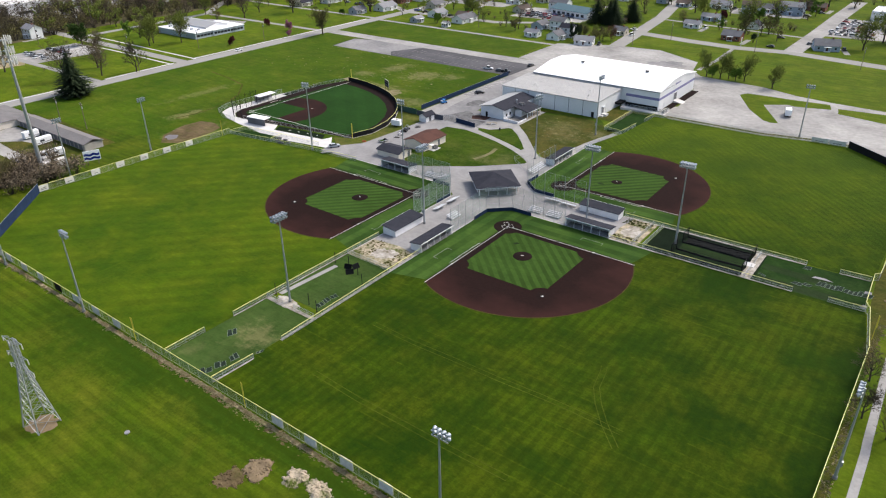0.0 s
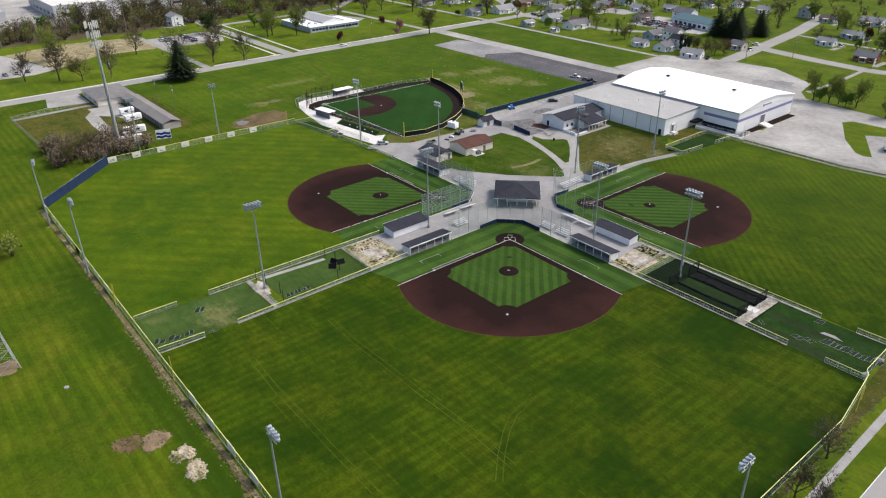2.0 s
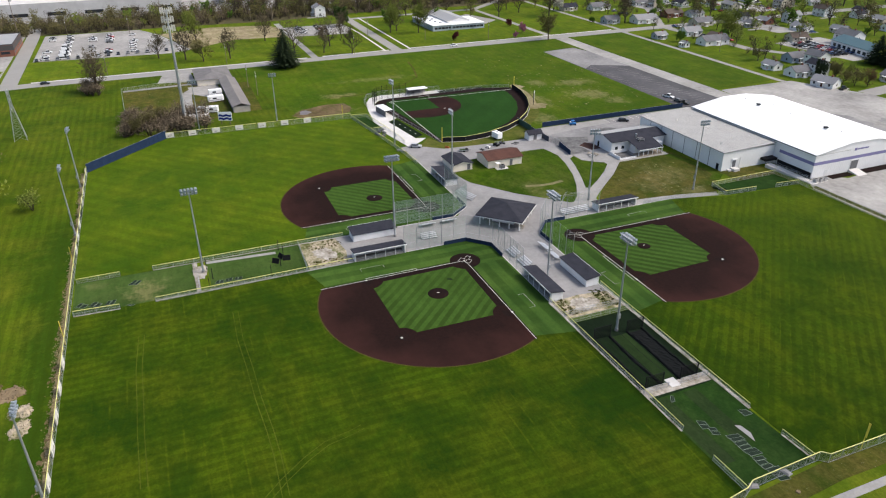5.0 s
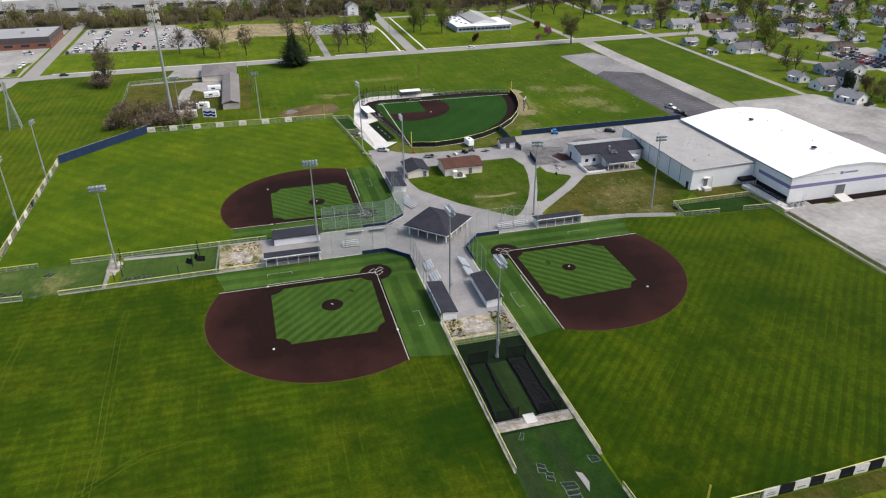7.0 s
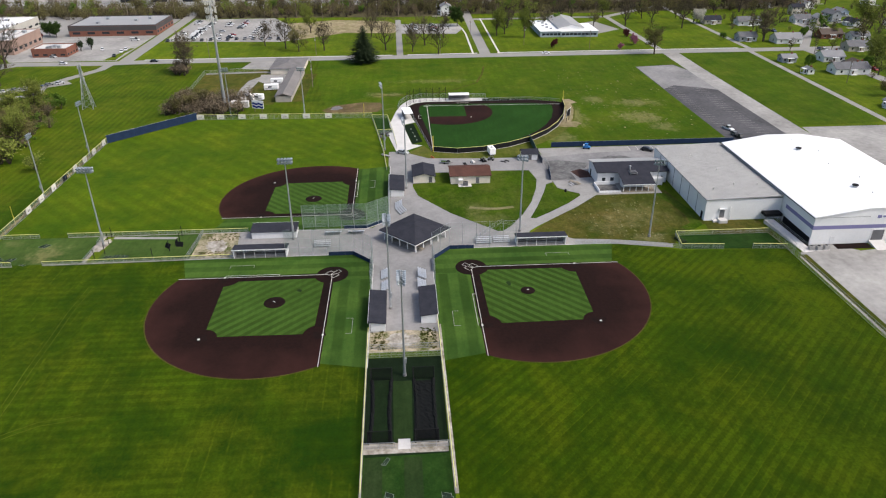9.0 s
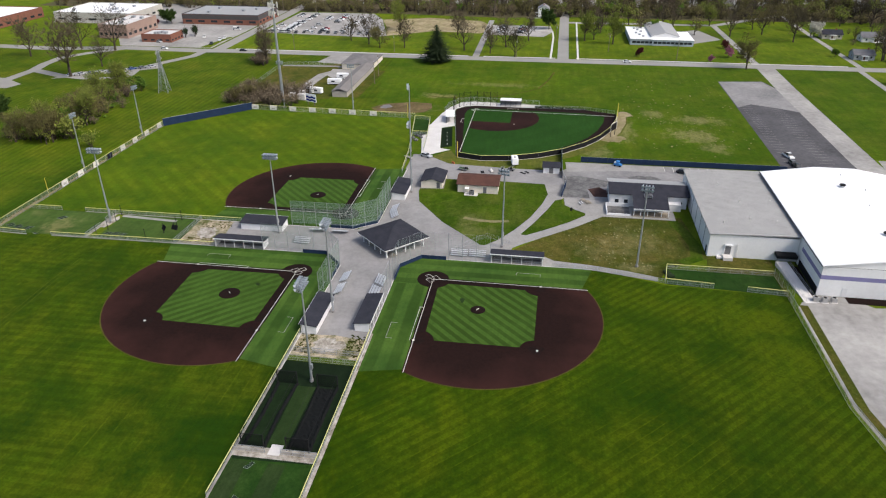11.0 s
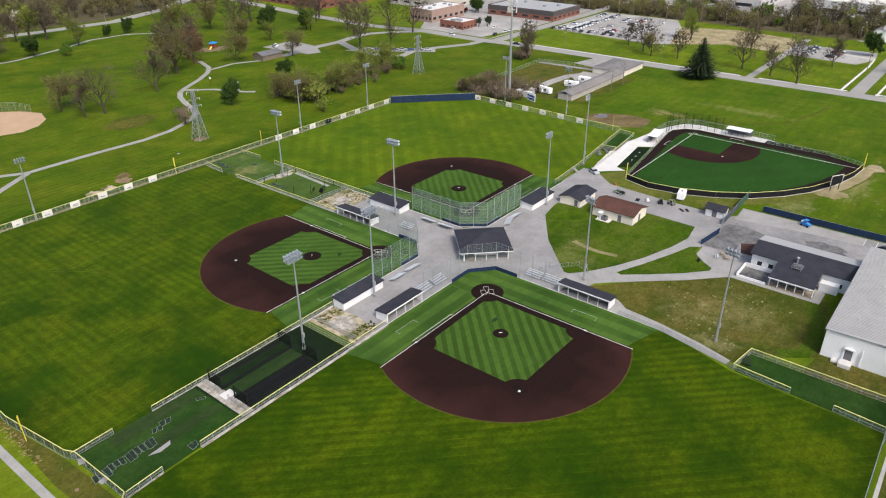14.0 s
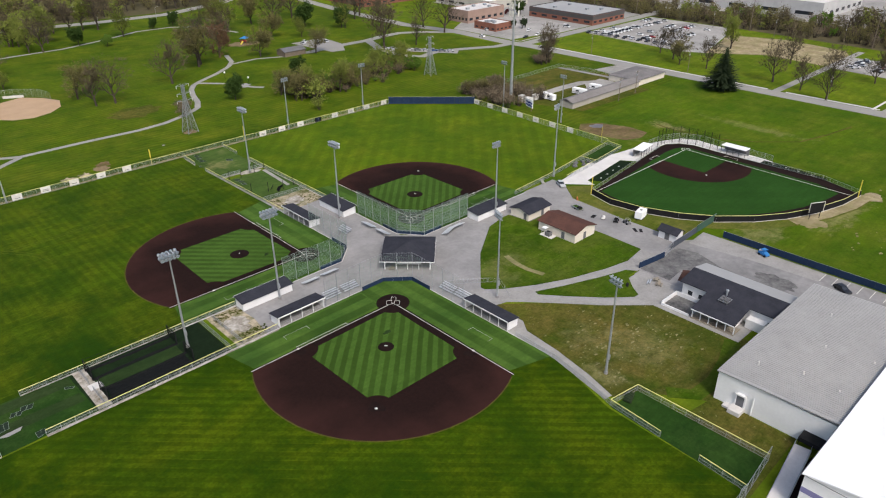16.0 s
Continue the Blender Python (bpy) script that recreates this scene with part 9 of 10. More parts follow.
# ---- houses ----
WALLS = [mat("white_clapboard", (0.78, 0.78, 0.77)), mat("grey_clapboard", (0.36, 0.38, 0.4)), mat("cream_clapboard", (0.5, 0.46, 0.38)), mat("pale_blue_clapboard", (0.36, 0.42, 0.5)), M_BRICK]
ROOFS = [M_GREYROOF, mat("brown_shingles", (0.12, 0.095, 0.08)), M_NAVYROOF, mat("pale_grey_shingles", (0.26, 0.26, 0.27))]
WN = ("white", "grey", "cream", "pale blue", "brick")
RN = ("grey", "brown", "charcoal", "light grey")


def house(x, y, turn, w, d, h, wi, ri, storeys=1):
    t = thing("house", (x, y, turn), "%s %s house with a %s shingle roof" % (WN[wi], "two-storey" if storeys > 1 else "one-storey", RN[ri]), "house", "houses of the town")
    hh = h * storeys
    part("wall", MB().box(-w / 2, -d / 2, 0, w / 2, d / 2, hh).add([(-w / 2, -d / 2, hh), (-w / 2, d / 2, hh), (-w / 2, 0, hh + d * 0.28)], [(2, 1, 0)]).add([(w / 2, -d / 2, hh), (w / 2, d / 2, hh), (w / 2, 0, hh + d * 0.28)], [(0, 1, 2)]), WALLS[wi], t)
    rf = part("roof", MB().gable(-w / 2, -d / 2, w / 2, d / 2, hh, d * 0.28, 0.45, 0.16, "x"), ROOFS[ri], t)
    part("chimney", MB().box(w * 0.2, -0.4, hh, w * 0.2 + 0.7, 0.4, hh + d * 0.28 + 0.9), M_BRICK, rf)
    for st in range(storeys):
        for k in range(3):
            for s in (-1, 1):
                x0 = -w / 2 + w * (k + 0.5) / 3 - 0.5
                if st == 0 and k == 1 and s == -1:
                    part("door", MB().box(x0, -d / 2 - 0.06, 0.1, x0 + 1.0, -d / 2, 2.1), M_REDROOF, t)
                    continue
                wd_ = part("window", MB().box(x0, s * d / 2 - 0.03, h * st + 1.0, x0 + 1.0, s * d / 2 + 0.03, h * st + 2.2), M_GLASS, t)
                part("sill", MB().box(x0 - 0.1, s * d / 2 - 0.07, h * st + 0.9, x0 + 1.1, s * d / 2 + 0.07, h * st + 1.0), M_SIDING, wd_)
        for s in (-1, 1):
            part("window", MB().box(s * w / 2 - 0.03, -0.5, h * st + 1.0, s * w / 2 + 0.03, 0.5, h * st + 2.2), M_GLASS, t)
    part("porch", MB().box(-1.6, -d / 2 - 1.8, 0, 1.6, -d / 2, 0.25).box(-1.8, -d / 2 - 1.9, 2.5, 1.8, -d / 2, 2.65).box(-1.6, -d / 2 - 1.8, 0.25, -1.45, -d / 2 - 1.65, 2.5).box(1.45, -d / 2 - 1.8, 0.25, 1.6, -d / 2 - 1.65, 2.5), WALLS[0], t)
    return t


HOUSES = [(-376, 394, 90, 11, 8, 3, 1, 0, 1), (-368, 416, 90, 16, 10, 3, 0, 3, 1), (-429, 419, 90, 16, 9, 3, 0, 0, 1), (-317, 391, 90, 8, 6, 2.6, 1, 3, 1), (-290, 389, 0, 5, 3.5, 2.5, 0, 3, 1), (-290, 410, 90, 18, 9, 3, 0, 0, 1), (-318, 416, 90, 12, 9, 3, 0, 3, 1)]
HOUSES += [(-343, 446, 90, 14, 9, 3, 2, 0, 1), (-380, 450, 90, 14, 9, 3, 4, 1, 1), (-436, 396, 90, 12, 8, 3, 2, 2, 1), (-434, 460, 90, 12, 9, 3, 0, 0, 1), (-226, 394, 0, 9, 6, 2.8, 0, 3, 1), (-210, 395, 90, 10, 8, 3, 0, 0, 1), (-207, 405, 0, 9, 7, 3, 0, 2, 2)]
HOUSES += [(-189, 391.5, 15, 11, 8, 2.6, 0, 3, 1), (-183, 429, 0, 8, 7, 3, 2, 0, 1), (-235, 419, 90, 11, 8, 3, 3, 0, 1), (-222, 421, 0, 10, 8, 3, 0, 0, 2), (-295, 418, 0, 12, 8, 3, 0, 1, 1), (-121, 452, 0, 11, 9, 3, 4, 0, 1), (-69.5, 453, 20, 13, 10, 3.2, 3, 0, 1)]
HOUSES += [(-113, 558, 0, 16, 9, 3, 3, 3, 2), (-103, 585, 0, 14, 9, 3, 4, 1, 1), (-162, 558, 0, 14, 9, 3, 0, 3, 1), (-128, 560, 0, 12, 9, 3, 0, 0, 1), (-493, 212, 0, 11, 8, 3, 0, 3, 2), (-256, 484, 0, 14, 10, 3, 0, 0, 2)]
rnd = random.Random(77)
for i in range(40):
    x, y = -560 + 46 * (i % 11) + rnd.uniform(-8, 8), 470 + 40 * (i // 11) + rnd.uniform(-6, 6)
    if -275 < x < -165 and y < 520 or -110 < x < -50:
        continue
    HOUSES.append((x, y, rnd.choice((0, 90, 12, 80)), rnd.uniform(8, 12.5), rnd.uniform(6.5, 8.5), 2.7, rnd.choice((0, 0, 0, 1, 2, 3, 4)), rnd.randrange(4), rnd.choice((1, 1, 2))))
for i in range(34):
    x, y = -500 + 29 * (i % 17) + rnd.uniform(-7, 7), 492 + 70 * (i // 17) + rnd.uniform(-8, 8)
    if -275 < x < -165 and y < 520 or -110 < x < -50:
        continue
    if min(math.hypot(x - q[0], y - q[1]) for q in HOUSES) < 17:
        continue
    HOUSES.append((x, y, rnd.choice((0, 90, 8, 84)), rnd.uniform(8, 12.5), rnd.uniform(6.5, 8.5), 2.7, rnd.choice((0, 0, 0, 1, 2, 4)), rnd.randrange(4), rnd.choice((1, 1, 2))))
for q in HOUSES:
    house(*q)
# drives beside the houses
drives = []
for i, q in enumerate(HOUSES):
    a, off = radians(q[2]), q[3] / 2 + 3.2
    c, s = math.cos(a), math.sin(a)
    cx, cy = q[0] + c * off, q[1] + s * off
    if i > 11 and abs(q[0] + 214) > 22:
        drives.append((cx, cy, q[2]))
        sheet("house_drive", MB().strip([(cx + s * 11, cy - c * 11), (cx - s * 4, cy + c * 4)], 3.0, -0.1, 0.0215 + 0.0001 * (i % 20)), M_WALK if i % 3 else M_GRAVEL, "pale drive beside a house", "drive")


# ---- larger buildings ----
def big_building(name, x0, y0, x1, y1, h, wall_m, roof_m, label, band=None, bays=0, side="x1"):
    t = thing(name, (x0, y0, 0), label, "building")
    W, D = x1 - x0, y1 - y0
    part("wall", MB().box(0, 0, 0, W, D, h), wall_m, t)
    part("roof", MB().box(0.4, 0.4, h, W - 0.4, D - 0.4, h + 0.15), roof_m, t)
    par = MB()
    for a, b in (((0, 0.2), (W, 0.2)), ((0, D - 0.2), (W, D - 0.2)), ((0.2, 0.4), (0.2, D - 0.4)), ((W - 0.2, 0.4), (W - 0.2, D - 0.4))):
        par.strip([a, b], 0.4, h, h + 0.6)
    part("parapet", par, band or wall_m, t)
    if band:
        part("cladding_band", MB().box(-0.06, -0.06, h * 0.55, W + 0.06, D + 0.06, h * 0.98), band, t, "dark upper cladding")
    gm = MB().box(0, 0, 0, 0.1, D / max(bays, 1) * 0.5, h * 0.22).mesh("window", M_GLASS)
    gm2 = MB().box(0, 0, 0, W / max(bays, 1) * 0.5, 0.1, h * 0.22).mesh("window", M_GLASS)
    for i in range(bays):
        for xx in (-0.06, W - 0.04):
            o = new("window", gm)
            o.parent, o.matrix_basis = t, Matrix.Translation((xx, D * (i + 0.25) / bays, h * 0.22))
        for yy in (-0.06, D - 0.04):
            o = new("window", gm2)
            o.parent, o.matrix_basis = t, Matrix.Translation((W * (i + 0.25) / bays, yy, h * 0.22))
    rr = random.Random(int(x0))
    for i in range(4):
        ux, uy = rr.uniform(0.2, 0.8) * W, rr.uniform(0.2, 0.8) * D
        part("rooftop_unit", MB().box(ux, uy, h + 0.15, ux + 2.4, uy + 1.8, h + 1.5), M_GALV, t)
    return t


t = thing("school", (-437.0, 267.5, 0), "low pale school with white flat roofs and a gabled hall", "building")
M_PANEL = mat("pale_blue_panel", (0.4, 0.46, 0.52))
part("wall", MB().box(0, 0, 0, 40.0, 13.0, 3.5).box(14.0, 29.6, 0, 41.0, 37.5, 3.5).box(34.0, 13.0, 0, 40.6, 29.6, 3.4), M_PANEL, t, "pale blue panelled walls")
part("flat_roof", MB().box(-0.3, -0.3, 3.5, 40.4, 13.0, 3.8).box(13.7, 29.6, 3.5, 41.3, 37.8, 3.8).box(34.0, 13.0, 3.4, 40.9, 29.6, 3.7), M_MEMBRANE, t, "white flat roofs")
part("hall_wall", MB().box(-8.0, 13.0, 0, 34.0, 29.6, 4.6).add([(-8.0, 13.0, 4.6), (-8.0, 29.6, 4.6), (-8.0, 21.3, 6.5)], [(0, 2, 1)]).add([(34.0, 13.0, 4.6), (34.0, 29.6, 4.6), (34.0, 21.3, 6.5)], [(0, 1, 2)]), M_SIDING, t, "pale gabled hall")
part("hall_roof", MB().gable(-8.0, 13.0, 34.0, 29.6, 4.6, 1.9, 0.5, 0.2, "x"), M_METALROOF, t, "light grey ribbed roof")
wm = MB().box(0, 0, 0, 0.1, 2.2, 1.3).mesh("window", M_GLASS)
for i in range(14):
    o = new("window", wm)
    o.parent, o.matrix_basis = t, Matrix.Translation((39.96 if i < 5 else (40.56 if i < 10 else 40.96), 1.2 + 2.55 * i, 1.1))
for i in range(6):
    part("rooftop_unit", MB().box(6 + 5.2 * i, 4.0 + (i % 3) * 1.7, 3.8, 7.6 + 5.2 * i, 5.4 + (i % 3) * 1.7, 4.6), M_GALV, t)
big_building("brick_works", -466, -42, -427, 15, 6.4, M_BRICK, M_METALROOF, "brick works with dark cladding and a pale roof", mat("dark_grey_cladding", (0.09, 0.085, 0.085)), 6)
big_building("brick_office", -380, -38, -364, -18, 4.4, M_BRICK, M_CONC, "low red brick office with a pale flat roof", None, 4)
big_building("brick_hall", -410, -72, -372, -52, 8.0, mat("dusty_brick", (0.34, 0.24, 0.2)), M_CONC, "two-storey dusty brick hall", None, 6)
big_building("works_hall", -470, -140, -424, -80, 6.0, mat("cream_cladding", (0.5, 0.48, 0.43)), M_MEMBRANE, "cream works hall with a white roof", None, 5)
big_building("works_hall", -440, -240, -364, -160, 6.5, M_BRICK, M_MEMBRANE, "long brick works hall with a white roof", None, 9)
big_building("warehouse", -640, -60, -560, 118, 11.0, mat("pale_grey_cladding", (0.5, 0.5, 0.5)), M_CONC, "huge pale grey warehouse", None, 7)
big_building("warehouse", -660, 152, -576, 300, 9.0, mat("pale_grey_cladding", (0.5, 0.5, 0.5)), M_CONC, "huge pale warehouse beyond the woods", None, 7)
big_building("warehouse", -640, 330, -560, 520, 6.5, mat("pale_grey_cladding", (0.5, 0.5, 0.5)), M_CONC, "large pale grey warehouse beyond the woods", None, 7)
big_building("garage_works", -64, 560, -10, 584, 6.0, M_SIDING, M_MEMBRANE, "white metal-clad garage works", None, 6)
big_building("garage_works", -60, 600, 20, 660, 7.0, M_SIDING, M_MEMBRANE, "white metal-clad garage works", None, 6)
t = thing("green_roof_store", (-256, 470, -14), "white store with a dark teal metal roof", "building")
part("wall", MB().box(0, 0, 0, 34, 15, 4.0), M_SIDING, t)
part("roof", MB().gable(0, 0, 34, 15, 4.0, 2.6, 0.6, 0.16, "x"), M_TEAL, t)
for i in range(7):
    part("window", MB().box(2 + 4.4 * i, -0.06, 0.8, 4.6 + 4.4 * i, 0, 2.6), M_GLASS, t)
shed("park_shelter", -236.0, -62.0, -222.0, -53.0, 2.9, 1.4, M_WOOD, M_GREYROOF, "x", "timber park shelter with a grey roof")
t = thing("playground", (-226.0, -106.0, 30), "bright red and blue playground frame", "playground")
part("platform", MB().box(-2, -2, 1.4, 2, 2, 1.6).box(-2, -2, 0, -1.8, -1.8, 3).box(1.8, -2, 0, 2, -1.8, 3).box(-2, 1.8, 0, -1.8, 2, 3).box(1.8, 1.8, 0, 2, 2, 3), mat("red_plastic", (0.4, 0.05, 0.06)), t)
part("canopy", MB().hip(-2, -2, 2, 2, 3.0, 1.2, 0.3), M_BLUE, t)
part("slide", MB().add([(2, -0.5, 1.5), (5, -0.5, 0.1), (5, 0.5, 0.1), (2, 0.5, 1.5), (2, -0.5, 1.4), (5, -0.5, 0.0), (5, 0.5, 0.0), (2, 0.5, 1.4)], [(0, 1, 2, 3), (7, 6, 5, 4), (0, 4, 5, 1), (2, 6, 7, 3), (1, 5, 6, 2)]), M_YPOLE, t)
sheet("play_mulch", MB().slab(blob(-224, -104, 10, 12, 0.8, 9), -0.1, 0.02), M_SAND, "tan playground mulch", "soil")


# ---- vehicles ----
def car(colour, label, long=4.6, tall=1.45, bed=False, van=False):
    t = thing("car", pose(0, 0, 0), label, "pickup truck" if bed else ("van" if van else "car"), "parked cars")
    L, Wd = long / 2, 0.9
    b = MB()
    prof = [(-L, 0.35), (-L, 0.85), (-L + 0.3, 0.95), (L - 1.2, 0.95), (L - 0.15, 0.78), (L, 0.55), (L, 0.35)]
    n = len(prof)
    for s in (-1, 1):
        b.v += [(x, s * Wd * (0.96 if z > 0.8 else 1.0), z) for x, z in prof]
    b.f += [tuple(range(n - 1, -1, -1)), tuple(range(n, 2 * n))] + [(i, (i + 1) % n, n + (i + 1) % n, n + i) for i in range(n)]
    part("body", b, colour, t)
    x0, x1, x2, x3 = (-L + 0.1, -L + 0.35, L - 1.9, L - 1.1) if van else ((-0.5, -0.3, 0.7, 1.2) if bed else (-L + 0.35, -L + 1.0, L - 2.1, L - 1.3))
    top = 2.1 if van else tall + (0.3 if bed else 0)
    g = MB()
    pts = [(x0, 0.95), (x1, top), (x2, top), (x3, 0.95)]
    for s in (-1, 1):
        g.v += [(x, s * Wd * (0.8 if z > 1 else 0.93), z) for x, z in pts]
    g.f += [(3, 2, 1, 0), (4, 5, 6, 7), (0, 1, 5, 4), (2, 3, 7, 6), (1, 2, 6, 5)]
    cb = part("cabin_glass", g, M_GLASS, t, "dark windows")
    part("roof_panel", MB().box(x1 - 0.05, -Wd * 0.79, top - 0.03, x2 + 0.05, Wd * 0.79, top + 0.05) if not van else MB().box(x1 - 0.1, -Wd * 0.86, 1.5, x2 - 0.4, Wd * 0.86, top + 0.06), colour, cb)
    if bed:
        part("load_bed", MB().box(-L + 0.1, -Wd * 0.8, 0.9, -0.7, Wd * 0.8, 0.965), M_BLACK, t)
    for sx in (-L + 0.85, L - 0.9):
        for sy in (-Wd - 0.02, Wd - 0.2):
            part("wheel", MB().tube((sx, sy, 0.33), (sx, sy + 0.22, 0.33), 0.33, n=10), M_TYRE, t)
    return t


def paint(name, c):
    return mat(name, c, tuple(0.9 * v for v in c), 0.5, 4.0, 0.35, 0.0, 0.0)


CARS = [car(paint("white_car_paint", (0.7, 0.7, 0.7)), "white car parked with wheels straight"), car(paint("silver_car_paint", (0.4, 0.41, 0.42)), "silver car parked with wheels straight"), car(paint("black_car_paint", (0.012, 0.012, 0.014)), "black car parked with wheels straight"),
        car(paint("grey_car_paint", (0.12, 0.125, 0.13)), "dark grey car parked with wheels straight"), car(paint("red_car_paint", (0.3, 0.02, 0.02)), "red car parked with wheels straight"), car(paint("blue_car_paint", (0.03, 0.07, 0.2)), "dark blue car parked with wheels straight"),
        car(paint("white_car_paint", (0.7, 0.7, 0.7)), "white pickup truck with an open bed", 5.4, 1.5, bed=True), car(paint("black_car_paint", (0.012, 0.012, 0.014)), "black pickup truck with an open bed", 5.4, 1.5, bed=True), car(paint("white_car_paint", (0.7, 0.7, 0.7)), "white panel van parked on gravel", 5.6, 1.5, van=True)]
SEEN = set()


def park(k, x, y, turn):
    m = pose(x, y, 0.03, 0, 0, turn)
    if k in SEEN:
        return copy_thing(CARS[k], m)
    SEEN.add(k)
    CARS[k].matrix_basis = m
    return CARS[k]


rnd = random.Random(42)
for k, x, y, a in ((6, -202.4, 308.6, 20), (7, -191.2, 308.6, 10), (3, -194.6, 308.2, 10), (2, -187.2, 326.6, 95), (2, -180.0, 268.0, 60), (1, -183.8, 176.6, 60), (0, -181.6, 446.0, 170), (2, -96.4, 442.6, 175), (2, -97.8, 471.0, 0), (3, -79.0, 461.6, 10), (3, -96.2, 572.0, 10), (2, -102.2, 555.0, 0),
                   (0, -347.8, 262.0, 90), (2, -346.6, 37.0, 92), (0, -381.8, -4.5, 20), (2, -363.0, 9.0, 15), (0, -374.4, 9.4, 15), (0, -380.4, 10.0, 15), (1, -363.2, -25.8, 60), (0, -345.4, -13.0, 80), (8, -410.0, 5.8, 90)):
    park(k, x, y, a)
for row, y in enumerate((32, 42, 56, 66, 80)):
    for i in range(18):
        x = -478 + 4.2 * i + 0.8 * row
        if rnd.random() < (0.6 if row in (1, 3) else 0.25) and (x < -405):
            park(8 if row == 1 and i > 8 else rnd.choice((0, 0, 1, 0, 3, 4, 6, 6, 1, 2)), x, y + rnd.uniform(-0.5, 0.5), 90 + rnd.uniform(-4, 4))
for i in range(14):
    park(rnd.choice((2, 3, 2, 1)), -406 + rnd.uniform(-1, 1), 28 + 5.4 * i, rnd.uniform(-8, 8))
for i in range(9):
    park(rnd.choice((2, 3, 1, 5)), -277 - 2.9 * i, -29 + 4.1 * i, 145)
for i in range(5):
    park(rnd.choice((0, 1, 2)), -250 - 3.4 * i, -78 + rnd.uniform(-2, 8), 70 + rnd.uniform(-10, 10))
for i in range(16):
    park(rnd.choice((2, 3, 1, 4, 0)), -424 - 3.2 * (i % 8), 186 + 14 * (i // 8) + rnd.uniform(-2, 2), 90 + rnd.uniform(-20, 20))
for i in range(30):
    park(rnd.choice((2, 3, 2, 4, 1, 5, 0)), -268 + 3.6 * (i % 10), 452 + 6.5 * (i // 10) + rnd.uniform(-1, 1), 75 + rnd.uniform(-8, 8))
for i in range(44):
    park(rnd.choice((0, 1, 0, 2, 3, 4, 0, 8)), -76 + 4.2 * (i % 6) + rnd.uniform(-1, 1), 500 + 7.5 * (i // 6) + rnd.uniform(-1.5, 1.5), rnd.choice((0, 90)) + rnd.uniform(-10, 10))
for i in range(24):
    park(rnd.choice((0, 1, 2, 3, 4, 5)), rnd.uniform(-430, -286), rnd.choice((424, 426, 462, 500, 540)) + rnd.uniform(-3, 3), rnd.choice((0, 90)) + rnd.uniform(-5, 5))


for cx, cy, a in drives:
    if rnd.random() < 0.6:
        park(rnd.choice((0, 1, 2, 3, 4, 5, 6, 7)), cx, cy, a + 90 + rnd.uniform(-3, 3))


def camper(x, y, turn, l=7.0):
    t = thing("camper_trailer", (x, y, turn), "white camper trailer parked in the gravel yard", "trailer", "camper trailers")
    part("body", MB().slab([(-l / 2, -1.2), (l / 2 - 0.6, -1.2), (l / 2, -0.8), (l / 2, 0.8), (l / 2 - 0.6, 1.2), (-l / 2, 1.2)], 0.55, 2.9), M_MEMBRANE, t)
    part("window", MB().box(-1.5, -1.24, 1.5, 0.2, -1.2, 2.2).box(-1.5, 1.2, 1.5, 0.2, 1.24, 2.2), M_GLASS, t)
    part("stripe", MB().box(-l / 2 + 0.1, -1.23, 1.0, l / 2 - 0.7, -1.2, 1.2).box(-l / 2 + 0.1, 1.2, 1.0, l / 2 - 0.7, 1.23, 1.2), M_GREYROOF, t)
    for sx in (-0.5, 0.4):
        for sy in (-1.15, 0.95):
            part("wheel", MB().tube((sx, sy, 0.33), (sx, sy + 0.2, 0.33), 0.33, n=10), M_TYRE, t)


camper(-279.6, 113.4, 96, 7.0)
camper(-291.0, 114.4, 94, 6.0)
camper(-262.0, 110.2, 80, 5.0)
camper(-262.4, 106.4, 60, 4.6)
t = thing("box_truck", (-55.4, 313.6, 105), "white box truck with a dark cab on the gravel", "truck")
part("cargo_box", MB().box(-3.2, -1.15, 0.9, 1.4, 1.15, 3.3), M_MEMBRANE, t)
part("cab", MB().add([(1.5, -1.0, 0.6), (3.4, -1.0, 0.6), (3.4, 1.0, 0.6), (1.5, 1.0, 0.6), (1.5, -1.0, 2.3), (2.6, -0.95, 2.3), (2.6, 0.95, 2.3), (1.5, 1.0, 2.3), (3.4, -1.0, 1.4), (3.4, 1.0, 1.4)], [(0, 1, 8, 5, 4), (3, 7, 6, 9, 2), (1, 2, 9, 8), (8, 9, 6, 5), (4, 5, 6, 7), (0, 4, 7, 3), (0, 3, 2, 1)]), M_BLACK, t)
part("chassis", MB().box(-3.0, -0.5, 0.45, 3.2, 0.5, 0.9), M_BLACK, t)
for sx in (-2.2, 2.4):
    for sy in (-1.15, 0.85):
        part("wheel", MB().tube((sx, sy, 0.45), (sx, sy + 0.3, 0.45), 0.45, n=12), M_TYRE, t)


# ---- utility poles and street lamps ----
UP = thing("utility_pole", pose(0, 0, 0), "weathered wooden utility pole with a cross arm", "utility pole", "utility poles")
part("pole", MB().tube((0, 0, -0.1), (0, 0, 11.0), 0.16, 0.11, 7), M_WOOD, UP)
part("cross_arm", MB().box(-1.2, -0.06, 10.2, 1.2, 0.06, 10.36), M_WOOD, UP)
part("insulator", MB().tube((-1.0, 0, 10.36), (-1.0, 0, 10.6), 0.07, n=6).tube((1.0, 0, 10.36), (1.0, 0, 10.6), 0.07, n=6).tube((0.0, 0, 11.0), (0.0, 0, 11.25), 0.07, n=6), M_CONC, UP)
part("transformer", MB().tube((0.35, 0, 8.6), (0.35, 0, 9.5), 0.25, n=8), M_GALV, UP)
UP.matrix_basis = pose(-355.6, 127.5, 0, 0, 0, 0)
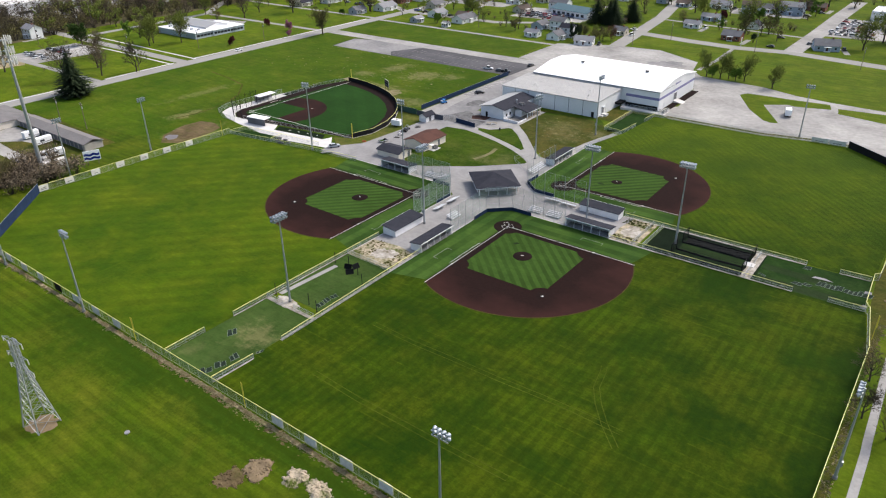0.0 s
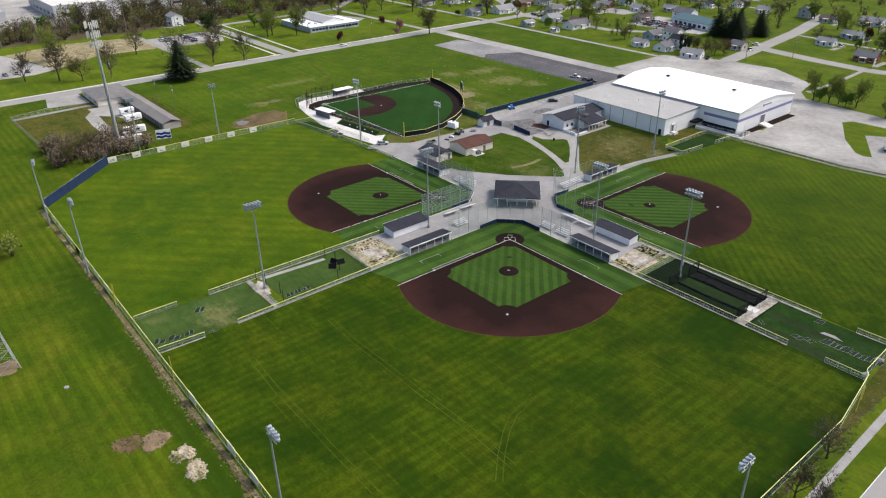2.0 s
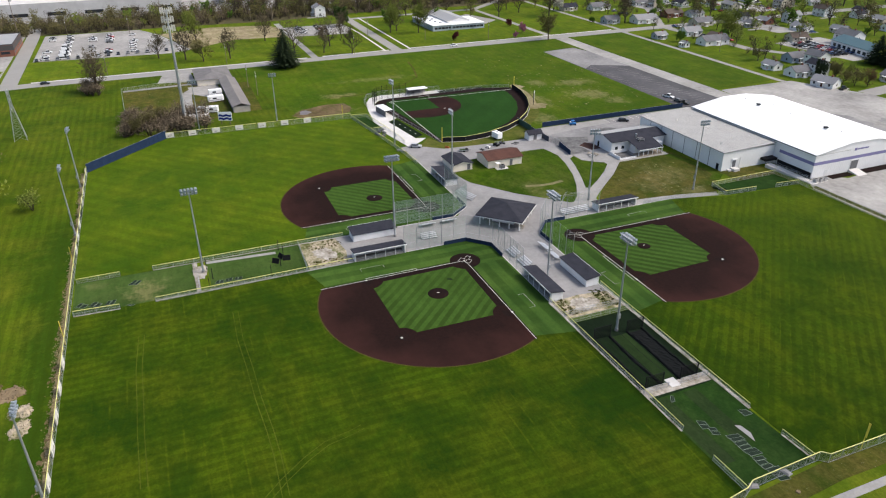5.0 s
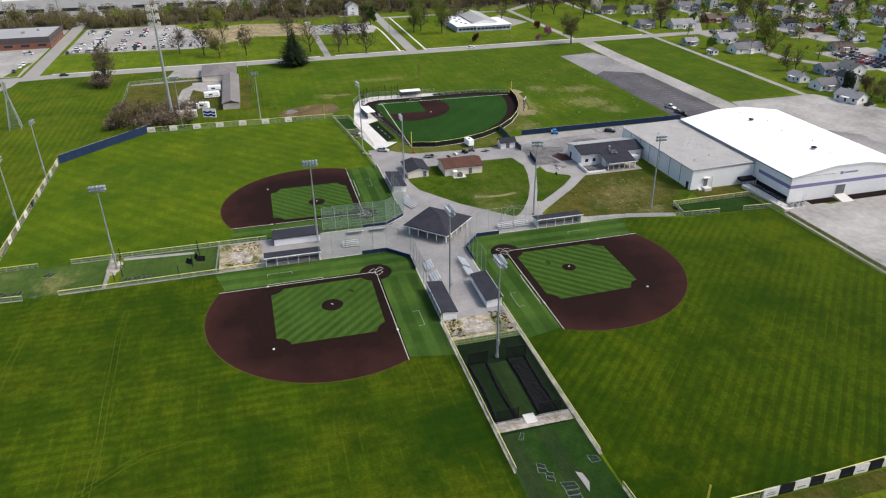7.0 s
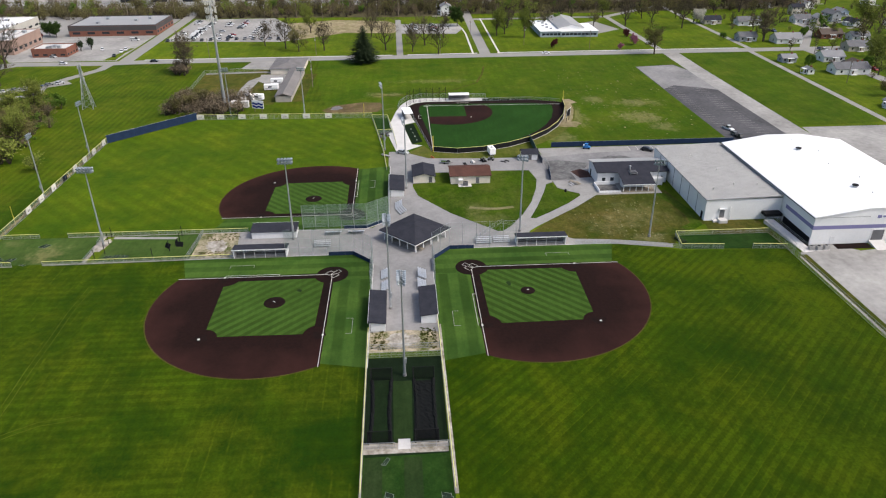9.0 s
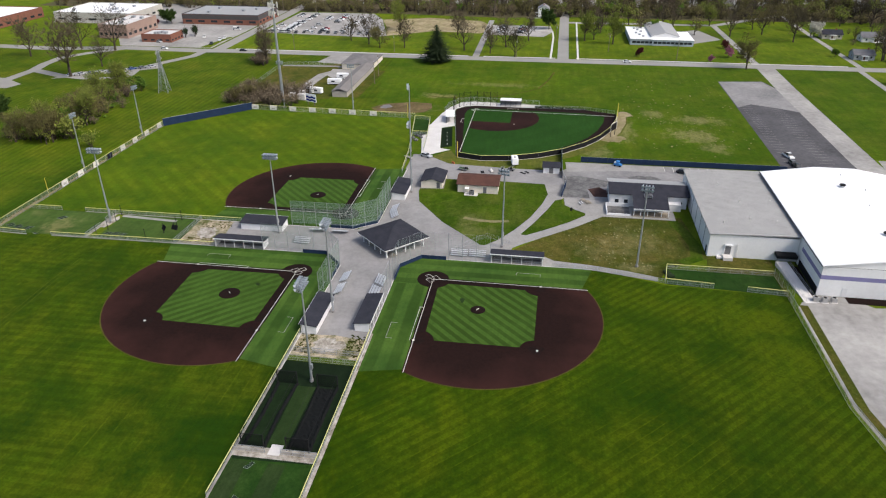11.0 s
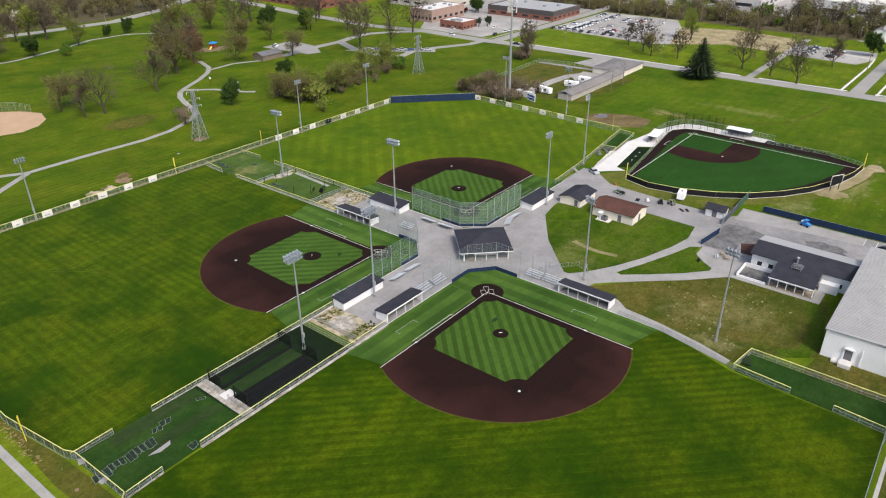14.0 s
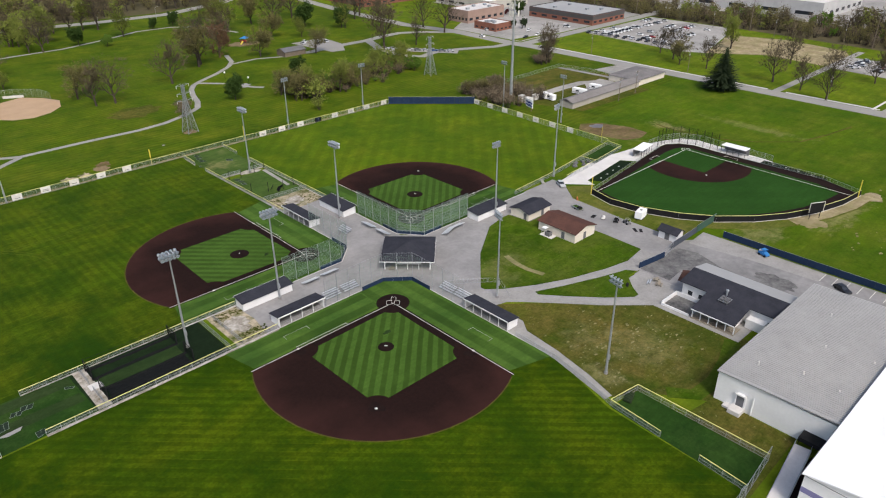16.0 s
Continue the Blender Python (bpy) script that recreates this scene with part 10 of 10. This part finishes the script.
for x, y, a in ((-351.8, 200.0, 0), (-373.9, 253.0, 90), (-300.0, 131.0, 0), (-283.0, 133.0, 0), (-358, 290, 0), (-355.0, 66.0, 0), (-398, 222, 90), (-309, 401, 0), (-270, 398, 0), (-164, 404, 40), (-150, 428, 90), (-100, 424, 90), (-45, 414, 90), (-258, 445, 0), (-330, 428, 0), (-478, 120, 0), (-484, 160, 0), (-478, 78, 0), (-470, 204, 0), (-480, 40, 0), (-488, 240, 0), (8.6, 60, 0), (8.2, 230, 0)):
    copy_thing(UP, pose(x, y, 0, 0, 0, a))
TP = thing("tall_line_pole", pose(0, 0, 0), "tall slender steel line pole above the woods", "utility pole", "line poles")
part("pole", MB().tube((0, 0, -0.1), (0, 0, 24.0), 0.3, 0.16, 8), M_WOOD, TP)
part("cross_arm", MB().box(-1.8, -0.08, 22.4, 1.8, 0.08, 22.6).box(-1.8, -0.08, 20.4, 1.8, 0.08, 20.6), M_GALV, TP)
TP.matrix_basis = pose(-486, 176, 0)
for x, y in ((-490, 10), (-486, 100), (-492, 252), (-478, -20), (-500, 330)):
    copy_thing(TP, pose(x, y, 0))
SL = thing("street_lamp", pose(0, 0, 0), "grey street lamp with a curved arm", "street lamp", "street lamps")
part("pole", MB().tube((0, 0, 0), (0, 0, 8.0), 0.12, 0.08, 7), M_GALV, SL)
part("arm", MB().tube((0, 0, 8.0), (1.0, 0, 8.7), 0.06, n=5).tube((1.0, 0, 8.7), (2.4, 0, 8.8), 0.05, n=5), M_GALV, SL)
part("lamp_head", MB().box(2.2, -0.15, 8.65, 3.0, 0.15, 8.82), M_LAMP, SL)
SL.matrix_basis = pose(-182, -231, 0, 0, 0, 200)
for x, y, a in ((-222, -226, 180), (-140, -243, 190)):
    copy_thing(SL, pose(x, y, 0, 0, 0, a))
# street sign by the northern lawn
t = thing("roadside_sign", (-111.6, 437.6, 100), "white and teal roadside sign on two posts", "sign")
part("panel", MB().box(-2.0, -0.12, 1.6, 2.0, 0.12, 4.6), M_CHALK, t)
part("printed_bars", MB().box(-1.7, -0.15, 3.6, 1.7, -0.12, 4.2).box(-1.7, -0.15, 2.2, 1.7, -0.12, 2.6), M_TEAL, t)
for s in (-1.7, 1.7):
    part("leg", MB().box(s - 0.1, -0.1, 0, s + 0.1, 0.1, 1.6), M_GALV, t)
sheet("worn_trail", MB().strip([(-265.6, 163.3), (-263.6, 172.0), (-264.8, 182.6), (-268.0, 194.0), (-273.2, 202.6), (-285.4, 214.6), (-302.0, 219.0), (-319.7, 222.0)], 1.0, -0.1, 0.013), M_LAWN, "faint dry trail over the lawn", "path")
GL = thing("path_lamp", (-172.6, -32.4, 0), "short park path lamp with a white globe", "lamp", "path lamps")
part("post", MB().tube((0, 0, 0), (0, 0, 3.2), 0.08, 0.06, 6), M_BLACK, GL)
part("globe", MB().add([(0.5 * math.sin(a) * math.cos(b), 0.5 * math.sin(a) * math.sin(b), 3.6 - 0.5 * math.cos(a)) for a in (0.3, 1.0, 1.57, 2.2, 2.85) for b in [k * math.pi / 4 for k in range(8)]],
                       [(8 * r + i, 8 * r + (i + 1) % 8, 8 * r + 8 + (i + 1) % 8, 8 * r + 8 + i) for r in range(4) for i in range(8)] + [tuple(range(7, -1, -1)), tuple(range(32, 40))]), M_MEMBRANE, GL, "white globe")
copy_thing(GL, pose(-176.0, -14.5, 0))

# grey tarps and racks stacked in the western field's corner pen
for x, y, a, l in ((-203.6, 167.6, 20, 2.4), (-206.4, 168.8, 55, 2.0), (-201.2, 169.2, -15, 1.8), (-207.8, 170.6, 80, 1.7), (-204.6, 170.6, 10, 1.6)):
    t = thing("rolled_tarp", (x, y, a), "grey rolled tarp stacked in the corner pen", "tarpaulin", "tarps in the corner pen")
    part("roll", MB().tube((-l / 2, 0, 0.4), (l / 2, 0.1, 0.42), 0.42, 0.36, 9).tube((-l / 2 + 0.2, 0.7, 0.3), (l / 2 - 0.3, 0.62, 0.3), 0.3, 0.3, 9), M_GREYROOF, t)
    part("strap", MB().tube((-0.06, 0.03, 0.41), (0.06, 0.04, 0.41), 0.44, n=9), M_BLACK, t)
t = thing("concrete_bench", (-181.6, 170.4, 50), "pale concrete slab bench by the gate", "bench")
part("seat", MB().box(-2.2, -0.5, 0.38, 2.2, 0.5, 0.5), M_WALK, t)
for sx in (-1.5, 1.5):
    part("leg", MB().box(sx - 0.2, -0.4, 0, sx + 0.2, 0.4, 0.38), M_WALK, t)

# tarpaulin heap in the bullpen by the hall
t = thing("field_tarp", (-106.6, 253.6, 20), "dark green rolled field tarp heaped in the bullpen", "tarpaulin")
hp = MB()
rnd = random.Random(15)
for i in range(5):
    x = -1.4 + 0.7 * i
    hp.tube((x, -0.9 + 0.3 * rnd.random(), 0.32), (x + 0.6, 0.9, 0.36 + 0.2 * rnd.random()), 0.34, 0.28, 8)
part("cover", hp, M_NEEDLE, t)
